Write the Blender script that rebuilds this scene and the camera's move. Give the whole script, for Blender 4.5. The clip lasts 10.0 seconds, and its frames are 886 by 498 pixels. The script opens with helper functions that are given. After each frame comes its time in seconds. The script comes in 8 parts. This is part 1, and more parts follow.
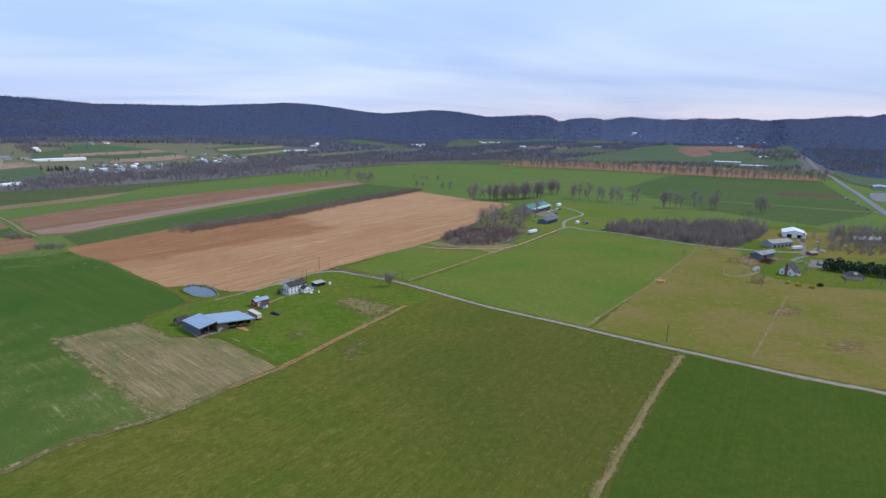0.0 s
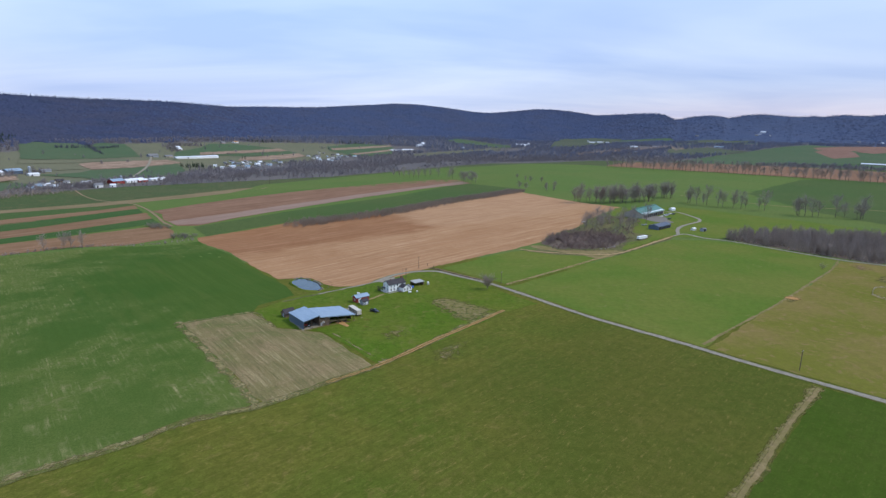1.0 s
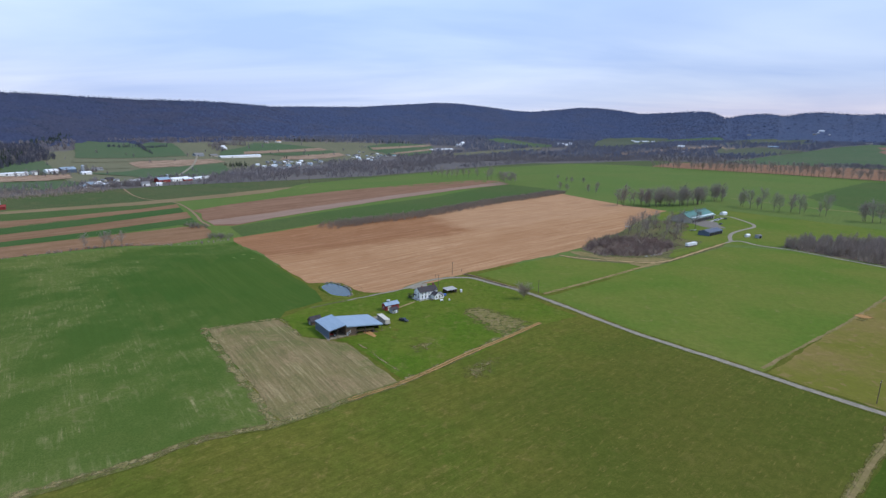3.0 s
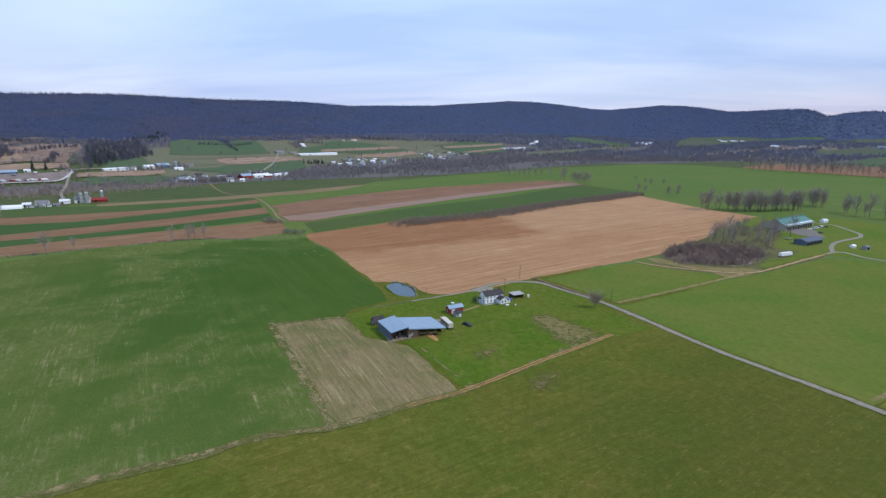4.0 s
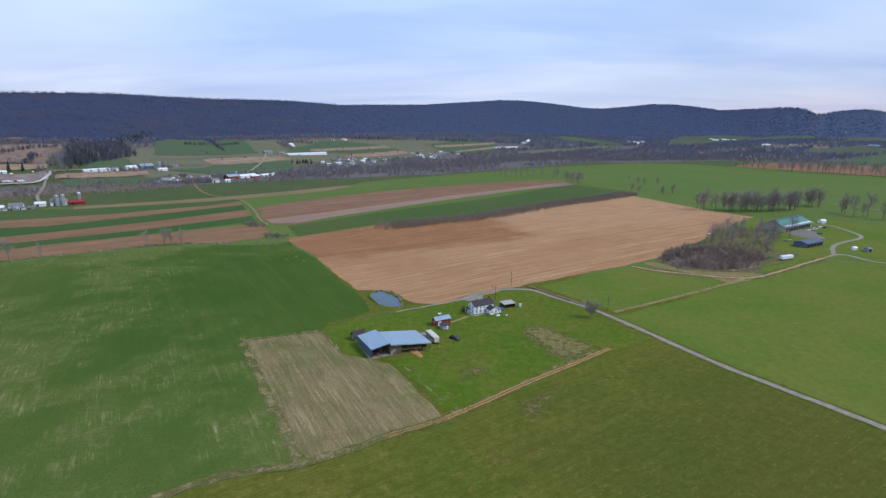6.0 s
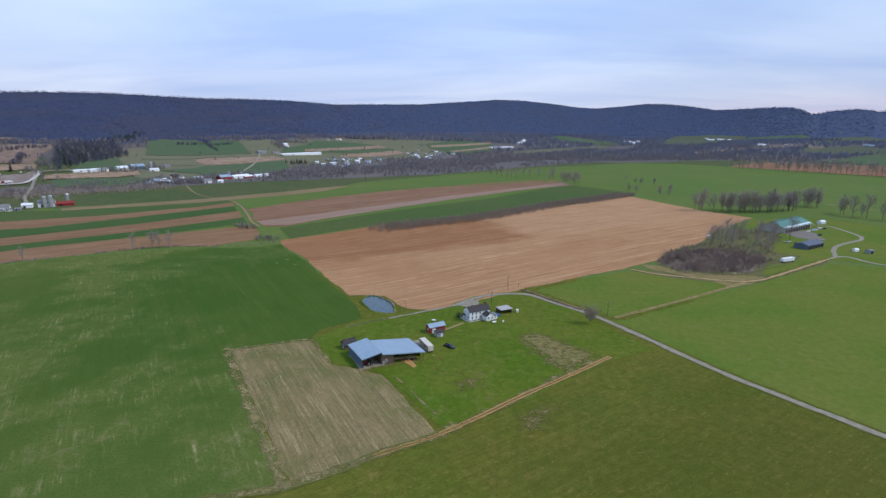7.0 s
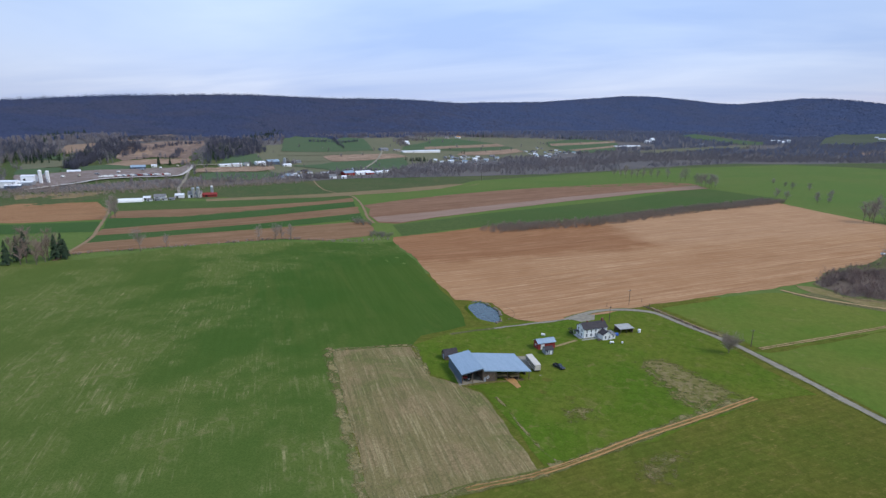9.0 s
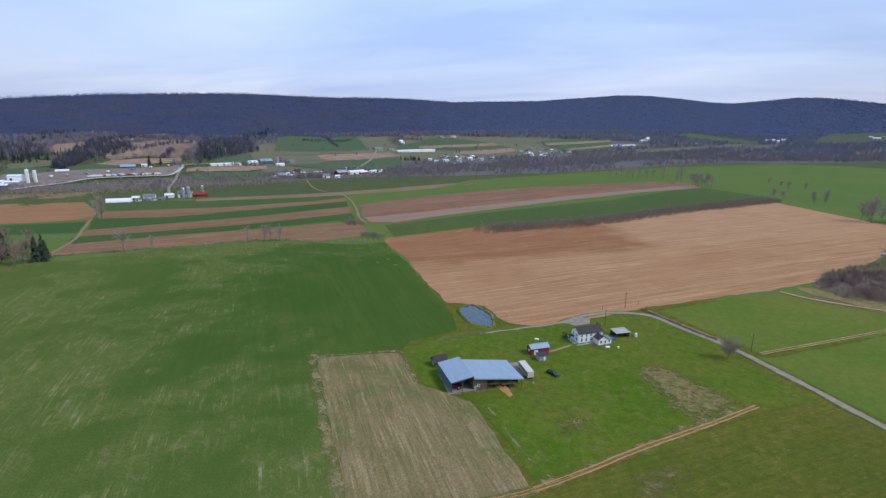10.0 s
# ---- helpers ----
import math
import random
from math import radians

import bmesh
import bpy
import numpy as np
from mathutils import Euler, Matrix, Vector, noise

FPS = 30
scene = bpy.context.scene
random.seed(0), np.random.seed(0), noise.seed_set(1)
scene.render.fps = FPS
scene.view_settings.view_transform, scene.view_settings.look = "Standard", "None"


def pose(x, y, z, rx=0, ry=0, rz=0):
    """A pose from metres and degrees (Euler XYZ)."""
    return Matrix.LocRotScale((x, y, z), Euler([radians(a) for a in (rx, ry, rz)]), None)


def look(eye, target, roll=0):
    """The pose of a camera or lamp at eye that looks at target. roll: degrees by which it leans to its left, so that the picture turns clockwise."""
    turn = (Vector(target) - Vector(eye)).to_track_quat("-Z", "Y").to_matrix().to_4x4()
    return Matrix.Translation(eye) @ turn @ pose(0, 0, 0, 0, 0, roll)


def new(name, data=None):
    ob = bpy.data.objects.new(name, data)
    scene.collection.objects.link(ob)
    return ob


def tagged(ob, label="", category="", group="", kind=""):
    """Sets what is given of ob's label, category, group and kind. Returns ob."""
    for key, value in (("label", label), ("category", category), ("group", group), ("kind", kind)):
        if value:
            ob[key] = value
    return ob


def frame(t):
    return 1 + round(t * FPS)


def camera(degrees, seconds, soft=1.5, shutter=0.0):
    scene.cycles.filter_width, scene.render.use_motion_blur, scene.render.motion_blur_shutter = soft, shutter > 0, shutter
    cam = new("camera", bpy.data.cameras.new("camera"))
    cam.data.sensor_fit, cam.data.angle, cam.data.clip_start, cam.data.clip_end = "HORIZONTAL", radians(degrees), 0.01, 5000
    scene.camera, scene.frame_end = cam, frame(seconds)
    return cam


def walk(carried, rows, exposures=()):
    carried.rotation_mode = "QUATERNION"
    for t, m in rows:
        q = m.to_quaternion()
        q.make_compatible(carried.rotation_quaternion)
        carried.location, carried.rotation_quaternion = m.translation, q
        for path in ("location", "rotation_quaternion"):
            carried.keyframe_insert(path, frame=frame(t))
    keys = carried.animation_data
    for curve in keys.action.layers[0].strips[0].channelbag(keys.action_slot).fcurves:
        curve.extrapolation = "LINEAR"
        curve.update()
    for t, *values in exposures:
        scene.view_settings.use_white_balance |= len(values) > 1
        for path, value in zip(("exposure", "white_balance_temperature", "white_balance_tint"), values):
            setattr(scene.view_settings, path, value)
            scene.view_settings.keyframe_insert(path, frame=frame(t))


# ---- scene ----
cam = camera(79.9, 10.0, soft=1.4)
PATH = [
    (0, (-0.503, -22.038, 97.649), (-0.187, -20.111, 97.215), 1.1),
    (0.5, (-0.371, -18.406, 97.768), (-0.178, -16.464, 97.332), 1.0),
    (1, (0.483, -14.985, 97.975), (0.422, -13.036, 97.533), 0.9),
    (1.5, (1.437, -11.072, 98.108), (1.342, -9.124, 97.664), 0.9),
    (2, (2.026, -7.008, 98.277), (1.936, -5.060, 97.834), 0.9),
    (3.3, (2.669, 2.790, 99.096), (2.376, 4.716, 98.646), 0.8),
    (3.5, (2.756, 4.444, 99.129), (2.394, 6.359, 98.678), 0.8),
    (4, (2.917, 8.987, 99.144), (2.452, 10.878, 98.688), 0.8),
    (4.5, (2.756, 13.680, 99.074), (2.296, 15.572, 98.617), 0.7),
    (5, (2.470, 18.530, 99.043), (2.014, 20.422, 98.586), 0.7),
    (5.5, (2.043, 23.546, 99.015), (1.594, 25.440, 98.557), 0.7),
    (7, (0.300, 38.442, 98.950), (-0.123, 40.342, 98.491), 0.7),
    (7.5, (-1.095, 42.792, 98.876), (-1.637, 44.661, 98.414), 0.6),
    (8, (-1.573, 47.285, 98.845), (-2.371, 49.059, 98.378), 0.6),
    (8.5, (-2.222, 51.895, 98.690), (-3.052, 53.653, 98.221), 0.6),
    (9, (-3.317, 56.596, 98.273), (-4.145, 58.355, 97.803), 0.5),
    (9.5, (-4.275, 61.145, 97.744), (-5.102, 62.904, 97.273), 0.5),
    (10, (-4.596, 65.774, 97.345), (-5.410, 67.539, 96.873), 0.5),
]
walk(cam, [(t, look(eye, target, roll)) for t, eye, target, roll in PATH], exposures=((0, 0.10), (3.5, 0.08), (5.5, 0.05), (7.5, 0.0), (10, 0.0)))

# ---- light: a thinly overcast spring sky with a weak, wide sun from the right ----
SUN_ELEVATION, SUN_BEARING = 46, 82
world = bpy.data.worlds.new("overcast_sky")
scene.world = world
world.use_nodes = True


def overcast():
    nt = world.node_tree
    N, L = nt.nodes, nt.links
    N.clear()
    out, bg = N.new("ShaderNodeOutputWorld"), N.new("ShaderNodeBackground")
    sky = N.new("ShaderNodeTexSky")
    sky.sky_type, sky.sun_disc = "NISHITA", False
    sky.sun_elevation, sky.sun_rotation = radians(SUN_ELEVATION), radians(SUN_BEARING)
    sky.air_density, sky.dust_density, sky.ozone_density = 1.0, 1.5, 1.5
    co, sep = N.new("ShaderNodeTexCoord"), N.new("ShaderNodeSeparateXYZ")
    L.new(co.outputs["Generated"], sep.inputs[0])
    up = N.new("ShaderNodeMath")
    up.operation = "MAXIMUM"
    up.inputs[1].default_value = 0.0
    L.new(sep.outputs["Z"], up.inputs[0])
    # cloud deck seen in perspective: divide by the height over the horizon
    off = N.new("ShaderNodeMath")
    off.operation = "ADD"
    off.inputs[1].default_value = 0.10
    L.new(up.outputs[0], off.inputs[0])
    div = N.new("ShaderNodeVectorMath")
    div.operation = "DIVIDE"
    comb = N.new("ShaderNodeCombineXYZ")
    for k in range(3):
        L.new(off.outputs[0], comb.inputs[k])
    L.new(co.outputs["Generated"], div.inputs[0])
    L.new(comb.outputs[0], div.inputs[1])
    mapping = N.new("ShaderNodeMapping")
    mapping.inputs["Scale"].default_value = (0.30, 0.55, 0.0)
    mapping.inputs["Rotation"].default_value = (0, 0, radians(24))
    L.new(div.outputs[0], mapping.inputs[0])
    cloud = N.new("ShaderNodeTexNoise")
    cloud.inputs["Scale"].default_value, cloud.inputs["Detail"].default_value, cloud.inputs["Roughness"].default_value = 0.9, 5, 0.5
    cloud.inputs["Distortion"].default_value = 0.4
    L.new(mapping.outputs[0], cloud.inputs["Vector"])
    # deck colour from the horizon up
    ramp = N.new("ShaderNodeValToRGB")
    e = ramp.color_ramp.elements
    e[0].position, e[0].color = 0.0, (0.56, 0.63, 0.88, 1)
    e[1].position, e[1].color = 1.0, (0.48, 0.68, 1.10, 1)
    for pos, col in ((0.05, (0.56, 0.66, 0.93, 1)), (0.12, (0.55, 0.70, 1.03, 1)), (0.24, (0.55, 0.74, 1.10, 1)), (0.4, (0.51, 0.72, 1.12, 1))):
        k = e.new(pos)
        k.color = col
    L.new(up.outputs[0], ramp.inputs[0])
    tone = N.new("ShaderNodeValToRGB")
    t = tone.color_ramp.elements
    t[0].position, t[0].color = 0.37, (0.82, 0.88, 0.98, 1)
    t[1].position, t[1].color = 0.63, (1.22, 1.17, 1.09, 1)
    L.new(cloud.outputs["Fac"], tone.inputs[0])
    deck = N.new("ShaderNodeMix")
    deck.data_type, deck.blend_type = "RGBA", "MULTIPLY"
    deck.inputs["Factor"].default_value = 1.0
    # a paler, warmer break in the deck low in the north-east
    lean = N.new("ShaderNodeVectorMath")
    lean.operation = "DOT_PRODUCT"
    lean.inputs[1].default_value = (0.60, 0.80, -4.5)
    L.new(co.outputs["Generated"], lean.inputs[0])
    gap = N.new("ShaderNodeMapRange")
    gap.interpolation_type = "SMOOTHSTEP"
    for key, v in (("From Min", 0.62), ("From Max", 0.98), ("To Min", 0.0), ("To Max", 0.6)):
        gap.inputs[key].default_value = v
    L.new(lean.outputs["Value"], gap.inputs["Value"])
    warm = N.new("ShaderNodeMix")
    warm.data_type = "RGBA"
    [k for k in warm.inputs if k.name == "B" and k.type == "RGBA"][0].default_value = (0.86, 0.73, 0.84, 1)
    L.new(gap.outputs["Result"], warm.inputs["Factor"])
    L.new(ramp.outputs[0], [k for k in warm.inputs if k.name == "A" and k.type == "RGBA"][0])
    L.new([k for k in warm.outputs if k.type == "RGBA"][0], [k for k in deck.inputs if k.name == "A" and k.type == "RGBA"][0])
    # the deck is thinnest, and so brightest, over the middle of the ridge
    thin = N.new("ShaderNodeVectorMath")
    thin.operation = "DOT_PRODUCT"
    thin.inputs[1].default_value = (-0.438, 0.899, 0.0)
    L.new(co.outputs["Generated"], thin.inputs[0])
    lobe = N.new("ShaderNodeMapRange")
    lobe.interpolation_type = "SMOOTHSTEP"
    for key, v in (("From Min", 0.72), ("From Max", 1.0), ("To Min", 0.94), ("To Max", 1.07)):
        lobe.inputs[key].default_value = v
    L.new(thin.outputs["Value"], lobe.inputs["Value"])
    lit = N.new("ShaderNodeVectorMath")
    lit.operation = "SCALE"
    L.new(tone.outputs[0], lit.inputs[0])
    L.new(lobe.outputs["Result"], lit.inputs["Scale"])
    L.new(lit.outputs[0], [k for k in deck.inputs if k.name == "B" and k.type == "RGBA"][0])
    clear = N.new("ShaderNodeVectorMath")
    clear.operation = "SCALE"
    clear.inputs["Scale"].default_value = 0.09
    L.new(sky.outputs[0], clear.inputs[0])
    both = N.new("ShaderNodeMix")
    both.data_type = "RGBA"
    both.inputs["Factor"].default_value = 0.86
    L.new(clear.outputs[0], [k for k in both.inputs if k.name == "A" and k.type == "RGBA"][0])
    L.new([k for k in deck.outputs if k.type == "RGBA"][0], [k for k in both.inputs if k.name == "B" and k.type == "RGBA"][0])
    L.new([k for k in both.outputs if k.type == "RGBA"][0], bg.inputs["Color"])
    bg.inputs["Strength"].default_value = 1.0
    L.new(bg.outputs[0], out.inputs[0])


overcast()
sun = new("sun", bpy.data.lights.new("sun", "SUN"))
sun.data.energy, sun.data.angle, sun.data.color = 2.15, radians(14), (1.0, 0.95, 0.88)
sun.matrix_world = look((math.sin(radians(SUN_BEARING)) * 100, math.cos(radians(SUN_BEARING)) * 100, 100 * math.tan(radians(SUN_ELEVATION))), (0, 0, 0))


# ---- materials ----
class Nodes:
    """Short hand for one material's node tree."""

    def __init__(self, name, rough=0.9, metal=0.0, spec=0.3):
        self.m = bpy.data.materials.new(name)
        self.m.use_nodes = True
        self.t = self.m.node_tree
        self.b = self.t.nodes["Principled BSDF"]
        self.b.inputs["Roughness"].default_value = rough
        self.b.inputs["Metallic"].default_value = metal
        self.b.inputs["Specular IOR Level"].default_value = spec
        self.co = self.t.nodes.new("ShaderNodeTexCoord").outputs["Object"]

    def link(self, a, b):
        self.t.links.new(a, b)

    def mapped(self, scale, turn=0.0):
        n = self.t.nodes.new("ShaderNodeMapping")
        n.vector_type = "TEXTURE"
        n.inputs["Rotation"].default_value = (0, 0, radians(turn))
        n.inputs["Scale"].default_value = tuple(1 / s if s else 1e6 for s in scale)
        self.link(self.co, n.inputs[0])
        return n.outputs[0]

    def noise(self, scale, detail=3, rough=0.55, vec=None, distort=0.0):
        n = self.t.nodes.new("ShaderNodeTexNoise")
        n.inputs["Scale"].default_value, n.inputs["Detail"].default_value = scale, detail
        n.inputs["Roughness"].default_value, n.inputs["Distortion"].default_value = rough, distort
        self.link(vec if vec is not None else self.co, n.inputs["Vector"])
        return n.outputs["Fac"]

    def ramp(self, fac, lo, hi, a=0.0, b=1.0):
        n = self.t.nodes.new("ShaderNodeMapRange")
        n.interpolation_type = "SMOOTHSTEP"
        for k, v in zip(("From Min", "From Max", "To Min", "To Max"), (lo, hi, a, b)):
            n.inputs[k].default_value = v
        self.link(fac, n.inputs["Value"])
        return n.outputs["Result"]

    def times(self, a, b, op="MULTIPLY"):
        n = self.t.nodes.new("ShaderNodeMath")
        n.operation = op
        for k, v in enumerate((a, b)):
            if isinstance(v, (int, float)):
                n.inputs[k].default_value = v
            else:
                self.link(v, n.inputs[k])
        return n.outputs[0]

    def mix(self, fac, a, b, blend="MIX"):
        n = self.t.nodes.new("ShaderNodeMix")
        n.data_type, n.blend_type = "RGBA", blend
        for key, v in (("Factor", fac), ("A", a), ("B", b)):
            socket = n.inputs[key] if key == "Factor" else [s for s in n.inputs if s.name == key and s.type == "RGBA"][0]
            if isinstance(v, (int, float)):
                socket.default_value = v
            elif isinstance(v, tuple):
                socket.default_value = (*v, 1)
            else:
                self.link(v, socket)
        return [s for s in n.outputs if s.type == "RGBA"][0]

    def soft_edge(self, amount=1.0, scale=0.16):
        """Thin the surface out towards its outline, unevenly."""
        n = self.t.nodes.new("ShaderNodeAttribute")
        n.attribute_name = "cover"
        rough = self.times(self.times(self.noise(scale, 7, 0.72), -0.5, "ADD"), 2.2)
        self.link(self.ramp(self.times(self.times(n.outputs["Fac"], 1.35 * amount), rough, "ADD"), 0.22, 0.85), self.b.inputs["Alpha"])

    def done(self, colour, bump=None, strength=0.3, distance=0.05):
        if isinstance(colour, tuple):
            self.b.inputs["Base Color"].default_value = (*colour, 1)
        else:
            self.link(colour, self.b.inputs["Base Color"])
        if bump is not None:
            n = self.t.nodes.new("ShaderNodeBump")
            n.inputs["Strength"].default_value, n.inputs["Distance"].default_value = strength, distance
            self.link(bump, n.inputs["Height"])
            self.link(n.outputs[0], self.b.inputs["Normal"])
        return self.m


def turf(name, main, other, dry, turn=0.0, streak=0.0, dry_at=0.62, patch=0.02, rows=0.0, torn=False, grain=1.0, edge_scale=0.16, damp=None):
    """Grass or young crop: broad tone patches, dry tufts, drilling rows along a bearing, fine blades."""
    k = Nodes(name, 0.98, spec=0.03)
    broad = k.ramp(k.noise(patch, 4, 0.6), 0.35, 0.65)
    col = k.mix(broad, main, other)
    mid = k.noise(patch * 9, 5, 0.65, distort=0.6)
    col = k.mix(k.times(k.ramp(mid, dry_at, dry_at + 0.16), 0.55), col, dry)
    if streak:
        along = k.noise(1.0, 4, 0.65, k.mapped((0.6, 0.06, 1), turn))
        where = k.ramp(k.noise(0.015, 3, 0.6), 0.42, 0.66)
        tuft = k.ramp(k.noise(0.55, 5, 0.75), 0.42, 0.62)
        spot = k.times(k.ramp(along, 0.50, 0.64), k.times(where, tuft))
        col = k.mix(k.times(where, 0.22 * streak), col, tuple(0.5 * (a + b) for a, b in zip(main, dry)))
        col = k.mix(k.times(spot, streak), col, dry)
    if rows:
        r = k.noise(1.0, 2, 0.5, k.mapped((0.9, 0.015, 1), turn))
        col = k.mix(k.ramp(r, 0.3, 0.7, 0.0, rows), col, tuple(c * 0.62 for c in main))
    if damp:
        # a wide damp hollow, browner and darker than the rest
        n = k.t.nodes.new("ShaderNodeVectorMath")
        n.operation = "DISTANCE"
        n.inputs[1].default_value = damp
        k.link(k.co, n.inputs[0])
        reach = k.times(n.outputs["Value"], k.times(k.noise(0.012, 5, 0.65), 150.0), "ADD")
        col = k.mix(k.ramp(reach, 110, 210, 0.55, 0.0), col, (0.085, 0.092, 0.018))
    tuft = k.noise(0.32, 6, 0.7, distort=0.4)
    col = k.mix(k.ramp(tuft, 0.38, 0.64, 0.0, 0.8 * grain), col, k.mix(0.6, col, tuple(c * 0.45 for c in main)))
    fine = k.noise(1.7, 6, 0.78)
    col = k.mix(k.ramp(fine, 0.36, 0.64, 0.0, 0.8 * grain), col, k.mix(0.6, col, tuple(c * 0.35 for c in main)))
    light = k.noise(0.9, 5, 0.75) if not rows else k.noise(1.0, 5, 0.72, k.mapped((1.1, 0.25, 1), turn))
    col = k.mix(k.ramp(light, 0.55, 0.70, 0.0, 0.5 * grain), col, dry)
    if torn:
        k.soft_edge(torn, edge_scale)
    return k.done(col, k.noise(2.3, 5, 0.7), 0.6, 0.15)


def wheat(name):
    """Winter wheat: even dark green with pale, broken gaps along the drill rows where the ground is thin."""
    k = Nodes(name, 0.98, spec=0.03)
    col = k.mix(k.ramp(k.noise(0.010, 5, 0.6), 0.40, 0.62), (0.055, 0.108, 0.019), (0.072, 0.117, 0.022))
    drill = k.noise(1.0, 2, 0.5, k.mapped((0.5, 0.006, 1), 43))
    col = k.mix(k.ramp(drill, 0.35, 0.65, 0.0, 0.30), col, (0.040, 0.084, 0.011))
    tram = k.noise(1.0, 1, 0.5, k.mapped((0.11, 0.0015, 1), 43))
    col = k.mix(k.ramp(tram, 0.58, 0.66, 0.0, 0.22), col, (0.115, 0.132, 0.032))
    gap = k.t.nodes.new("ShaderNodeVectorMath")
    gap.operation = "DISTANCE"
    gap.inputs[1].default_value = (-130.0, 350.0, 0.0)
    k.link(k.co, gap.inputs[0])
    thin = k.times(k.ramp(gap.outputs["Value"], 60, 190), k.ramp(k.noise(0.020, 5, 0.62), 0.40, 0.62))
    col = k.mix(k.times(thin, 0.6), col, (0.140, 0.166, 0.042))
    col = k.mix(k.ramp(gap.outputs["Value"], 90, 300, 0.0, 0.7), col, (0.128, 0.150, 0.038))
    fuzzy = k.times(k.ramp(k.noise(0.22, 7, 0.74, distort=0.4), 0.50, 0.66), k.ramp(thin, 0.2, 0.8))
    col = k.mix(k.times(fuzzy, 0.45), col, (0.255, 0.215, 0.100))
    for scale, lo, amount, size in (((0.5, 0.02, 1), 0.50, 0.45, 0.05), ((0.9, 0.045, 1), 0.52, 0.66, 0.09), ((1.7, 0.10, 1), 0.54, 0.62, 0.14)):
        along = k.ramp(k.noise(1.0, 5, 0.66, k.mapped(scale, 43)), lo, lo + 0.16)
        broken = k.ramp(k.noise(size, 6, 0.72), 0.46, 0.66)
        col = k.mix(k.times(k.times(along, broken), k.times(k.ramp(thin, 0.04, 0.5), amount)), col, (0.40, 0.34, 0.165))
    speck = k.times(k.ramp(k.noise(0.9, 6, 0.8), 0.62, 0.70), k.ramp(gap.outputs["Value"], 40, 150, 0.05, 0.3))
    col = k.mix(speck, col, (0.26, 0.24, 0.09))
    fine = k.noise(1.5, 6, 0.78)
    col = k.mix(k.ramp(fine, 0.36, 0.66, 0.0, 0.45), col, (0.030, 0.064, 0.009))
    return k.done(col, fine, 0.5, 0.15)


def stubble(name):
    """Cut maize: broken straw rows, pinkish bare soil, green regrowth."""
    k = Nodes(name, 0.98, spec=0.03)
    col = k.mix(k.ramp(k.noise(0.045, 5, 0.65), 0.40, 0.60), (0.285, 0.205, 0.104), (0.215, 0.176, 0.074))
    col = k.mix(k.ramp(k.noise(0.028, 5, 0.68, distort=0.5), 0.50, 0.62, 0.0, 0.70), col, (0.125, 0.148, 0.040))
    rows = k.noise(1.0, 4, 0.6, k.mapped((1.15, 0.03, 1), 43))
    broken = k.ramp(k.noise(0.11, 6, 0.72), 0.36, 0.60)
    col = k.mix(k.times(k.ramp(rows, 0.50, 0.60), k.times(broken, 0.75)), col, (0.38, 0.305, 0.155))
    dark = k.noise(1.0, 3, 0.6, k.mapped((1.3, 0.05, 1), 43))
    col = k.mix(k.ramp(dark, 0.50, 0.62, 0.0, 0.55), col, (0.120, 0.112, 0.045))
    wide = k.noise(1.0, 2, 0.5, k.mapped((0.22, 0.008, 1), 43))
    col = k.mix(k.ramp(wide, 0.50, 0.62, 0.0, 0.35), col, (0.145, 0.140, 0.052))
    fine = k.noise(1.6, 6, 0.8)
    col = k.mix(k.ramp(fine, 0.40, 0.64, 0.0, 0.65), col, (0.098, 0.080, 0.038))
    col = k.mix(k.ramp(k.noise(1.2, 6, 0.8), 0.57, 0.68, 0.0, 0.6), col, (0.44, 0.355, 0.20))
    return k.done(col, fine, 0.6, 0.15)


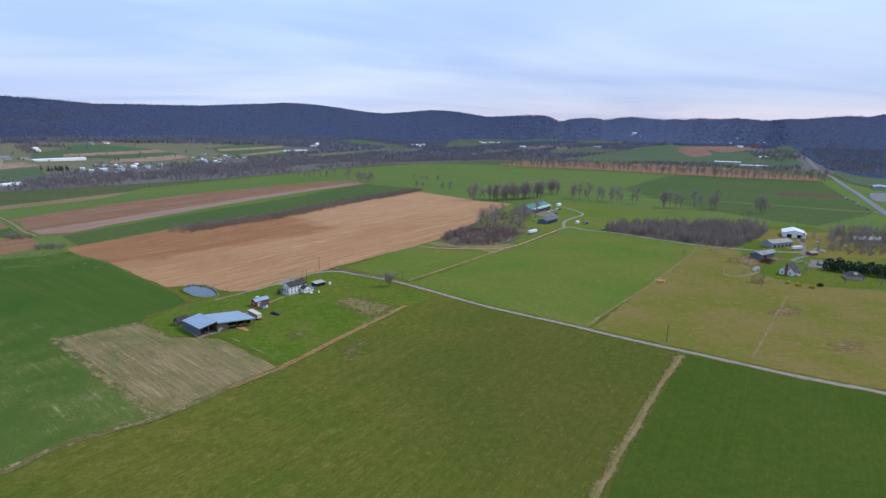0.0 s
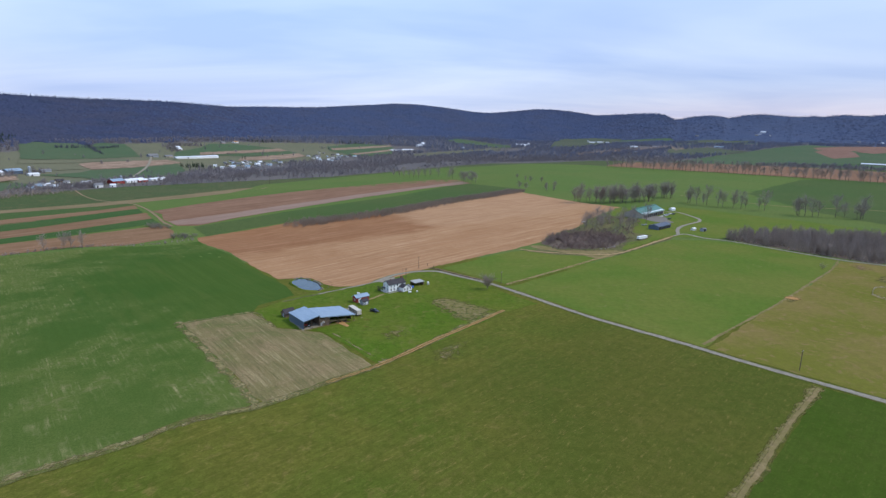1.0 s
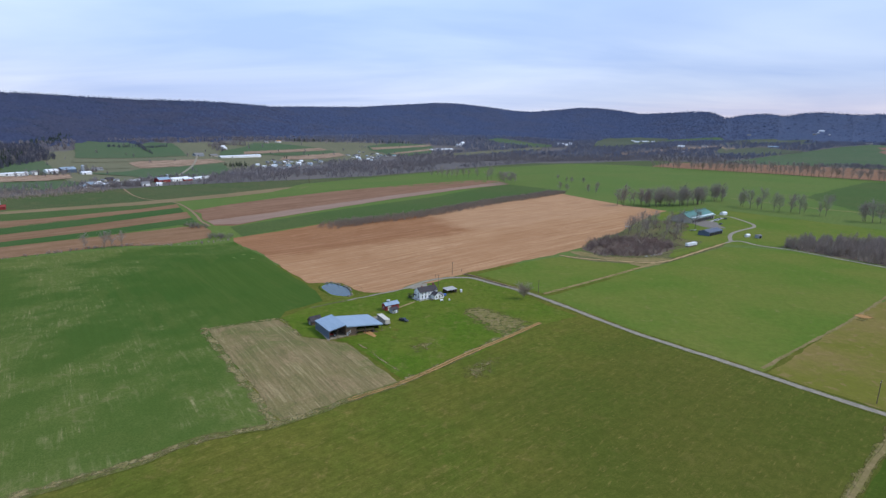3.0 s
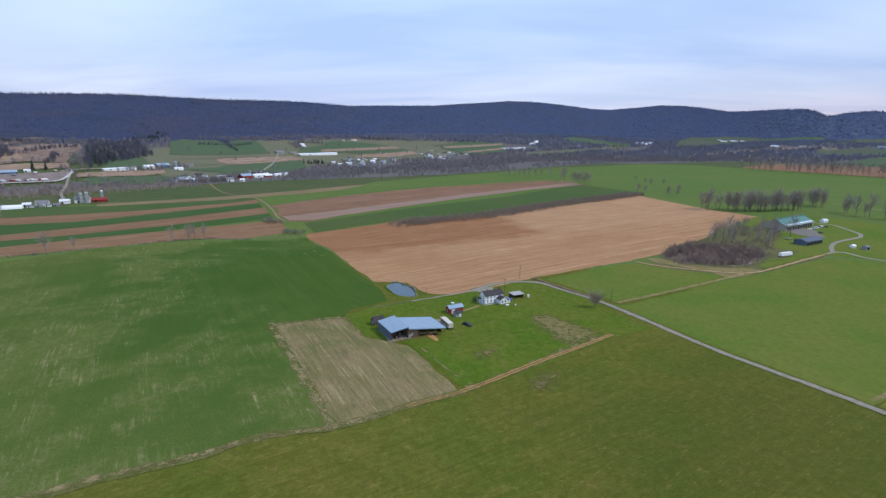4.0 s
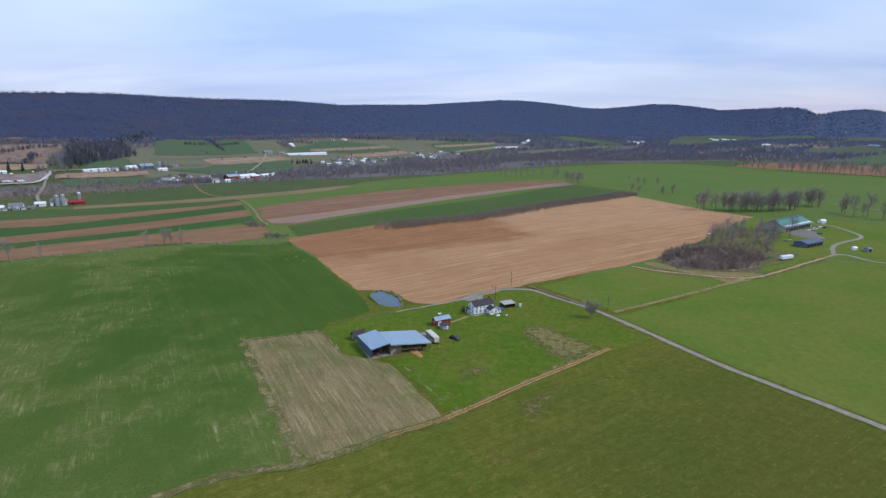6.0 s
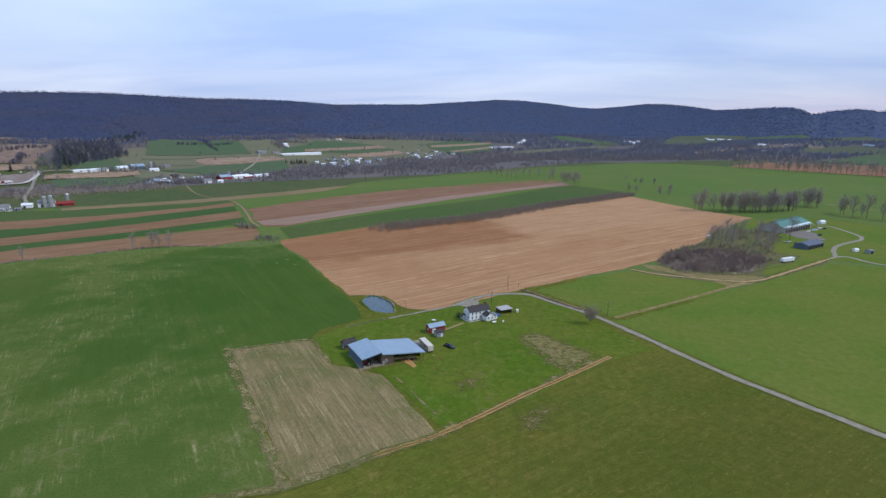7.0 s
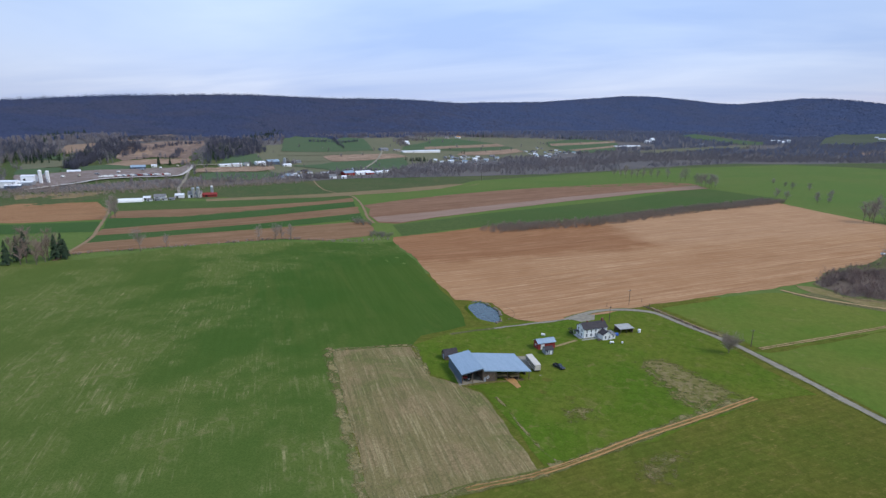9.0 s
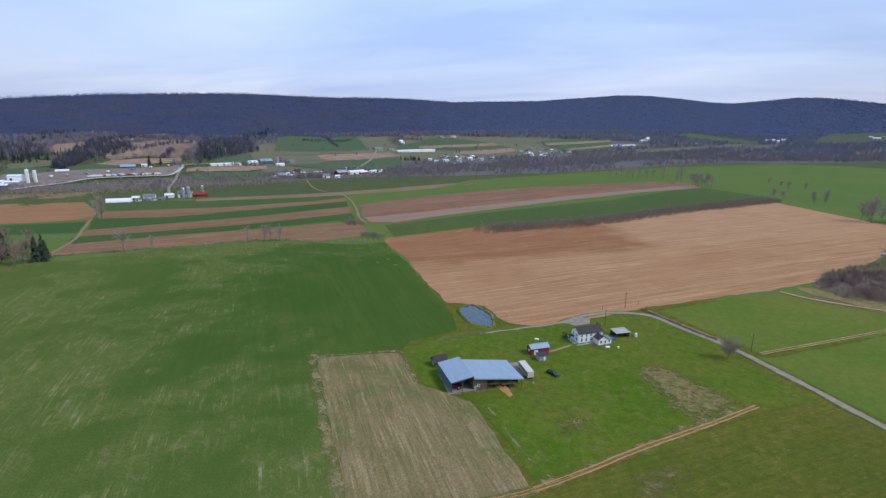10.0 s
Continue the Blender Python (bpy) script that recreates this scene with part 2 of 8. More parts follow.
def soil(name, main, dark, pale, turn, period=4.0, strength=0.5, turn2=None, edge=0.0, zones=False):
    """Worked ground: tillage passes along a bearing, damp and dry patches, clods."""
    k = Nodes(name, 0.98, spec=0.03)
    broad = k.noise(0.016, 5, 0.62, distort=0.5)
    col = k.mix(k.ramp(broad, 0.36, 0.66), main, dark)
    passes = k.noise(1.0, 3, 0.55, k.mapped((1 / period, 0.009, 1), turn))
    col = k.mix(k.ramp(passes, 0.45, 0.62, 0.0, strength * 0.7), col, pale)
    lines = k.noise(1.0, 2, 0.5, k.mapped((2.6 / period, 0.006, 1), turn if turn2 is None else turn2))
    col = k.mix(k.ramp(lines, 0.48, 0.62, 0.0, strength * 0.8), col, tuple(c * 0.8 for c in dark))
    furrow = k.times(k.ramp(k.noise(1.0, 2, 0.5, k.mapped((1.5 / period, 0.0035, 1), turn)), 0.53, 0.58), k.ramp(k.noise(0.02, 5, 0.65), 0.36, 0.58, 0.25, 1.0))
    col = k.mix(k.times(furrow, strength * 0.7), col, tuple(c * 0.62 for c in dark))
    crest = k.times(k.ramp(k.noise(1.0, 3, 0.55, k.mapped((1.1 / period, 0.005, 1), turn)), 0.56, 0.62), k.ramp(k.noise(0.016, 5, 0.65), 0.42, 0.60))
    col = k.mix(k.times(crest, strength * 0.8), col, tuple(min(0.8, c * 1.12) for c in pale))
    dash = k.noise(1.0, 4, 0.62, k.mapped((2.2 / period, 0.035, 1), turn))
    col = k.mix(k.ramp(dash, 0.54, 0.64, 0.0, strength * 0.6), col, tuple(min(0.8, c * 1.1) for c in pale))
    col = k.mix(k.ramp(dash, 0.36, 0.46, strength * 0.6, 0.0), col, tuple(c * 0.78 for c in dark))
    clod = k.noise(0.24, 6, 0.72, distort=0.6)
    col = k.mix(k.ramp(clod, 0.4, 0.68, 0.0, 0.55), col, dark)
    fine = k.noise(1.1, 6, 0.78)
    col = k.mix(k.ramp(fine, 0.3, 0.72, 0.0, 0.5), col, k.mix(0.5, col, tuple(c * 0.45 for c in dark)))
    if zones:
        # damper soil at the far end, drier soil beyond the cross pass
        warp = k.times(k.times(k.noise(0.025, 6, 0.65), -0.5, "ADD"), 60.0)
        reach = []
        for way in ((0.755, 0.656, 0), (-0.656, 0.755, 0)):
            n = k.t.nodes.new("ShaderNodeVectorMath")
            n.operation = "DOT_PRODUCT"
            n.inputs[1].default_value = way
            k.link(k.co, n.inputs[0])
            reach.append(k.times(n.outputs["Value"], warp, "ADD"))
        upper = k.ramp(reach[1], 390, 414)
        col = k.mix(k.times(upper, k.ramp(reach[0], 312, 346, 1.0, 0.0)), col, k.mix(1.0, col, (0.77, 0.68, 0.64), "MULTIPLY"))
        col = k.mix(k.times(upper, k.ramp(reach[0], 312, 346, 0.0, 1.0)), col, k.mix(0.06, col, (0.75, 0.55, 0.38)))
    if edge:
        k.soft_edge(1.0, edge)
    return k.done(col, k.times(fine, passes, "ADD"), 0.5, 0.1)


def plain(name, a, b, scale=0.6, rough=0.8, metal=0.0, spec=0.3, fine=6.0, depth=0.2):
    """A surface of two tones with fine grain."""
    k = Nodes(name, rough, metal, spec)
    col = k.mix(k.ramp(k.noise(scale, 4, 0.6), 0.35, 0.65), a, b)
    g = k.noise(fine, 4, 0.7)
    col = k.mix(k.ramp(g, 0.3, 0.7, 0.0, 0.25), col, tuple(c * 0.6 for c in a))
    return k.done(col, g, depth, 0.02)


def sheet_metal(name, a, b, rough=0.45, metal=0.3, turn=0.0, rib=1.0, spec=0.5):
    """Ribbed sheet: ribs across the object's own x, streaks of weather."""
    k = Nodes(name, rough, metal, spec)
    w = k.t.nodes.new("ShaderNodeTexWave")
    w.wave_type, w.bands_direction = "BANDS", "X"
    w.inputs["Scale"].default_value = rib
    k.link(k.mapped((1, 1, 1), turn), w.inputs["Vector"])
    col = k.mix(k.ramp(k.noise(1.0, 4, 0.6, k.mapped((0.8, 0.15, 0.15), turn)), 0.35, 0.7), a, b)
    col = k.mix(k.ramp(w.outputs["Fac"], 0.75, 1.0, 0.0, 0.35), col, tuple(c * 0.55 for c in a))
    return k.done(col, w.outputs["Fac"], 0.35, 0.03)


def canopy(name, tones):
    """Leafless crowns seen from afar: grey-violet where haze is put into the tones, each crown a little different, in
    drifts of darker and browner kinds.
    """
    k = Nodes(name, 0.95, spec=0.05)
    own = k.t.nodes.new("ShaderNodeNewGeometry").outputs["Random Per Island"]
    col = k.mix(own, *tones[:2])
    drift = k.ramp(k.noise(0.0045, 5, 0.62), 0.44, 0.60)
    col = k.mix(drift, col, k.mix(own, *tones[2:4]))
    return k.done(k.mix(k.ramp(k.noise(0.013, 4, 0.65), 0.50, 0.70, 0.0, 0.6), col, tones[4]))


def glassy(name, colour, rough=0.08):
    k = Nodes(name, rough, 0.0, 0.6)
    return k.done(k.mix(k.ramp(k.noise(0.8, 2), 0.4, 0.6), colour, tuple(c * 1.6 for c in colour)))


M = dict(
    meadow=turf("meadow_grass", (0.114, 0.144, 0.021), (0.170, 0.154, 0.029), (0.29, 0.205, 0.065), -43, 0.6, 0.54, 0.02, 0.35, grain=0.8, damp=(92.0, 160.0, 0.0)),
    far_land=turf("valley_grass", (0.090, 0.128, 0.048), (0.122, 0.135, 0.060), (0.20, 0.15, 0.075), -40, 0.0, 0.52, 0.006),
    west=wheat("winter_wheat"),
    east=turf("dark_crop", (0.064, 0.106, 0.013), (0.082, 0.112, 0.018), (0.17, 0.145, 0.04), -43, 0.3, 0.66, 0.02, 0.2, grain=0.6),
    yard=turf("mown_grass", (0.094, 0.158, 0.015), (0.146, 0.168, 0.025), (0.25, 0.20, 0.07), -43, 0.0, 0.54, 0.022, grain=0.8),
    bright=turf("hay_grass", (0.112, 0.172, 0.026), (0.160, 0.180, 0.036), (0.25, 0.205, 0.08), -43, 0.0, 0.58, 0.014, 0.0, grain=0.5),
    lush=turf("lush_crop", (0.122, 0.188, 0.046), (0.150, 0.192, 0.052), (0.17, 0.165, 0.07), -35, 0.0, 0.60, 0.007, 0.25, grain=0.6),
    dull=turf("dull_crop", (0.082, 0.132, 0.040), (0.102, 0.136, 0.045), (0.18, 0.165, 0.06), -35, 0.0, 0.60, 0.007, 0.3, grain=0.6),
    dark_till=soil("dark_tilled_strip", (0.150, 0.085, 0.062), (0.110, 0.066, 0.050), (0.20, 0.125, 0.09), -34, 6.0, 0.4),
    deep=turf("deep_green_crop", (0.059, 0.118, 0.033), (0.075, 0.125, 0.039), (0.120, 0.120, 0.046), -40, 0.0, 0.66, 0.01, 0.25, grain=0.5),
    pasture=turf("worn_pasture", (0.222, 0.172, 0.052), (0.160, 0.162, 0.026), (0.30, 0.195, 0.095), 20, 0.0, 0.52, 0.022, grain=0.5),
    verge=turf("rough_verge", (0.12, 0.14, 0.05), (0.20, 0.17, 0.08), (0.30, 0.24, 0.12), 48, 0.0, 0.5, 0.05),
    stubble=stubble("maize_stubble"),
    till=soil("tilled_field", (0.44, 0.248, 0.126), (0.365, 0.190, 0.092), (0.56, 0.355, 0.205), -43, 2.3, 0.62, zones=True),
    till_dark=soil("damp_tilled_field", (0.345, 0.185, 0.092), (0.290, 0.145, 0.069), (0.44, 0.265, 0.14), -43, 2.3, 0.7),
    red_till=soil("red_tilled_strip", (0.265, 0.148, 0.090), (0.215, 0.116, 0.068), (0.36, 0.22, 0.145), -34, 8.0, 0.5),
    mauve_till=soil("mauve_tilled_strip", (0.270, 0.158, 0.088), (0.220, 0.124, 0.066), (0.335, 0.205, 0.125), -40, 8.0, 0.5),
    grey_till=soil("grey_dry_strip", (0.315, 0.215, 0.160), (0.285, 0.185, 0.135), (0.37, 0.265, 0.205), -34, 8.0, 0.3),
    tan_strip=soil("tan_strip", (0.27, 0.195, 0.105), (0.21, 0.155, 0.080), (0.34, 0.26, 0.15), -38, 8.0, 0.4),
    track_grass=turf("track_grass", (0.125, 0.145, 0.035), (0.155, 0.150, 0.050), (0.30, 0.23, 0.10), -43, 0.0, 0.5, 0.08),
    worn=turf("worn_turf", (0.195, 0.165, 0.055), (0.155, 0.150, 0.04), (0.32, 0.245, 0.12), -43, 0.0, 0.5, 0.05, torn=0.62, grain=0.8, edge_scale=0.3),
    dry_plot=turf("dry_garden_plot", (0.195, 0.168, 0.058), (0.160, 0.158, 0.042), (0.36, 0.26, 0.15), -43, 0.0, 0.44, 0.05, torn=0.6, grain=0.7, edge_scale=0.3),
    tufts=turf("dry_tufts", (0.29, 0.235, 0.105), (0.20, 0.18, 0.065), (0.42, 0.34, 0.18), 43, 0.0, 0.46, 0.06, torn=0.42, grain=0.7, edge_scale=0.22),
    # far_green is lightened and greyed for distance: haze put into its colour
    far_green=turf("far_meadow_hazed", (0.088, 0.136, 0.070), (0.106, 0.140, 0.076), (0.15, 0.13, 0.06), -35, 0.0, 0.56, 0.006, 0.3, grain=0.4),
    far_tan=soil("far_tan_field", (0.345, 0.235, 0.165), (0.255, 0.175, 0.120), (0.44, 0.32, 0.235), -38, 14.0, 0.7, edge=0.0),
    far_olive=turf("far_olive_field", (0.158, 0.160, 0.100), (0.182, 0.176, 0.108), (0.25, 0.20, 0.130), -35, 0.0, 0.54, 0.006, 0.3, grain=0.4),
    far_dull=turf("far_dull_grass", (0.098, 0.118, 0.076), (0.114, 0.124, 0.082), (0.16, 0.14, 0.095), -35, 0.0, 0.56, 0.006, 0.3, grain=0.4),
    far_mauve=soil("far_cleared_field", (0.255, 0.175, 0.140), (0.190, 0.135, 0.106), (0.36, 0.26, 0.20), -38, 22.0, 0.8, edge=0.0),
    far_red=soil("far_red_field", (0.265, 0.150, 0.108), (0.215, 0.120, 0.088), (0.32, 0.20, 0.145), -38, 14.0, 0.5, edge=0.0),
    bare=turf("bare_trodden_earth", (0.43, 0.240, 0.095), (0.35, 0.20, 0.08), (0.47, 0.30, 0.14), -43, 0.0, 0.5, 0.05, torn=0.75, grain=0.4, edge_scale=0.3),
    yard_floor=soil("works_yard_ground", (0.25, 0.195, 0.170), (0.20, 0.155, 0.135), (0.40, 0.36, 0.34), 68, 14.0, 0.4),
    # brown earth, darkened to stand in for the shade inside the open bays
    barn_floor=plain("shade_dark_earth_floor", (0.10, 0.075, 0.055), (0.07, 0.055, 0.042), 0.6, 0.95, spec=0.1, fine=3.0),
    # ridge litter blued like its woods: distance haze put into the colour
    ridge_floor_hazed=plain("ridge_litter_hazed", (0.066, 0.087, 0.146), (0.060, 0.080, 0.136), 0.006, 0.98, spec=0.05, fine=0.1),
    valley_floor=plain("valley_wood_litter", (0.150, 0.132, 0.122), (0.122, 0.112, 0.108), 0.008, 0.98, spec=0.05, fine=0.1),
    dirt=plain("bare_earth", (0.46, 0.255, 0.100), (0.37, 0.21, 0.085), 0.35, 0.97, spec=0.1, fine=2.5),
    dry_corner=turf("dry_corner_grass", (0.27, 0.20, 0.095), (0.20, 0.175, 0.06), (0.38, 0.28, 0.15), -43, 0.0, 0.5, 0.05, grain=0.6),
    tan_track=plain("pale_tan_track", (0.42, 0.285, 0.145), (0.33, 0.225, 0.110), 0.35, 0.97, spec=0.08, fine=2.0),
    trodden=turf("trodden_red_earth", (0.30, 0.185, 0.105), (0.24, 0.165, 0.075), (0.38, 0.25, 0.15), -43, 0.0, 0.5, 0.05, torn=0.5, grain=0.6, edge_scale=0.25),
    path_dry=plain("dry_grass_path", (0.33, 0.245, 0.115), (0.24, 0.19, 0.08), 0.5, 0.97, spec=0.1, fine=2.0),
    farm_track=plain("farm_track_earth", (0.30, 0.205, 0.120), (0.235, 0.165, 0.095), 0.3, 0.97, spec=0.06, fine=1.5),
    gravel=plain("gravel", (0.315, 0.278, 0.212), (0.235, 0.208, 0.160), 0.4, 0.97, spec=0.06, fine=3.0),
    drive=plain("worn_grey_gravel", (0.225, 0.20, 0.17), (0.18, 0.16, 0.14), 0.4, 0.97, spec=0.06, fine=3.0),
    pale_gravel=plain("pale_gravel", (0.52, 0.48, 0.44), (0.43, 0.40, 0.37), 0.1, 0.97, spec=0.06, fine=1.0),
    asphalt=plain("asphalt", (0.19, 0.19, 0.195), (0.15, 0.15, 0.155), 0.2, 0.9, spec=0.2, fine=4.0),
    twig=plain("bare_twigs", (0.36, 0.300, 0.262), (0.29, 0.240, 0.212), 0.05, 0.95, spec=0.1, fine=0.6),
    # next five woods: bare twigs with distance haze painted in as blue-violet
    twig_far_hazed=canopy("far_ridge_wood_hazed", ((0.078, 0.103, 0.169), (0.086, 0.112, 0.180), (0.082, 0.102, 0.160), (0.089, 0.108, 0.167), (0.070, 0.091, 0.144))),
    twig_ridge_hazed=canopy("middle_ridge_wood_hazed", ((0.052, 0.070, 0.126), (0.060, 0.078, 0.138), (0.059, 0.071, 0.118), (0.065, 0.078, 0.126), (0.045, 0.060, 0.100))),
    twig_near_hazed=canopy("near_ridge_bare_wood_hazed", ((0.045, 0.055, 0.101), (0.052, 0.064, 0.112), (0.053, 0.058, 0.093), (0.060, 0.065, 0.101), (0.034, 0.047, 0.074))),
    twig_west_hazed=canopy("hillside_wood_hazed", ((0.090, 0.096, 0.133), (0.132, 0.136, 0.176), (0.093, 0.091, 0.116), (0.129, 0.127, 0.155), (0.068, 0.085, 0.102))),
    twig_haze=canopy("distant_valley_wood_hazed", ((0.190, 0.200, 0.255), (0.245, 0.255, 0.315), (0.180, 0.185, 0.228), (0.230, 0.235, 0.285), (0.175, 0.185, 0.225))),
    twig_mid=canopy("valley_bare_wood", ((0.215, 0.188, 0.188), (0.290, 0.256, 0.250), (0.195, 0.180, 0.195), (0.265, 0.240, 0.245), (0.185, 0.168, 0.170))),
    twig_grove=canopy("grove_twigs", ((0.245, 0.194, 0.160), (0.410, 0.330, 0.275), (0.255, 0.205, 0.172), (0.375, 0.305, 0.256), (0.280, 0.226, 0.190))),
    twig_hedge=canopy("hedge_twigs", ((0.215, 0.162, 0.125), (0.350, 0.272, 0.215), (0.225, 0.178, 0.135), (0.315, 0.255, 0.200), (0.225, 0.195, 0.125))),
    brush=plain("brown_brush_twigs", (0.30, 0.212, 0.175), (0.225, 0.165, 0.14), 0.05, 0.95, spec=0.1, fine=0.6),
    wood_floor=plain("leaf_litter", (0.175, 0.130, 0.095), (0.125, 0.098, 0.076), 0.02, 0.98, spec=0.05, fine=0.3),
    bark=plain("bark", (0.17, 0.135, 0.115), (0.12, 0.095, 0.08), 1.2, 0.95, spec=0.1, fine=5.0),
    pine=plain("evergreen_needles", (0.030, 0.052, 0.030), (0.044, 0.064, 0.034), 0.3, 0.9, spec=0.15, fine=2.0),
    yellow=plain("yellow_blossom", (0.62, 0.46, 0.03), (0.45, 0.36, 0.04), 1.0, 0.9, spec=0.1, fine=4.0),
    blossom=plain("pale_buds", (0.27, 0.245, 0.20), (0.20, 0.18, 0.14), 1.0, 0.9, spec=0.1, fine=4.0),
    stone=plain("field_stone", (0.22, 0.185, 0.145), (0.14, 0.12, 0.10), 1.0, 0.9, fine=4.0),
    roof_blue=sheet_metal("pale_blue_roof_sheet", (0.295, 0.385, 0.470), (0.26, 0.345, 0.425), 0.5, 0.1),
    wall_blue=sheet_metal("slate_blue_wall_sheet", (0.10, 0.135, 0.19), (0.085, 0.115, 0.165), 0.5, 0.1),
    roof_green=sheet_metal("green_roof_sheet", (0.062, 0.205, 0.170), (0.052, 0.178, 0.148), 0.5, 0.1),
    roof_grey=sheet_metal("grey_roof_sheet", (0.21, 0.20, 0.20), (0.165, 0.16, 0.16), 0.6, 0.0),
    roof_white=sheet_metal("white_roof_sheet", (0.80, 0.81, 0.84), (0.72, 0.73, 0.76), 0.4, 0.0),
    roof_dark=plain("dark_shingles", (0.070, 0.060, 0.062), (0.050, 0.044, 0.048), 1.0, 0.9, fine=3.0),
    roof_navy=sheet_metal("navy_roof_sheet", (0.075, 0.09, 0.13), (0.06, 0.075, 0.11), 0.45, 0.1),
    white=plain("white_siding", (0.88, 0.88, 0.87), (0.80, 0.80, 0.79), 0.5, 0.6, fine=5.0),
    cream=plain("cream_panel", (0.66, 0.60, 0.50), (0.56, 0.51, 0.43), 0.6, 0.6, fine=5.0),
    red=plain("barn_red", (0.30, 0.042, 0.036), (0.23, 0.036, 0.032), 0.5, 0.8, fine=5.0),
    tan_wall=plain("tan_siding", (0.45, 0.40, 0.32), (0.38, 0.34, 0.28), 0.5, 0.8),
    brown_wood=plain("weathered_boards", (0.17, 0.12, 0.085), (0.12, 0.085, 0.06), 1.0, 0.9, fine=6.0),
    grey_wood=plain("grey_boards", (0.33, 0.35, 0.37), (0.26, 0.28, 0.30), 1.0, 0.85, fine=6.0),
    brick=plain("red_brick", (0.26, 0.10, 0.07), (0.19, 0.08, 0.06), 2.0, 0.9, fine=8.0),
    concrete=plain("concrete", (0.42, 0.41, 0.39), (0.34, 0.33, 0.31), 0.5, 0.9, fine=4.0),
    steel=plain("galvanised_steel", (0.50, 0.52, 0.55), (0.42, 0.44, 0.47), 0.6, 0.4, 0.6, fine=4.0),
    # near black that paints the shade of openings onto closed walls
    dark=plain("shade_black", (0.025, 0.024, 0.024), (0.018, 0.017, 0.017), 1.0, 0.9),
    black=plain("black_paint", (0.018, 0.020, 0.026), (0.014, 0.015, 0.02), 1.0, 0.3, spec=0.6, fine=2.0, depth=0.02),
    rubber=plain("rubber", (0.02, 0.02, 0.02), (0.03, 0.03, 0.03), 2.0, 0.9),
    blue_tarp=plain("blue_tarp", (0.04, 0.12, 0.42), (0.03, 0.09, 0.34), 1.0, 0.6),
    yellow_paint=plain("yellow_paint", (0.60, 0.40, 0.03), (0.5, 0.33, 0.03), 1.0, 0.5),
    hay=plain("hay", (0.40, 0.31, 0.14), (0.32, 0.24, 0.10), 1.0, 0.95),
    glass=glassy("window_glass", (0.03, 0.04, 0.055)),
    pool=glassy("pond_water", (0.030, 0.052, 0.058), 0.22),
)


def sstep(a, b, v):
    u = np.clip((v - a) / (b - a), 0, 1)
    return u * u * (3 - 2 * u)


def bump(x, y, cx, cy, rx, ry, turn=0.0):
    c, s = np.cos(np.radians(turn)), np.sin(np.radians(turn))
    u, v = (x - cx) * c + (y - cy) * s, (y - cy) * c - (x - cx) * s
    return np.exp(-((u / rx) ** 2) - (v / ry) ** 2)

PLAN = 1.18  # metres for one unit of the site plan below

# the ridge by bearing from the farm lane, in degrees: distance of foot and crest, and crest height
RIDGE_BEARING = (-100, -75, -64, -56, -48, -40, -32, -24, -16, -8, 0, 8, 16, 21.0, 21.6, 25.4, 25.8, 30.8, 31.2, 40, 41.5, 46, 60, 100)
RIDGE_FOOT = (1100, 1150, 1200, 1230, 1300, 1420, 1600, 1850, 2150, 2450, 2600, 2650, 2650, 2600, 2800, 2800, 2850, 2850, 2900, 2900, 2600, 2400, 2400, 2400)
RIDGE_CREST = (2100, 2100, 2150, 2180, 2250, 2350, 2500, 2800, 3200, 3550, 3650, 3700, 3650, 3600, 3850, 3850, 3980, 3980, 4080, 4080, 3600, 3400, 3300, 3300)
CREST_BEARING = (-100, -75, -62.5, -58.7, -56.8, -54.7, -50.2, -45.5, -42.9, -40.3, -34.9, -29.3, -26.4, -23.6, -20.7, -17.8, -15.0, -12.2, -7.3, -5.1, -4.0, -1.7, 1.1, 2.9, 4.1, 5.9, 7.8, 10.0, 11.8, 13.6, 16.0, 18.3, 19.7, 20.5, 21.0, 21.2, 22.3, 24.0, 25.1, 25.6, 26.2, 27.3, 28.4, 29.7, 31.0, 32.5, 33.0, 34.5, 36.2, 37.4, 38.7, 40.5, 42.7, 43.9, 45.5, 46.2, 47.4, 48.1, 60, 100)
CREST_HEIGHT = (110, 122, 140, 152, 158, 163, 171, 179, 180, 178, 177, 184, 182, 176, 185, 191, 199, 214, 243, 242, 238, 225, 202, 197, 203, 213, 227, 222, 212, 199, 208, 217, 214, 200, 182, 181, 198, 205, 196, 187, 193, 206, 212, 203, 196, 204, 199, 209, 202, 210, 203, 192, 188, 193, 199, 199, 195, 205, 225, 190)


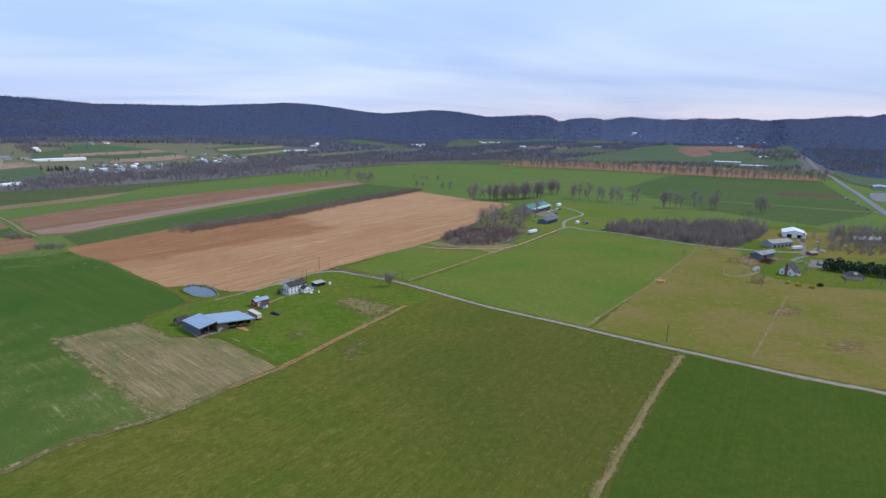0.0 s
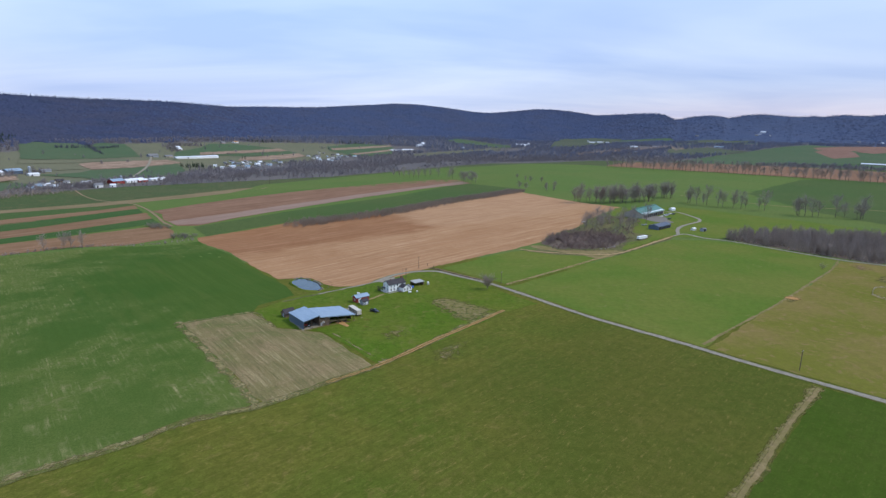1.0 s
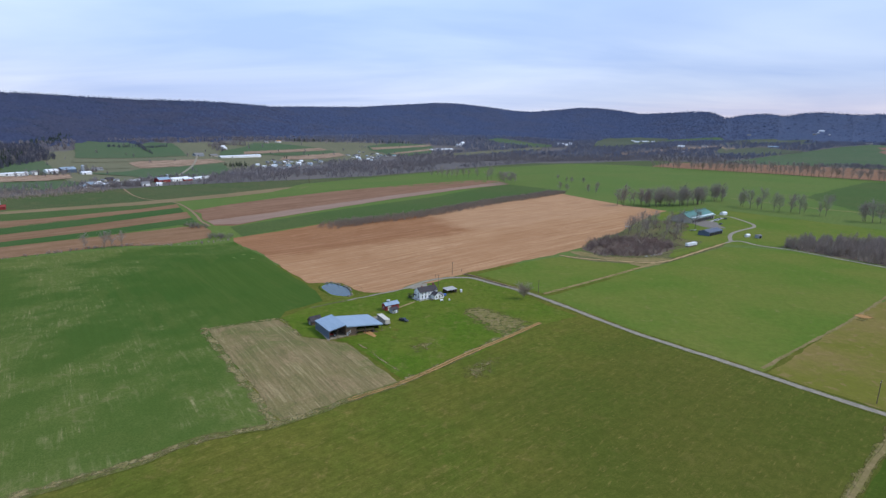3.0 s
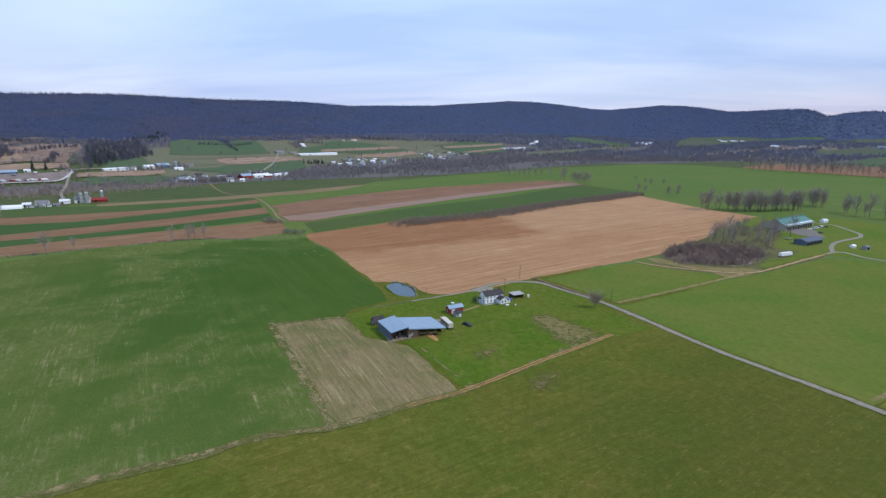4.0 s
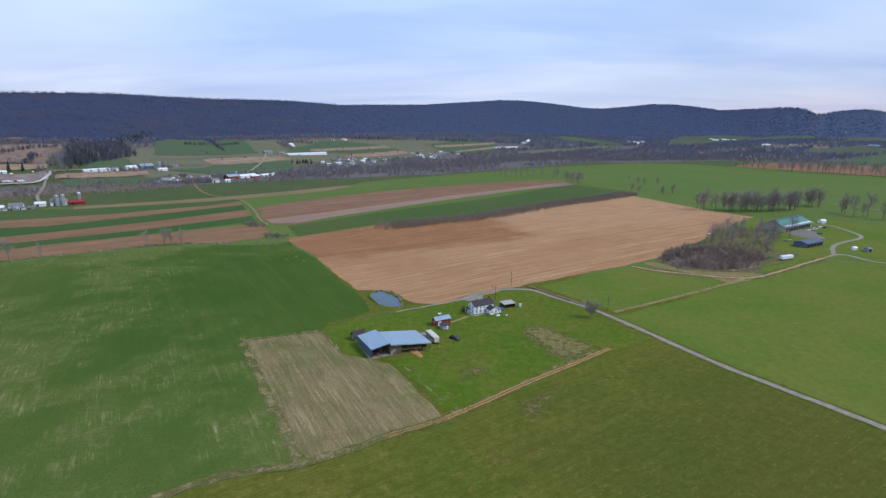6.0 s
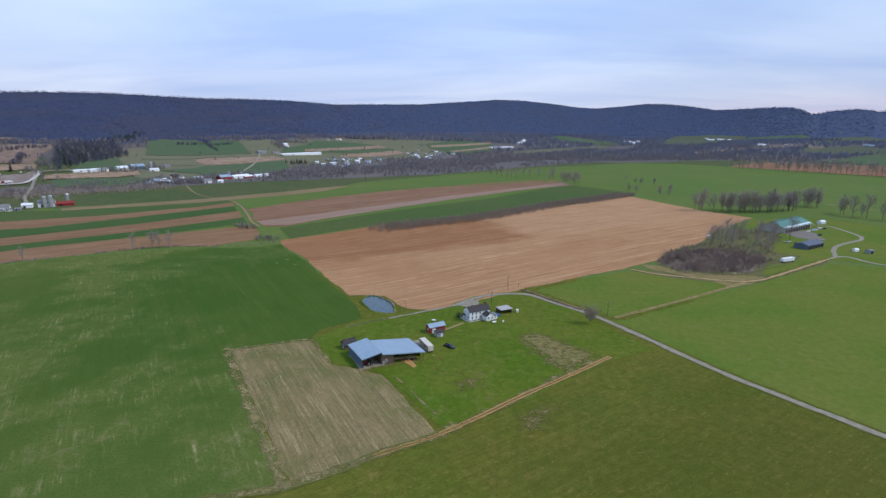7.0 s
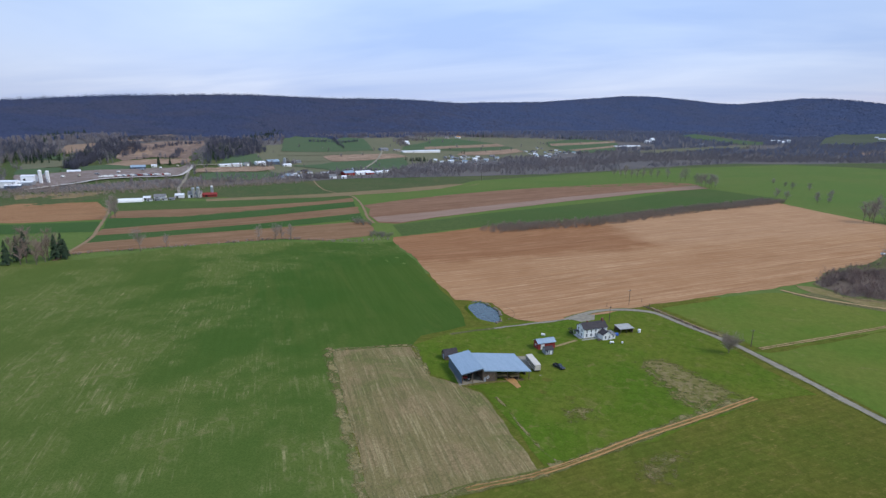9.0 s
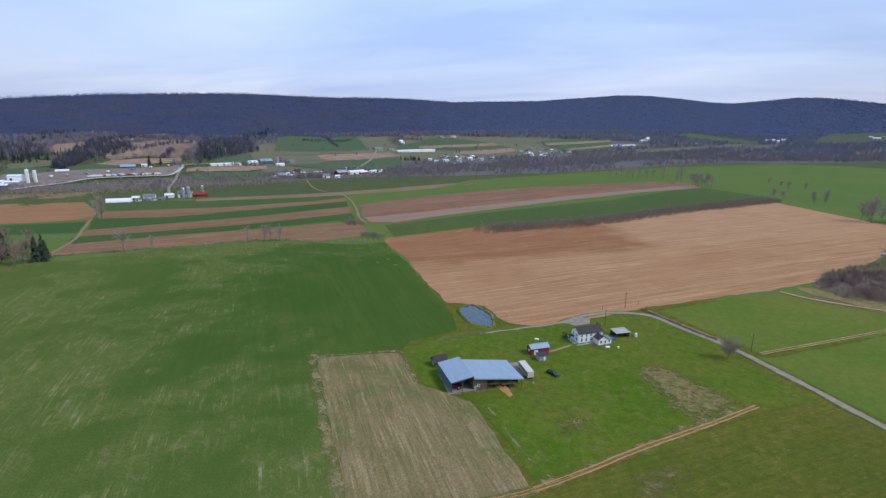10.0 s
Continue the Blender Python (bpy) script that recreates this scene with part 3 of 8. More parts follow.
def ground_z(x, y):
    """Height of the land at x, y in metres (numbers or arrays)."""
    x, y = np.asarray(x, float) / PLAN, np.asarray(y, float) / PLAN
    v = 0.54 * y - 0.84 * x
    h = 3.6 * bump(x, y, -125, 160, 90, 70) - 5.5 * bump(x, y, -200, 385, 130, 55, 35) - 1.6 * bump(x, y, -95, 290, 50, 60) - 1.1 * bump(x, y, -41, 208, 14, 17)
    h = h - 13 * sstep(430, 800, v) * (1 - sstep(1050, 1500, v)) + 25 * bump(x, y, -880, 640, 230, 200)
    r, b = np.hypot(x, y), np.degrees(np.arctan2(x, y))
    foot, crest = np.interp(b, RIDGE_BEARING, RIDGE_FOOT), np.interp(b, RIDGE_BEARING, RIDGE_CREST)
    top = np.interp(b, CREST_BEARING, CREST_HEIGHT) - 9
    rise = 40 * sstep(0.62, 1.0, r / foot) * (1 - sstep(100, 130, np.abs(b)))
    u = (r - foot) / (crest - foot)
    climb = np.clip(u, 0, 1) ** 1.25 - 0.35 * sstep(1.0, 1.5, u)
    folds = 7 * np.sin(b * 0.33 + 0.002 * r) * sstep(0.05, 0.4, u) * (1 - sstep(0.55, 0.95, u))
    slope = ((top - 40) * climb + folds) * (1 - sstep(100, 130, np.abs(b)))
    return PLAN * (h + rise + np.where(u > 0, slope, 0))


# ---- building helpers ----
class Shape:
    """Gathers vertices and faces of one mesh."""

    def __init__(self):
        self.v, self.f = [], []

    def add(self, verts, faces):
        n = len(self.v)
        self.v += [tuple(p) for p in verts]
        self.f += [tuple(i + n for i in f) for f in faces]
        return self

    def box(self, x0, y0, z0, x1, y1, z1, c=0.0):
        """A box with its upright edges chamfered by c."""
        if c <= 0:
            ring = [(x0, y0), (x1, y0), (x1, y1), (x0, y1)]
        else:
            ring = [(x0 + c, y0), (x1 - c, y0), (x1, y0 + c), (x1, y1 - c), (x1 - c, y1), (x0 + c, y1), (x0, y1 - c), (x0, y0 + c)]
        return self.prism(ring, z0, z1)

    def prism(self, ring, z0, z1):
        n = len(ring)
        self.add([(x, y, z0) for x, y in ring] + [(x, y, z1) for x, y in ring],
                 [tuple(range(n - 1, -1, -1)), tuple(range(n, 2 * n))] + [(i, (i + 1) % n, (i + 1) % n + n, i + n) for i in range(n)])
        return self

    def extrude(self, profile, x0, x1):
        """A profile of (y, z) points drawn out along x."""
        n = len(profile)
        self.add([(x0, y, z) for y, z in profile] + [(x1, y, z) for y, z in profile],
                 [tuple(range(n)), tuple(range(2 * n - 1, n - 1, -1))] + [(i, i + n, (i + 1) % n + n, (i + 1) % n) for i in range(n)])
        return self

    def tube(self, a, b, ra, rb, n=6, cap=True):
        a, b = Vector(a), Vector(b)
        w = (b - a).normalized()
        u = w.orthogonal().normalized()
        k = w.cross(u)
        ring = [u * math.cos(2 * math.pi * i / n) + k * math.sin(2 * math.pi * i / n) for i in range(n)]
        faces = [(i, (i + 1) % n, (i + 1) % n + n, i + n) for i in range(n)]
        if cap:
            faces += [tuple(range(n - 1, -1, -1)), tuple(range(n, 2 * n))]
        return self.add([a + ra * p for p in ring] + [b + rb * p for p in ring], faces)

    def dome(self, c, r, h, n=12, rows=4):
        pts = [(c[0] + r * math.cos(j * math.pi / 2 / rows) * math.cos(2 * math.pi * i / n), c[1] + r * math.cos(j * math.pi / 2 / rows) * math.sin(2 * math.pi * i / n), c[2] + h * math.sin(j * math.pi / 2 / rows)) for j in range(rows) for i in range(n)]
        faces = [(j * n + i, j * n + (i + 1) % n, (j + 1) * n + (i + 1) % n, (j + 1) * n + i) for j in range(rows - 1) for i in range(n)]
        pts.append((c[0], c[1], c[2] + h))
        return self.add(pts, faces + [((rows - 1) * n + i, (rows - 1) * n + (i + 1) % n, len(pts) - 1) for i in range(n)])

    def mesh(self, name, material):
        me = bpy.data.meshes.new(name)
        me.from_pydata(self.v, [], self.f)
        me.materials.append(material)
        me.update()
        return me


def part(name, shape, material, parent, label=""):
    """One mesh object under a thing or under a part."""
    ob = new(name, shape.mesh(name, material) if isinstance(shape, Shape) else shape)
    ob.parent = parent
    return tagged(ob, label)


def thing(name, label, category, m=None, group="", kind=""):
    ob = new(name)
    if m is not None:
        ob.matrix_world = m
    return tagged(ob, label, category, group, kind)


def at(x, y, turn=0.0, up=0.0):
    """A pose standing on the land at a place of the plan, turned to the left by degrees."""
    x, y = x * PLAN, y * PLAN
    return pose(x, y, float(ground_z(x, y)) + up, 0, 0, turn)


# ---- the land ----
def axis(lo, hi, near_lo, near_hi, step, most):
    """Grid lines that stand close in the near stretch and widen away from it."""
    mid = list(np.arange(near_lo, near_hi + 0.1, step))
    for sign, end in ((-1, lo), (1, hi)):
        p, s, run = (near_lo if sign < 0 else near_hi), step, []
        while sign * (end - p) > 0:
            s = min(s * 1.12, most)
            p += sign * s
            run.append(p)
        mid = run[::-1] + mid if sign < 0 else mid + run
    return np.array(mid)


def build_ground():
    xs, ys = axis(-3700, 4800, -480, 480, 10, 45), axis(-1000, 4900, -40, 660, 10, 45)
    gx, gy = np.meshgrid(xs, ys)
    z = ground_z(gx, gy) - 0.02
    verts = np.stack([gx, gy, z], -1).reshape(-1, 3)
    w = len(xs)
    i = (np.arange(len(ys) - 1)[:, None] * w + np.arange(w - 1)).ravel()
    faces = np.stack([i, i + 1, i + w + 1, i + w], -1)
    mid = verts[faces].mean(1)
    px, py = mid[:, 0] / PLAN, mid[:, 1] / PLAN
    beyond = np.hypot(px, py) * (1 + 0.03 * np.sin(px * 0.011) + 0.03 * np.sin(py * 0.013)) + 0.35 * np.minimum(0, py - 700)
    creek = 0.54 * py - 0.84 * px + 25 * np.sin(px * 0.013)
    foot = np.interp(np.degrees(np.arctan2(px, py)), RIDGE_BEARING, RIDGE_FOOT)
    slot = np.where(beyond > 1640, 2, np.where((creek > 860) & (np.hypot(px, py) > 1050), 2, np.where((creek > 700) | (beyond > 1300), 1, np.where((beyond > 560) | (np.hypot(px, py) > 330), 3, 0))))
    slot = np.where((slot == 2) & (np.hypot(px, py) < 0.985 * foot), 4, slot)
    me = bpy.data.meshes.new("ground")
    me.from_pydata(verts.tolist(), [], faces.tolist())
    for key in ("meadow", "far_land", "ridge_floor_hazed", "lush", "valley_floor"):
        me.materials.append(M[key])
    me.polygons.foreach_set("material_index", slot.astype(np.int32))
    me.polygons.foreach_set("use_smooth", np.ones(len(faces), bool))
    me.update()
    return tagged(new("ground", me), "rolling valley land of spring grass rising to wooded ridges", "ground", kind="structure")


build_ground()


def inside(poly, x, y):
    n, hit = len(poly), False
    for i in range(n):
        (ax, ay), (bx, by) = poly[i], poly[i - 1]
        if (ay > y) != (by > y) and x < (bx - ax) * (y - ay) / (by - ay) + ax:
            hit = not hit
    return hit


def ragged(poly, step, jitter):
    """The outline in short lengths, pushed in and out a little."""
    out = []
    for i, (ax, ay) in enumerate(poly):
        bx, by = poly[(i + 1) % len(poly)]
        length = math.hypot(bx - ax, by - ay)
        n = max(1, int(length / step))
        for k in range(n):
            x, y = ax + (bx - ax) * k / n, ay + (by - ay) * k / n
            d = jitter * (noise.noise((x * 0.11, y * 0.11, 3.7)) + 0.3 * noise.noise((x * 0.45, y * 0.45, 9.1)))
            out.append((x - d * (by - ay) / (length + 1e-6), y + d * (bx - ax) / (length + 1e-6)))
    return out


def drape(name, outline, material, label, category="field", lift=0.05, step=9.0, jitter=1.0, fine=None, fade=0.0):
    """A patch of land cover laid over the ground."""
    ring = ragged([(x * PLAN, y * PLAN) for x, y in outline], fine or step * 0.35, jitter)
    n = len(ring)
    lo, hi = np.min(ring, 0), np.max(ring, 0)
    pts = list(ring)
    for x in np.arange(lo[0] + step / 2, hi[0], step):
        for y in np.arange(lo[1] + step / 2, hi[1], step):
            if inside(ring, x, y):
                pts.append((x, y))
    from mathutils.geometry import delaunay_2d_cdt
    vs, _, faces, _, _, _ = delaunay_2d_cdt([Vector(p) for p in pts], [], [list(range(n))], 1, 1e-4)
    xy = np.array([(v.x, v.y) for v in vs])
    z = ground_z(xy[:, 0], xy[:, 1]) + lift
    me = bpy.data.meshes.new(name)
    me.from_pydata([(float(x), float(y), float(h)) for (x, y), h in zip(xy, z)], [], [list(f) for f in faces])
    me.materials.append(material)
    me.polygons.foreach_set("use_smooth", [True] * len(me.polygons))
    cover = np.ones(len(xy))
    if fade:
        a, b = np.array(ring), np.roll(np.array(ring), -1, 0)
        for i, p in enumerate(xy):
            t = np.clip(((p - a) * (b - a)).sum(1) / (((b - a) ** 2).sum(1) + 1e-9), 0, 1)
            cover[i] = min(1.0, np.sqrt(((a + (b - a) * t[:, None] - p) ** 2).sum(1).min()) / fade)
    me.attributes.new("cover", "FLOAT", "POINT").data.foreach_set("value", cover)
    me.update()
    return tagged(new(name, me), label, category, kind="structure")


def spline(points, step):
    """A smooth line through the points."""
    p = [np.array(q, float) for q in points]
    p = [2 * p[0] - p[1]] + p + [2 * p[-1] - p[-2]]
    out = []
    for a, b, c, d in zip(p, p[1:], p[2:], p[3:]):
        n = max(1, int(np.linalg.norm(c - b) / step))
        for k in range(n):
            t = k / n
            out.append(0.5 * (2 * b + (c - a) * t + (2 * a - 5 * b + 4 * c - d) * t * t + (3 * b - a - 3 * c + d) * t**3))
    return out + [p[-2]]


def ribbon(name, points, width, material, label, category="track", lift=0.09, step=3.0, jitter=0.12, shift=0.0, kind="structure"):
    """A strip of road or track along a line, draped over the land."""
    line = np.array(spline([(x * PLAN, y * PLAN) for x, y in points], step))
    way = np.gradient(line, axis=0)
    way /= np.linalg.norm(way, axis=1)[:, None] + 1e-9
    side = np.stack([way[:, 1], -way[:, 0]], -1)
    rows = []
    for sgn in (-1, -0.33, 0.33, 1):
        wob = np.array([noise.noise((x * 0.12, y * 0.12, 5.0 + sgn)) + 0.8 * noise.noise((x * 0.5, y * 0.5, sgn)) for x, y in line])
        rows.append(line + side * (shift + sgn * width / 2 + wob * jitter * width * abs(sgn))[:, None])
    pts = np.stack(rows, 1).reshape(-1, 2)
    z = ground_z(pts[:, 0], pts[:, 1]) + lift
    faces = [(4 * i + k, 4 * i + k + 1, 4 * i + k + 5, 4 * i + k + 4) for i in range(len(line) - 1) for k in range(3)]
    me = bpy.data.meshes.new(name)
    me.from_pydata(np.column_stack([pts, z]).tolist(), [], faces)
    me.materials.append(material)
    me.attributes.new("cover", "FLOAT", "POINT").data.foreach_set("value", [0.45, 1.0, 1.0, 0.45] * len(line))
    me.update()
    return tagged(new(name, me), label, category, kind=kind)


# near fields
WEST = [(-560, 40), (-400, 160), (-346, 217), (-330, 243), (-311, 291), (-270, 339), (-247, 356), (-225, 365), (-203, 385), (-180, 357), (-157, 332), (-130, 300), (-103, 271), (-92, 258), (-82, 240), (-93, 220), (-91, 209), (-113, 190), (-57, 129), (-76, 117), (-90, 103), (-140, 60), (-330, -60)]
drape("winter_wheat_field", WEST, M["west"], "green winter wheat field with pale bare streaks along its rows", lift=0.04, step=14)
drape("stubble_field", [(-113, 190), (-102, 200), (-91, 208), (-82, 199), (-74, 190), (-64, 189), (-55, 188), (-41, 173), (-28, 158), (-43, 144), (-57, 129), (-85, 159)], M["stubble"], "small tan field of cut maize stubble beside the barn", lift=0.08, step=6, jitter=1.2, fine=1.6)
drape("farmyard_lawn", [(-91, 210), (-82, 238), (-72, 246), (-64, 254), (-50, 270), (-34, 285), (-15, 296), (2, 285), (15, 268), (27, 250), (40, 236), (23, 223), (9, 205), (-5, 186), (-16, 174), (-27, 160), (-41, 175), (-55, 189), (-64, 190), (-74, 191)], M["yard"], "bright mown grass round the farmhouse and barn", "lawn", lift=0.06, step=9)
BROWN = [(-202, 384), (-210, 396), (-180, 430), (-152, 462), (-112, 488), (-72, 513), (-38, 560), (-4, 608), (40, 664), (83, 719), (113, 668), (143, 622), (165, 600), (181, 586), (160, 555), (141, 525), (119, 481), (98, 440), (72, 396), (42, 361), (12, 331), (-17, 301), (-36, 278), (-55, 259), (-66, 258), (-73, 264), (-84, 276), (-101, 272), (-129, 301), (-147, 323), (-165, 344)]
drape("tilled_field", BROWN, M["till"], "large tan-brown tilled field with long tillage lines", lift=0.08, step=10, jitter=1.6, fine=4)
drape("hay_field", [(-10, 301), (8, 320), (21, 336), (38, 350), (53, 357), (60, 356), (73, 350), (86, 342), (94, 333), (85, 322), (58, 296), (28, 268), (18, 277), (4, 289)], M["bright"], "small green hay field between lane and farm track", lift=0.05, step=9)
drape("hay_field", [(30, 266), (58, 293), (86, 322), (128, 364), (170, 406), (195, 405), (213, 400), (235, 374), (258, 346), (235, 319), (196, 280), (158, 243), (128, 216), (98.8, 187.5), (91.8, 194.4), (81.8, 203.5), (60.2, 224.4), (36, 253.4), (25, 265)], M["bright"], "large green hay field beside the gravel lane", lift=0.05, step=10)
drape("worn_pasture", [(100.4, 186.4), (131, 217), (161, 246), (199, 282), (237, 319), (258, 344), (270, 338), (282, 330), (262, 300), (253, 284), (246, 262), (250, 246), (270, 230), (310, 214), (420, 175), (380, -40), (331, -31), (231, 69), (175, 119.8), (166.4, 126), (153.6, 136.2), (140.4, 148.4), (125.8, 161.6), (109.5, 176.6)], M["pasture"], "worn yellow-brown pasture with bare patches", "pasture", lift=0.05, step=10, jitter=1.4)
drape("house_lawn", [(255, 290), (247, 262), (252, 246), (272, 231), (330, 215), (420, 330), (430, 420), (400, 440), (372, 425), (345, 395), (292, 338)], M["yard"], "green lawn round the white roadside farm", "lawn", lift=0.07, step=10)
drape("dark_crop_field", [(124, 155), (150, 134), (172, 117), (290, 10), (200, -60), (0, 20), (54, 80), (78, 107), (101, 131)], M["east"], "dark green crop field below the lane", lift=0.04, step=12)

# strips towards the creek
drape("crop_strip", [(-700, 330), (-523, 383), (-431, 450), (-377, 527), (-369, 575), (-400, 600), (-440, 590), (-520, 480), (-640, 440)], M["dull"], "dull green crop strip", lift=0.05, step=16)
for outline, key, label in (
    ([(-523, 385), (-431, 451), (-377, 527), (-367, 568), (-341, 533), (-384, 441), (-420, 376), (-479, 345)], "mauve_till", "brown tilled strip across the valley side"),
    ([(-479, 345), (-424, 378), (-388, 445), (-340, 532), (-311, 493), (-351, 407), (-389, 351), (-419, 303)], "deep", "deep green crop strip"),
    ([(-419, 303), (-388, 350), (-350, 406), (-310, 494), (-281, 456), (-324, 379), (-372, 313), (-400, 281)], "mauve_till", "brown tilled strip across the valley side"),
    ([(-400, 281), (-372, 313), (-324, 379), (-280, 456), (-263, 433), (-298, 382), (-345, 316), (-378, 262)], "deep", "bright green crop strip"),
    ([(-378, 262), (-345, 316), (-296, 380), (-265, 415), (-252, 425), (-235, 409), (-228, 391), (-247, 361), (-277, 346), (-314, 293), (-353, 240)], "mauve_till", "mauve-brown tilled strip above the wheat field"),
    ([(-690, 366), (-618, 423), (-548, 390), (-474, 339), (-528, 297), (-590, 280)], "till_dark", "brown tilled field beyond the farm track"),
    ([(-590, 262), (-516, 293), (-466, 330), (-411, 295), (-458, 264), (-520, 230)], "deep", "deep green crop strip"),
    ([(-728, 395), (-669, 465), (-640, 451), (-704, 383)], "tan_strip", "tan strip by the creek"),
    ([(-527, 495), (-484, 545), (-440, 592), (-419, 625), (-377, 700), (-340, 790), (-276, 840), (-300, 760), (-346, 652), (-392, 588), (-406, 564), (-460, 520), (-510, 480)], "tan_strip", "narrow tan strip along the valley side"),
    ([(-268, 451), (-285, 480), (-310, 504), (-296, 563), (-272, 629), (-233, 701), (-184, 767), (-118, 831), (-40, 893), (-6, 885), (17, 826), (-45, 748), (-122, 623), (-175, 524), (-208, 468), (-227, 432), (-243, 427)], "red_till", "red-brown tilled strip with a grey dry band"),
):
    drape("strip_field", outline, M[key], label, lift=0.12, step=14, jitter=1.5, fine=4)
drape("dry_band", [(-258, 442), (-221, 495), (-180, 569), (-130, 659), (-66, 757), (2, 855), (14, 824), (-45, 750), (-120, 627), (-173, 528), (-207, 472), (-227, 437), (-245, 430)], M["grey_till"], "pale grey dry band of the tilled strip", lift=0.2, step=12, jitter=1.5, fine=4)
drape("crop_strip", [(-228, 427), (-198, 470), (-169, 515), (-120, 588), (-72, 662), (-35, 742), (3, 828), (40, 800), (84, 760), (82, 722), (38, 666), (-6, 610), (-40, 562), (-74, 516), (-114, 490), (-154, 464), (-182, 432), (-205, 402)], M["dull"], "green crop strip between tilled fields", lift=0.06, step=14)
drape("valley_hay_field", [(-320, 640), (-250, 720), (-110, 800), (-40, 860), (10, 840), (100, 790), (150, 640), (185, 592), (250, 600), (330, 520), (420, 420), (600, 500), (760, 690), (905, 890), (770, 975), (580, 1145), (350, 1320), (180, 1500), (-40, 1320), (-200, 1080), (-330, 860)], M["lush"], "wide green hay field in the valley", lift=0.12, step=22, jitter=3, fine=8)
drape("valley_crop_field", [(407, 754), (520, 880), (641, 1010), (858, 1040), (895, 890), (721, 672), (590, 500), (443, 424), (417, 452), (392, 579)], M["dull"], "duller green crop field beside the valley road", lift=0.22, step=20, jitter=6, fine=7)
drape("meadow_corner", [(120, 490), (143, 524), (183, 585), (252, 598), (330, 520), (420, 420), (372, 428), (290, 425), (242, 436), (212, 412), (172, 418), (130, 440)], M["bright"], "green grass round the green-roofed barn", "grass", lift=0.1, step=14)
drape("meadow_corner", [(118, 366), (129, 388), (138, 396), (148, 401), (159, 421), (168, 447), (186, 440), (182, 429), (157, 399), (134, 375), (121, 362)], M["bright"], "green grass round the white box trailer", "grass", lift=0.2, step=8)
drape("dry_corner", [(94, 333), (104, 341), (119, 359), (108, 361), (91, 359), (75, 362), (60, 372), (52, 371), (57, 361), (73, 351), (86, 343)], M["dry_corner"], "worn tan grass in the fork of the tracks", "grass", lift=0.15, step=6, jitter=1.5, fine=2)
drape("far_red_field", [(460, 1500), (600, 1500), (755, 1480), (900, 1370), (1014, 1250), (1010, 1100), (988, 990), (904, 900), (774, 980), (582, 1150), (356, 1322)], M["red_till"], "reddish tilled field behind a row of bare trees", lift=0.5, step=26, jitter=4, fine=10)
drape("dark_strip", [(614, 712), (670, 695), (721, 672), (693, 640), (622, 662)], M["dark_till"], "dark tilled strip beside the road", lift=0.3, step=14)
drape("rough_ground", [(48, 352), (60, 362), (72, 398), (98, 440), (119, 481), (130, 500), (150, 470), (160, 430), (172, 414), (171, 408), (142, 379), (110, 346), (86, 342), (66, 344)], M["verge"], "rough tan grass round a brushy hollow", "grass", lift=0.09, step=9)

# lanes and tracks
ribbon("field_margin", [(99.5, 190), (129, 217), (160, 245), (197, 281), (236, 319), (258, 345)], 1.6, M["dry_corner"], "thin dry margin between hay field and pasture", "verge", lift=0.12, jitter=0.4)
LANE = [(-100, 209), (-84, 228), (-71, 243), (-57, 257), (-46, 268), (-40, 279), (-30, 289), (-14, 293), (-1, 284), (17, 270), (33.9, 251.5), (58.2, 222.4), (69.3, 211.2), (79.9, 201.5), (89.9, 192.4), (107.6, 174.4), (123.9, 159.6), (138.5, 146.3), (151.7, 134.2), (164.5, 124.0), (172.7, 117.8), (229, 66), (329, -34)]
ribbon("gravel_lane", LANE[4:], 3.1, M["gravel"], "grey gravel lane curving down to the farmhouse", "lane", lift=0.14)
ribbon("lane_verge", LANE[4:], 4.6, M["track_grass"], "tan grass verge along the gravel lane", "verge", lift=0.10, jitter=0.2)
ribbon("yard_drive", LANE[2:6], 1.5, M["gravel"], "pale gravel drive behind the farmhouse", "drive", lift=0.15, jitter=0.4)
ribbon("yard_drive", LANE[1:6], 2.2, M["verge"], "faint gravel drive through the farmyard grass", "drive", lift=0.11, jitter=0.3)
drape("parking_pad", [(-46, 269), (-41, 277), (-36, 279), (-35, 272), (-40, 267)], M["gravel"], "gravel parking pad beside the farmhouse", "drive", lift=0.13, step=4, jitter=0.6)
TRACK = [(-170, 20), (-130, 66), (-100, 95), (-85, 107), (-76, 118), (-56, 130), (-42, 145), (-28, 159), (-18, 172), (-9, 185), (6, 204), (22, 225)]
ribbon("track_verge", TRACK, 3.4, M["track_grass"], "dry grass along the farm track", "track", lift=0.10, jitter=0.25)
ribbon("wheel_rut", TRACK, 0.50, M["tufts"], "bare earth wheel rut of the farm track", "track", lift=0.13, jitter=0.3, shift=-0.85)
ribbon("wheel_rut", TRACK, 0.50, M["tufts"], "bare earth wheel rut of the farm track", "track", lift=0.13, jitter=0.3, shift=0.85)
ribbon("bare_track", TRACK[6:], 1.7, M["bare"], "orange-tan bare earth of the farm track", "track", lift=0.16, jitter=0.3)
for side in (-0.8, 0.8):
    ribbon("bare_rut", TRACK[7:], 0.45, M["dirt"], "wide orange-tan rut at the yard end of the track", "track", lift=0.19, jitter=0.35, shift=side)
ribbon("track_crown", TRACK[6:], 0.75, M["worn"], "dry grass between the ruts of the farm track", "track", lift=0.22, jitter=0.5)
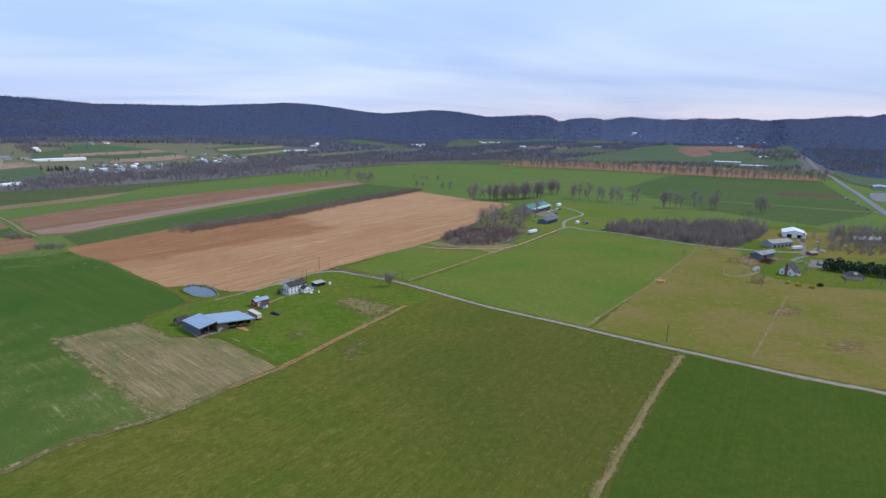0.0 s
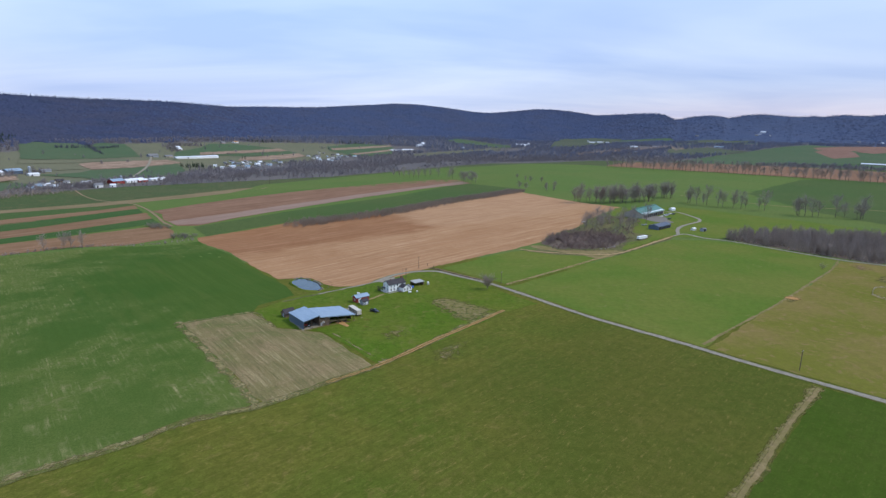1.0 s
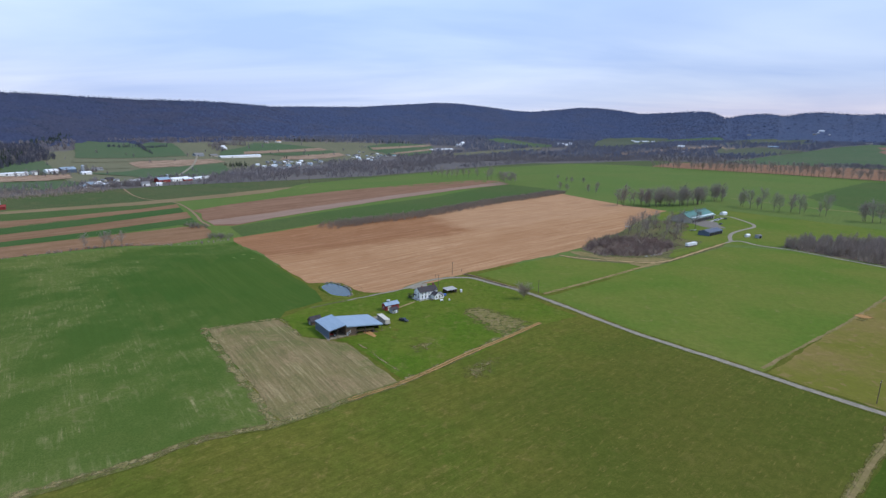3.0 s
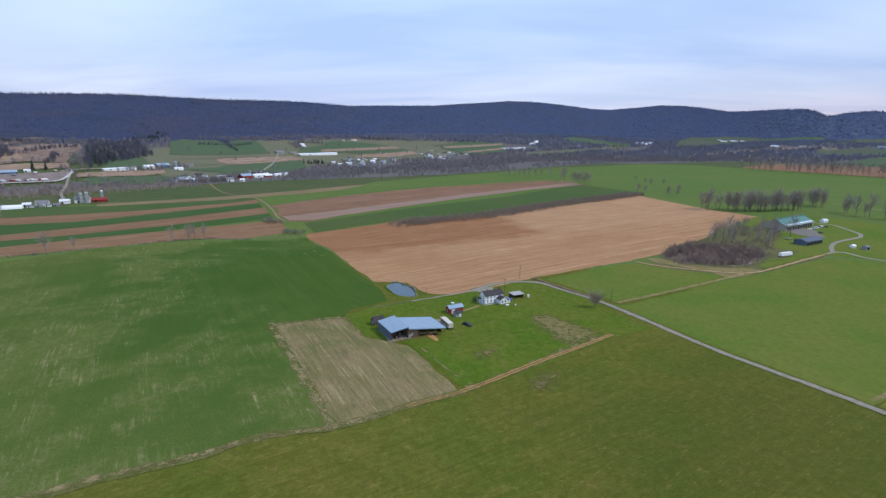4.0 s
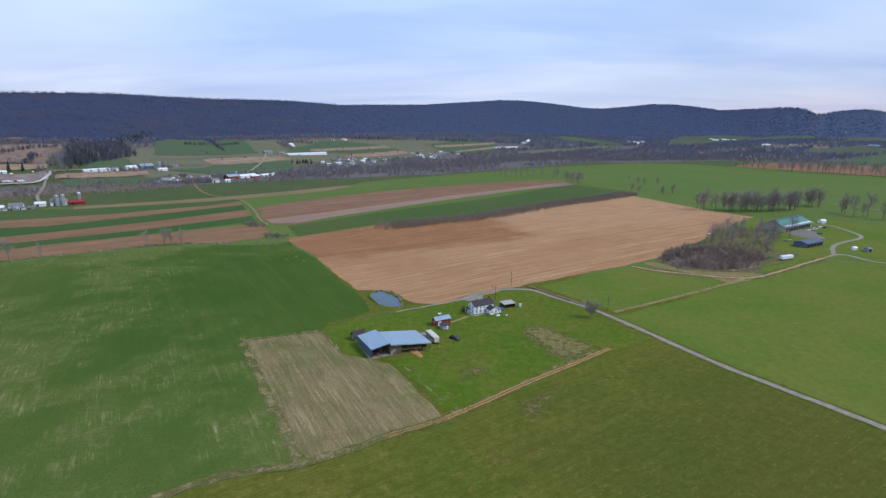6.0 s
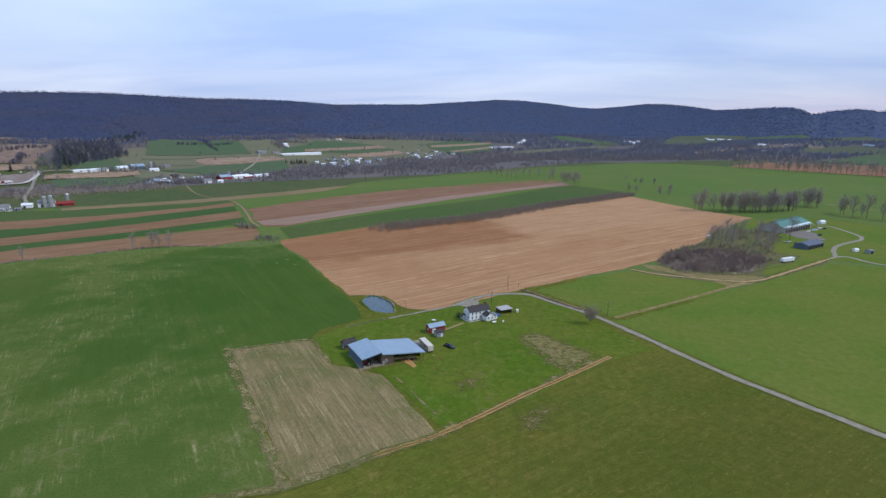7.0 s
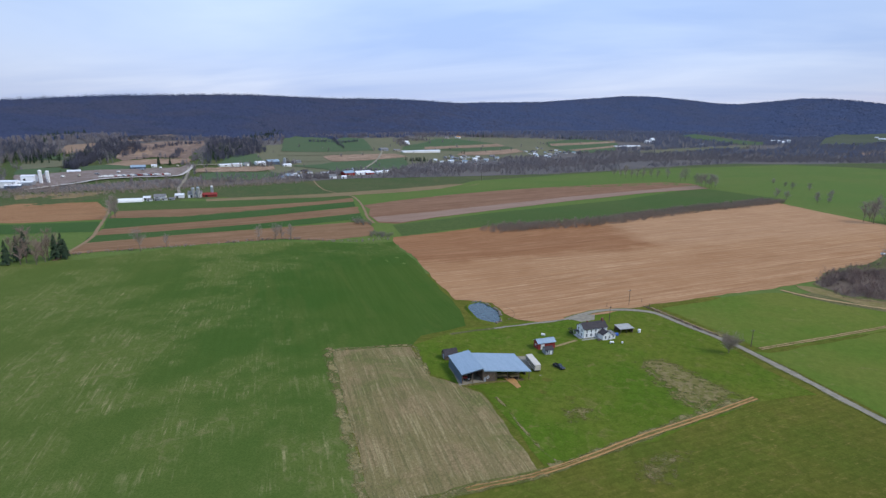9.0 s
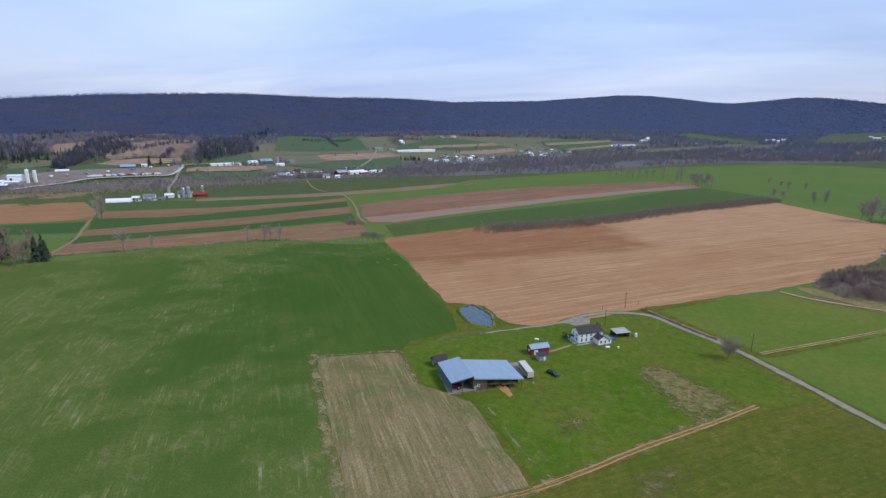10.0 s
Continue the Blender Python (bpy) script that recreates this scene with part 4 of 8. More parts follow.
for points, width, label in (
    ([(-116, 192), (-110, 184), (-100, 174), (-86, 158), (-72, 144), (-58, 128)], 5.0, "pale dry tufts along the stubble edge"),
    ([(-114, 190), (-104, 199), (-92, 209), (-84, 201), (-75, 191)], 3.2, "pale dry tufts along the stubble edge"),
    ([(-140, 62), (-110, 88), (-88, 106), (-76, 117), (-57, 130), (-40, 147), (-27, 160)], 3.6, "pale dry tufts along the farm track"),
    ([(-27, 162), (-14, 178), (2, 201), (18, 222)], 4.5, "pale dry tufts along the farm track")):
    ribbon("dry_margin", points, width, M["tufts"], label, "verge", lift=0.115, jitter=0.35)
ribbon("lane_bank", [(-16, 298), (-11, 293), (-1, 284.5), (5, 279.5), (13, 273.5)], 1.7, M["path_dry"], "bare brown bank above the gravel lane", "bank", lift=0.2, jitter=0.3, shift=-3.0)
ribbon("worn_line", [(-50, 188), (-46, 184), (-38, 175), (-31, 168), (-26, 165), (-24, 166), (-19, 172), (-13, 178)], 1.5, M["tufts"], "faint dry line worn along the yard edge", "path", lift=0.1, jitter=0.4)
PATH = [(122.4, 155.4), (103.7, 136.5), (87.8, 119.8), (68.8, 99.5), (53.1, 82.2), (0, 22)]
ribbon("field_path", PATH, 2.3, M["dry_corner"], "ragged tan grass path between two fields", "path", lift=0.14, jitter=0.3)
ribbon("field_path", PATH, 1.0, M["dry_plot"], "dry worn line along the grass path", "path", lift=0.17, jitter=0.6, shift=0.7)
ribbon("path_verge", PATH, 4.4, M["worn"], "dry tufts along the grass path", "path", lift=0.1, jitter=0.3)
ribbon("pasture_path", [(226, 220), (212, 207), (197, 194), (182, 180), (168, 167), (148, 149)], 1.3, M["dry_corner"], "thin pale path worn across the pasture", "path", lift=0.14, jitter=0.5)
drape("bare_ring", [(169, 256), (172, 251), (176, 252), (180, 255), (177, 260), (172, 260)], M["bare"], "round bare orange-tan spot in the pasture", "ground", lift=0.15, step=3, jitter=0.8, fine=1.2, fade=3)
for outline in ([(262, 310), (247, 285), (253, 277), (275, 282), (296, 294), (310, 314), (290, 310), (276, 320)],
                [(212, 246), (224, 240), (240, 242), (246, 252), (236, 255), (222, 250)],
                [(228, 266), (240, 274), (250, 276), (242, 262), (234, 258)],
                [(186, 196), (200, 186), (214, 192), (222, 206), (206, 208)],
                [(176, 150), (196, 146), (214, 158), (196, 164)],
                [(250, 318), (262, 316), (272, 332), (258, 338)]):
    drape("trodden_ground", outline, M["trodden"], "reddish trodden earth worn into the pasture", "ground", lift=0.13, step=5, jitter=1.5, fine=2, fade=7)
ribbon("farm_lane", [(174, 419), (184, 428), (192, 429), (199, 415), (216, 403), (240, 372), (262, 346), (284, 332), (300, 322), (330, 318), (352, 330)], 3.6, M["gravel"], "grey farm lane along the wood edge", "lane", lift=0.16)
ribbon("dirt_track", [(176, 420), (150, 392), (130, 370), (108, 349), (84, 347), (58, 351), (44, 358)], 2.3, M["tan_track"], "bare tan dirt track past the brushy hollow", "track", lift=0.24, jitter=0.4)
ribbon("track_verge", [(103, 345), (79, 320), (53, 294), (27, 268.5)], 2.8, M["worn"], "dry grass along the hay field track", "track", lift=0.12, jitter=0.25)
ribbon("track_verge", [(176, 420), (150, 392), (130, 370), (108, 349), (84, 347), (58, 351), (44, 358)], 6.5, M["tufts"], "dry grass along the dirt track", "track", lift=0.2, jitter=0.3)
for side in (-0.75, 0.75):
    ribbon("wheel_rut", [(103, 345), (79, 320), (53, 294), (27, 268.5)], 0.55, M["tan_track"], "pale tan wheel rut between hay fields", "track", lift=0.16, jitter=0.35, shift=side)
ribbon("barn_drive", [(183, 427), (190, 447), (199, 464), (212, 479), (229, 496), (236, 509), (237, 522), (236, 540), (233, 556), (222, 562)], 3.6, M["gravel"], "gravel drive curling up to the green-roofed barn", "drive", lift=0.2)
ribbon("west_track", [(-344, 226), (-353, 236), (-389, 275), (-428, 305), (-467, 334), (-510, 365), (-553, 395), (-606, 429)], 3.0, M["farm_track"], "tan farm track climbing between strips", "track", lift=0.3, jitter=0.15)
ribbon("creek_track", [(-560, 735), (-532, 705), (-495, 668), (-457, 635), (-412, 606), (-380, 585), (-342, 543), (-310, 503), (-281, 465), (-262, 440), (-245, 424)], 2.7, M["farm_track"], "tan farm track down to the creek", "track", lift=0.3, jitter=0.15)
ribbon("valley_road", [(520, 405), (601, 498), (758, 680), (900, 848), (1048, 1022), (1250, 1280), (1453, 1539), (1560, 1760), (1650, 2050)], 10.0, M["asphalt"], "straight grey paved valley road", "road", lift=0.5, jitter=0.02)
ribbon("valley_track", [(298, 714), (379, 623), (464, 604), (520, 560), (596, 500)], 4.0, M["path_dry"], "thin tan track across the valley hay field", "track", lift=0.4)
ribbon("quarry_road", [(-560, 478), (-585, 505), (-620, 533), (-660, 577), (-690, 608), (-713, 633), (-706, 690)], 4.5, M["gravel"], "pale road up to the works across the creek", "road", lift=2.15)

# far fields beyond the creek
BASE = [(-845, 918), (-863, 1120), (-805, 1309), (-696, 1567), (-515, 1819), (-369, 1942), (-326, 1715), (-409, 1447), (-528, 1187), (-575, 1014), (-540, 848), (-574, 779), (-633, 726), (-707, 752)]
FAR_FIELDS = []


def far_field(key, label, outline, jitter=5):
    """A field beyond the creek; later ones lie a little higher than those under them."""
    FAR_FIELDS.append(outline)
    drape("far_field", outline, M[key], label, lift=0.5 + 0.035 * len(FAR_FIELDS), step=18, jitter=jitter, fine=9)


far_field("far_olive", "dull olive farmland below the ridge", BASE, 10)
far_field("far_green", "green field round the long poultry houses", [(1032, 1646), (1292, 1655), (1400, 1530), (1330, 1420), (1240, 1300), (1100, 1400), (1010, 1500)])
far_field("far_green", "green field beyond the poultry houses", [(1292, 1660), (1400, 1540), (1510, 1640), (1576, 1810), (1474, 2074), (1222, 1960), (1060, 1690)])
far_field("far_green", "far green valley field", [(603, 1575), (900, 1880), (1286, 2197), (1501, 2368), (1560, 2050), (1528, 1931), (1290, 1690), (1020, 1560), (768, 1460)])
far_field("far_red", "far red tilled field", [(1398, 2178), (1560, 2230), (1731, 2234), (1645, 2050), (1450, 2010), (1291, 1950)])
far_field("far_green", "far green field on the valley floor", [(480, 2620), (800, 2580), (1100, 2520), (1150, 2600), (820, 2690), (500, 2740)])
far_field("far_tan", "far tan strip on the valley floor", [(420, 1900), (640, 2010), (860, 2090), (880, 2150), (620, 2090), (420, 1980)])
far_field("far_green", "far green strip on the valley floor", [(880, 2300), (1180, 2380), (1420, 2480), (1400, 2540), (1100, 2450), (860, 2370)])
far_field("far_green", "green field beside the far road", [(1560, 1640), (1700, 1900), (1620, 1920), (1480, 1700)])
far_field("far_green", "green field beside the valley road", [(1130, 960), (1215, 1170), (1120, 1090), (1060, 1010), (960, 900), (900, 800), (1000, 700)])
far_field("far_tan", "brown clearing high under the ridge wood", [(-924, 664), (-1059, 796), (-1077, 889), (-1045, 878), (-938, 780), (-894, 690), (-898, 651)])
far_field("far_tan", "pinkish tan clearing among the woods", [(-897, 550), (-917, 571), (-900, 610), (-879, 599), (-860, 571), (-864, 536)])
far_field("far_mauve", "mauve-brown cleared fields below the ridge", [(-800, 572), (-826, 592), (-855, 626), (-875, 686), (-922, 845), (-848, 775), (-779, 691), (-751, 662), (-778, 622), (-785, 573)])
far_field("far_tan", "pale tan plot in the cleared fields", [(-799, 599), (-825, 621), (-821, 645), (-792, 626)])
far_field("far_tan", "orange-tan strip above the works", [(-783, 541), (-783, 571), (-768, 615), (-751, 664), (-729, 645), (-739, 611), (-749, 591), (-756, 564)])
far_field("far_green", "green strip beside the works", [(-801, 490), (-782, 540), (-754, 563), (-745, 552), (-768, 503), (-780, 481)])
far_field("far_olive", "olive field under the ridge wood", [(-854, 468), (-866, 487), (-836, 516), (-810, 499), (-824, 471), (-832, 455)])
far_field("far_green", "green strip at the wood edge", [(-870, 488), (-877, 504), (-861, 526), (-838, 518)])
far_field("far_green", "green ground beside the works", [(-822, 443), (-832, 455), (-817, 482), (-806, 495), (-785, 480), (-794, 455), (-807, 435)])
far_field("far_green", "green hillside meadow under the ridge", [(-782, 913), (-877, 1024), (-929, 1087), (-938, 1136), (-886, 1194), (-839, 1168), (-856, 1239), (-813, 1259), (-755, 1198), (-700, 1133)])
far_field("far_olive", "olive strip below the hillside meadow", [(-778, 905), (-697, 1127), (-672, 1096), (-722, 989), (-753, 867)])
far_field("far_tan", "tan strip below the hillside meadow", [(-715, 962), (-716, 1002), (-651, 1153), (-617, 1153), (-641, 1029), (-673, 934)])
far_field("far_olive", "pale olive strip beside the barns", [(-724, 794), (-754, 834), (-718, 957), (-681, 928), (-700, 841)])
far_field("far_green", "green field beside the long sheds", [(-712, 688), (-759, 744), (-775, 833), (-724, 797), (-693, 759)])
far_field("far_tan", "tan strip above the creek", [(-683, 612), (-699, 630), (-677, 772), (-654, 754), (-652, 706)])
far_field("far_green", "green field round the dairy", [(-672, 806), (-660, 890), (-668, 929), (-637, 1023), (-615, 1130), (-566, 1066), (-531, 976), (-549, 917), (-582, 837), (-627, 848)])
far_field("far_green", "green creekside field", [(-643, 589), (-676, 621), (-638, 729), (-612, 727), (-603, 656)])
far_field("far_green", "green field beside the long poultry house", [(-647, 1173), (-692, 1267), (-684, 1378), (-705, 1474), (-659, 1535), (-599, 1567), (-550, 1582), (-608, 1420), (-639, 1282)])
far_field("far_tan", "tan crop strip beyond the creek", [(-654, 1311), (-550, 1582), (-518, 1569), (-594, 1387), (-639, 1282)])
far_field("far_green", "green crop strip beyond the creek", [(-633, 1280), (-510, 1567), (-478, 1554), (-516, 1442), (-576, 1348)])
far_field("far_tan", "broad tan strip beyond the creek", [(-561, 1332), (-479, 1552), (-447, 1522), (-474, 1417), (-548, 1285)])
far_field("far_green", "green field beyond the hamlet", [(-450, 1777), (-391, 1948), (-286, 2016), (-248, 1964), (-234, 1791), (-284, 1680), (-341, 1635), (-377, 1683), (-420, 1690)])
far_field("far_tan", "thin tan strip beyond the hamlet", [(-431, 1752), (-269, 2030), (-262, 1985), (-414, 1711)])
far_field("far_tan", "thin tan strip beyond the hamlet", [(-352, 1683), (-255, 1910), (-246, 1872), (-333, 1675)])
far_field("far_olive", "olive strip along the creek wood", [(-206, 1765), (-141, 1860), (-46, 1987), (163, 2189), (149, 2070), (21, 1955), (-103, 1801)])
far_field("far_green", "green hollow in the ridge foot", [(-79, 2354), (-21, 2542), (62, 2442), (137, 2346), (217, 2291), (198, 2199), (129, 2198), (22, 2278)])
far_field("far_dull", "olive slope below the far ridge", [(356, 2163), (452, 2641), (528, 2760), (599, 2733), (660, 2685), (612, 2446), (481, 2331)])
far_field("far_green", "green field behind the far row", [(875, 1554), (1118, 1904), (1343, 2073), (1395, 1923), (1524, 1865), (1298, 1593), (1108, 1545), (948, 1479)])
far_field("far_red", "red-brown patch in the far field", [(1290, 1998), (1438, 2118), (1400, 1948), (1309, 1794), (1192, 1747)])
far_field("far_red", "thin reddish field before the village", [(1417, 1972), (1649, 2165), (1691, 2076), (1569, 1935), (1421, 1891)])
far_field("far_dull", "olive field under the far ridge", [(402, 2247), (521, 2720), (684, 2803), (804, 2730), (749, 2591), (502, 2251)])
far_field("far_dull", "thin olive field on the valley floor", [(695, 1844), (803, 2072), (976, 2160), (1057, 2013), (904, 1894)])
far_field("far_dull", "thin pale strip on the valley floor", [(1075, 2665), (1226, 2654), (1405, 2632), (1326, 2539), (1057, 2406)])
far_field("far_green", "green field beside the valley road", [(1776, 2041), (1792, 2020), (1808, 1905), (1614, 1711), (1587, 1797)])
drape("works_yard", [(-748, 406), (-811, 439), (-788, 465), (-777, 494), (-745, 544), (-714, 610), (-721, 639), (-704, 628), (-680, 583), (-688, 561), (-724, 498), (-731, 466), (-733, 434)], M["yard_floor"], "pale paved yard of the works across the creek", "yard", lift=2.1, step=20, jitter=3, fine=8)
ribbon("works_road", [(-740, 412), (-733, 440), (-726, 470), (-722, 500), (-704, 535), (-688, 562), (-680, 584), (-700, 620), (-716, 636)], 4.5, M["pale_gravel"], "pale road along the works yard", "road", lift=2.2, jitter=0.15)
drape("shop_lot", [(700, 600), (735, 640), (800, 700), (880, 700), (800, 600), (740, 560)], M["asphalt"], "paved lot beside the valley road", "yard", lift=0.45, step=16)
ribbon("hill_road", [(-540, 800), (-570, 880), (-600, 960), (-640, 1060), (-700, 1180)], 5.0, M["gravel"], "thin pale road up to the hillside farms", "road", lift=2.1, step=12)
# worn and bare patches near the farm
for cx, cy, rx, ry, key, label in (
    (172, 253, 5, 2, "worn", "bare earth spot in the pasture"), (252, 296, 9, 4, "worn", "bare trodden ground by the sheds"),
    (378, 345, 42, 38, "pasture", "worn tan paddock behind the white barn"), (234, 252, 12, 4, "worn", "bare trodden ground by the pen"), (276, 294, 10, 5, "worn", "bare dry earth beside the shed")):
    ring = [(cx + (rx * math.cos(a) - ry * math.sin(a)) * (0.75 + 0.5 * abs(math.sin(2.3 * a + cx))), cy + (rx * math.cos(a) + ry * math.sin(a)) * (0.75 + 0.5 * abs(math.sin(1.7 * a + cy)))) for a in np.linspace(0, 2 * math.pi, 14)[:-1]]
    drape("bare_patch", ring, M[key], label, "ground", lift=0.13, step=2, jitter=1.2, fine=1.0, fade=min(rx, ry) * 1.2)

for outline, label in (
    ([(-18, 236), (-8, 247), (4, 240), (12, 234), (23, 227), (17, 214), (4, 205), (-4, 212), (-11, 223)], "worn tan garden plot in the yard grass"),
    ([(-33, 188), (-29, 197), (-20, 199), (-17, 190), (-27, 181)], "small dry patch in the yard grass"),
    ([(-10, 174), (-3, 184), (5, 190), (5, 178), (2, 165), (-8, 162)], "dry patch in the meadow grass")):
    drape("bare_patch", outline, M["dry_plot"], label, "ground", lift=0.13, step=2, jitter=1.5, fine=1.0, fade=9)


# ---- pond ----
def build_pond():
    cx, cy, turn = -81.8, 260.0, radians(-52)
    pond = thing("pond", "small blue farm pond with a stony rim", "pond", at(cx, cy))
    n = 40
    rim = []
    for i in range(n):
        a = 2 * math.pi * i / n
        w = 1 + 0.08 * math.sin(2 * a + 1) + 0.05 * math.sin(5 * a)
        u, v = 14.2 * math.cos(a) * w, 7.4 * math.sin(a) * w
        rim.append((u * math.cos(turn) - v * math.sin(turn), u * math.sin(turn) + v * math.cos(turn)))
    base = float(ground_z(cx * PLAN, cy * PLAN))
    level = max(float(ground_z(cx * PLAN + x, cy * PLAN + y)) for x, y in rim) + 0.12 - base
    part("water", Shape().add([(x, y, level) for x, y in rim], [tuple(range(n))]), M["pool"], pond, "still blue-grey water")
    bank = Shape()
    rows = []
    for k, z in ((0.98, level - 0.3), (1.04, level + 0.22), (1.10, level + 0.2), (1.24, None)):
        rows.append([(x * k, y * k, (float(ground_z(cx * PLAN + x * k, cy * PLAN + y * k)) - base - 0.05) if z is None else z) for x, y in rim])
    bank.add([p for row in rows for p in row], [(j * n + i, j * n + (i + 1) % n, (j + 1) * n + (i + 1) % n, (j + 1) * n + i) for j in range(3) for i in range(n)])
    part("bank", bank, M["yard"], pond, "rough grassy bank")
    for i in range(34):
        a = i / 34 * 2 * math.pi
        x, y = rim[int(a / (2 * math.pi) * n)]
        if x + y < -1:
            continue
        r = random.uniform(0.4, 1.05)
        s = Shape()
        m = 7
        pts = [(r * k * math.cos(2 * math.pi * j / m) * random.uniform(0.8, 1.2), r * k * math.sin(2 * math.pi * j / m) * random.uniform(0.8, 1.2), z * r) for k, z in ((0.9, -0.4), (1.0, 0.2), (0.55, 0.62)) for j in range(m)]
        s.add([(px + x * 1.07, py + y * 1.07, pz + level + 0.2) for px, py, pz in pts], [tuple(range(2 * m, 3 * m))] + [(q * m + j, q * m + (j + 1) % m, (q + 1) * m + (j + 1) % m, (q + 1) * m + j) for q in range(2) for j in range(m)])
        part("stone", s, M["stone"], pond)
    return pond


build_pond()


# ---- trees and brush ----
rng = np.random.default_rng(7)


def limb(shape, a, way, length, r0, r1, sides=3, bends=2, wander=0.18):
    """A tapering, slightly crooked branch; gives its joints."""
    p, w, joints = Vector(a), Vector(way).normalized(), []
    for i in range(bends):
        q = p + w * (length / bends)
        ra, rb = r0 + (r1 - r0) * i / bends, r0 + (r1 - r0) * (i + 1) / bends
        shape.tube(p, q, ra, rb, sides, False)
        joints.append((p.copy(), q.copy(), w.copy()))
        p = q
        w = (w + Vector((rng.normal(0, wander), rng.normal(0, wander), rng.normal(0.06, 0.1)))).normalized()
    return joints


def sprout(w, spread, lift):
    """A way that leaves w by about spread, drawn up by lift."""
    s = Vector((rng.normal(), rng.normal(), rng.normal())).cross(w).normalized()
    return (w * math.cos(spread) + s * math.sin(spread) + Vector((0, 0, lift))).normalized()


def bare_tree(height, spread, limbs, boughs, twigs, thick=1.0, twig_r=0.03, stems=1, start=0.28):
    """Trunk and leafless crown of a tree, as two shapes."""
    trunk, crown = Shape(), Shape()
    for s in range(stems):
        lean = (rng.normal(0, 0.03 + 0.14 * (stems > 1)), rng.normal(0, 0.03 + 0.14 * (stems > 1)), 1)
        joints = limb(trunk, (rng.normal(0, 0.3) * (stems > 1), rng.normal(0, 0.3) * (stems > 1), -0.3), lean, height * 0.84, 0.015 * height * thick, 0.004 * height * thick, 6, 5, 0.05)
        for i in range(limbs):
            t = start + (0.97 - start) * (i + rng.random()) / limbs
            a, b, w = joints[min(4, int(t * 5))]
            p = a.lerp(b, t * 5 - int(t * 5) if t < 1 else 1)
            length = height * spread * (0.55 + 0.5 * rng.random()) * (1.15 - 0.75 * abs(t - 0.45) - 0.25 * t)
            for la, lb, lw in limb(crown, p, sprout(w, 0.85, 0.25), length, 0.0062 * height * thick, 0.0025 * height * thick, 3, 2):
                for j in range(boughs):
                    q = la.lerp(lb, rng.random())
                    for ba, bb, bw in limb(crown, q, sprout(lw, 0.7, 0.3), length * (0.35 + 0.3 * rng.random()), 0.0026 * height * thick, twig_r, 3, 1):
                        for k in range(twigs):
                            limb(crown, ba.lerp(bb, 0.2 + 0.8 * rng.random()), sprout(bw, 0.6, 0.25), length * (0.18 + 0.2 * rng.random()), twig_r * 1.2, twig_r * 0.6, 3, 1)
    return trunk, crown


def evergreen(height, width, sprays):
    """Trunk and drooping needle sprays of a conifer."""
    trunk, crown = Shape(), Shape()
    trunk.tube((0, 0, -0.3), (0, 0, height * 0.95), 0.02 * height, 0.004 * height, 6)
    for i in range(sprays):
        t = 0.08 + 0.9 * (i / sprays) ** 0.85
        a = rng.random() * 2 * math.pi
        r = width / 2 * (1 - t) ** 0.8 * (0.75 + 0.4 * rng.random()) + 0.15
        z = t * height
        tip = Vector((r * math.cos(a), r * math.sin(a), z - 0.25 * r))
        side = Vector((-math.sin(a), math.cos(a), 0)) * (0.28 * r + 0.25)
        mid = Vector((0.45 * tip.x, 0.45 * tip.y, z + 0.10 * r))
        root = Vector((0, 0, z + 0.05 * height * (1 - t)))
        up = Vector((0, 0, 0.12 * r + 0.1))
        crown.add([root, mid + side, mid - side, tip, mid + up, mid - up], [(0, 1, 4), (0, 4, 2), (1, 3, 4), (4, 3, 2), (0, 5, 1), (0, 2, 5), (1, 5, 3), (5, 2, 3)])
    return trunk, crown


def tree_kind(name, label, category, shapes, wood, leaf, group):
    trunk, crown = shapes
    return trunk.mesh("trunk", wood), crown.mesh("crown", leaf), name, label, category, group


def plant(kind, x, y, size=1.0, up=0.0):
    tm, cm, name, label, category, group = kind
    ob = thing(name, label, category, at(x, y, rng.random() * 360, up) @ Matrix.Scale(size, 4), group)
    part("trunk", tm, None, ob)
    part("crown", cm, None, ob)
    return ob


TALL = [tree_kind("bare_tree", "tall leafless tree with grey-brown twigs in a field row", "tree", bare_tree(25, 0.40, 20, 5, 4, 0.8, 0.024, 1, 0.20), M["bark"], M["twig"], "bare trees of the valley rows") for _ in range(4)]
WIDE = [tree_kind("bare_tree", "round leafless tree with a short trunk in open grass", "tree", bare_tree(10.5, 0.46, 16, 5, 5, 1.3, 0.02, 1, 0.2), M["bark"], M["twig"], "bare trees of the valley rows") for _ in range(3)]
PINE = [tree_kind("evergreen_tree", "tall dark green conifer among bare trees", "tree", evergreen(18, 9.5, 120), M["bark"], M["pine"], "conifers") for _ in range(4)]
GRUFF = [tree_kind("bare_tree", "leafless brown tree in a field corner grove", "tree", bare_tree(20, 0.34, 17, 5, 4, 0.9, 0.022, 1, 0.15), M["bark"], M["brush"], "bare trees of the corner grove") for _ in range(3)]

# the round tree by the lane
lane_tree = plant(tree_kind("lane_tree", "round leafless fruit tree standing beside the gravel lane", "tree", bare_tree(9.0, 0.95, 30, 6, 6, 1.4, 0.017, 1, 0.15), M["bark"], M["twig_grove"], ""), 16, 259, 0.8)

# rows in the valley
ROW = [(136, 620), (142, 615), (154, 620), (163, 621), (170, 614), (178, 615), (184, 622), (190, 618), (197, 620), (206, 625), (211, 634), (216, 629), (225, 637), (231, 643), (238, 648), (264, 679), (268, 683), (272, 678), (279, 636), (282, 624), (291, 618), (299, 607), (313, 601), (317, 591), (337, 580), (355, 550), (360, 546), (367, 545), (387, 540), (405, 530), (409, 532), (443, 503), (445, 499)]
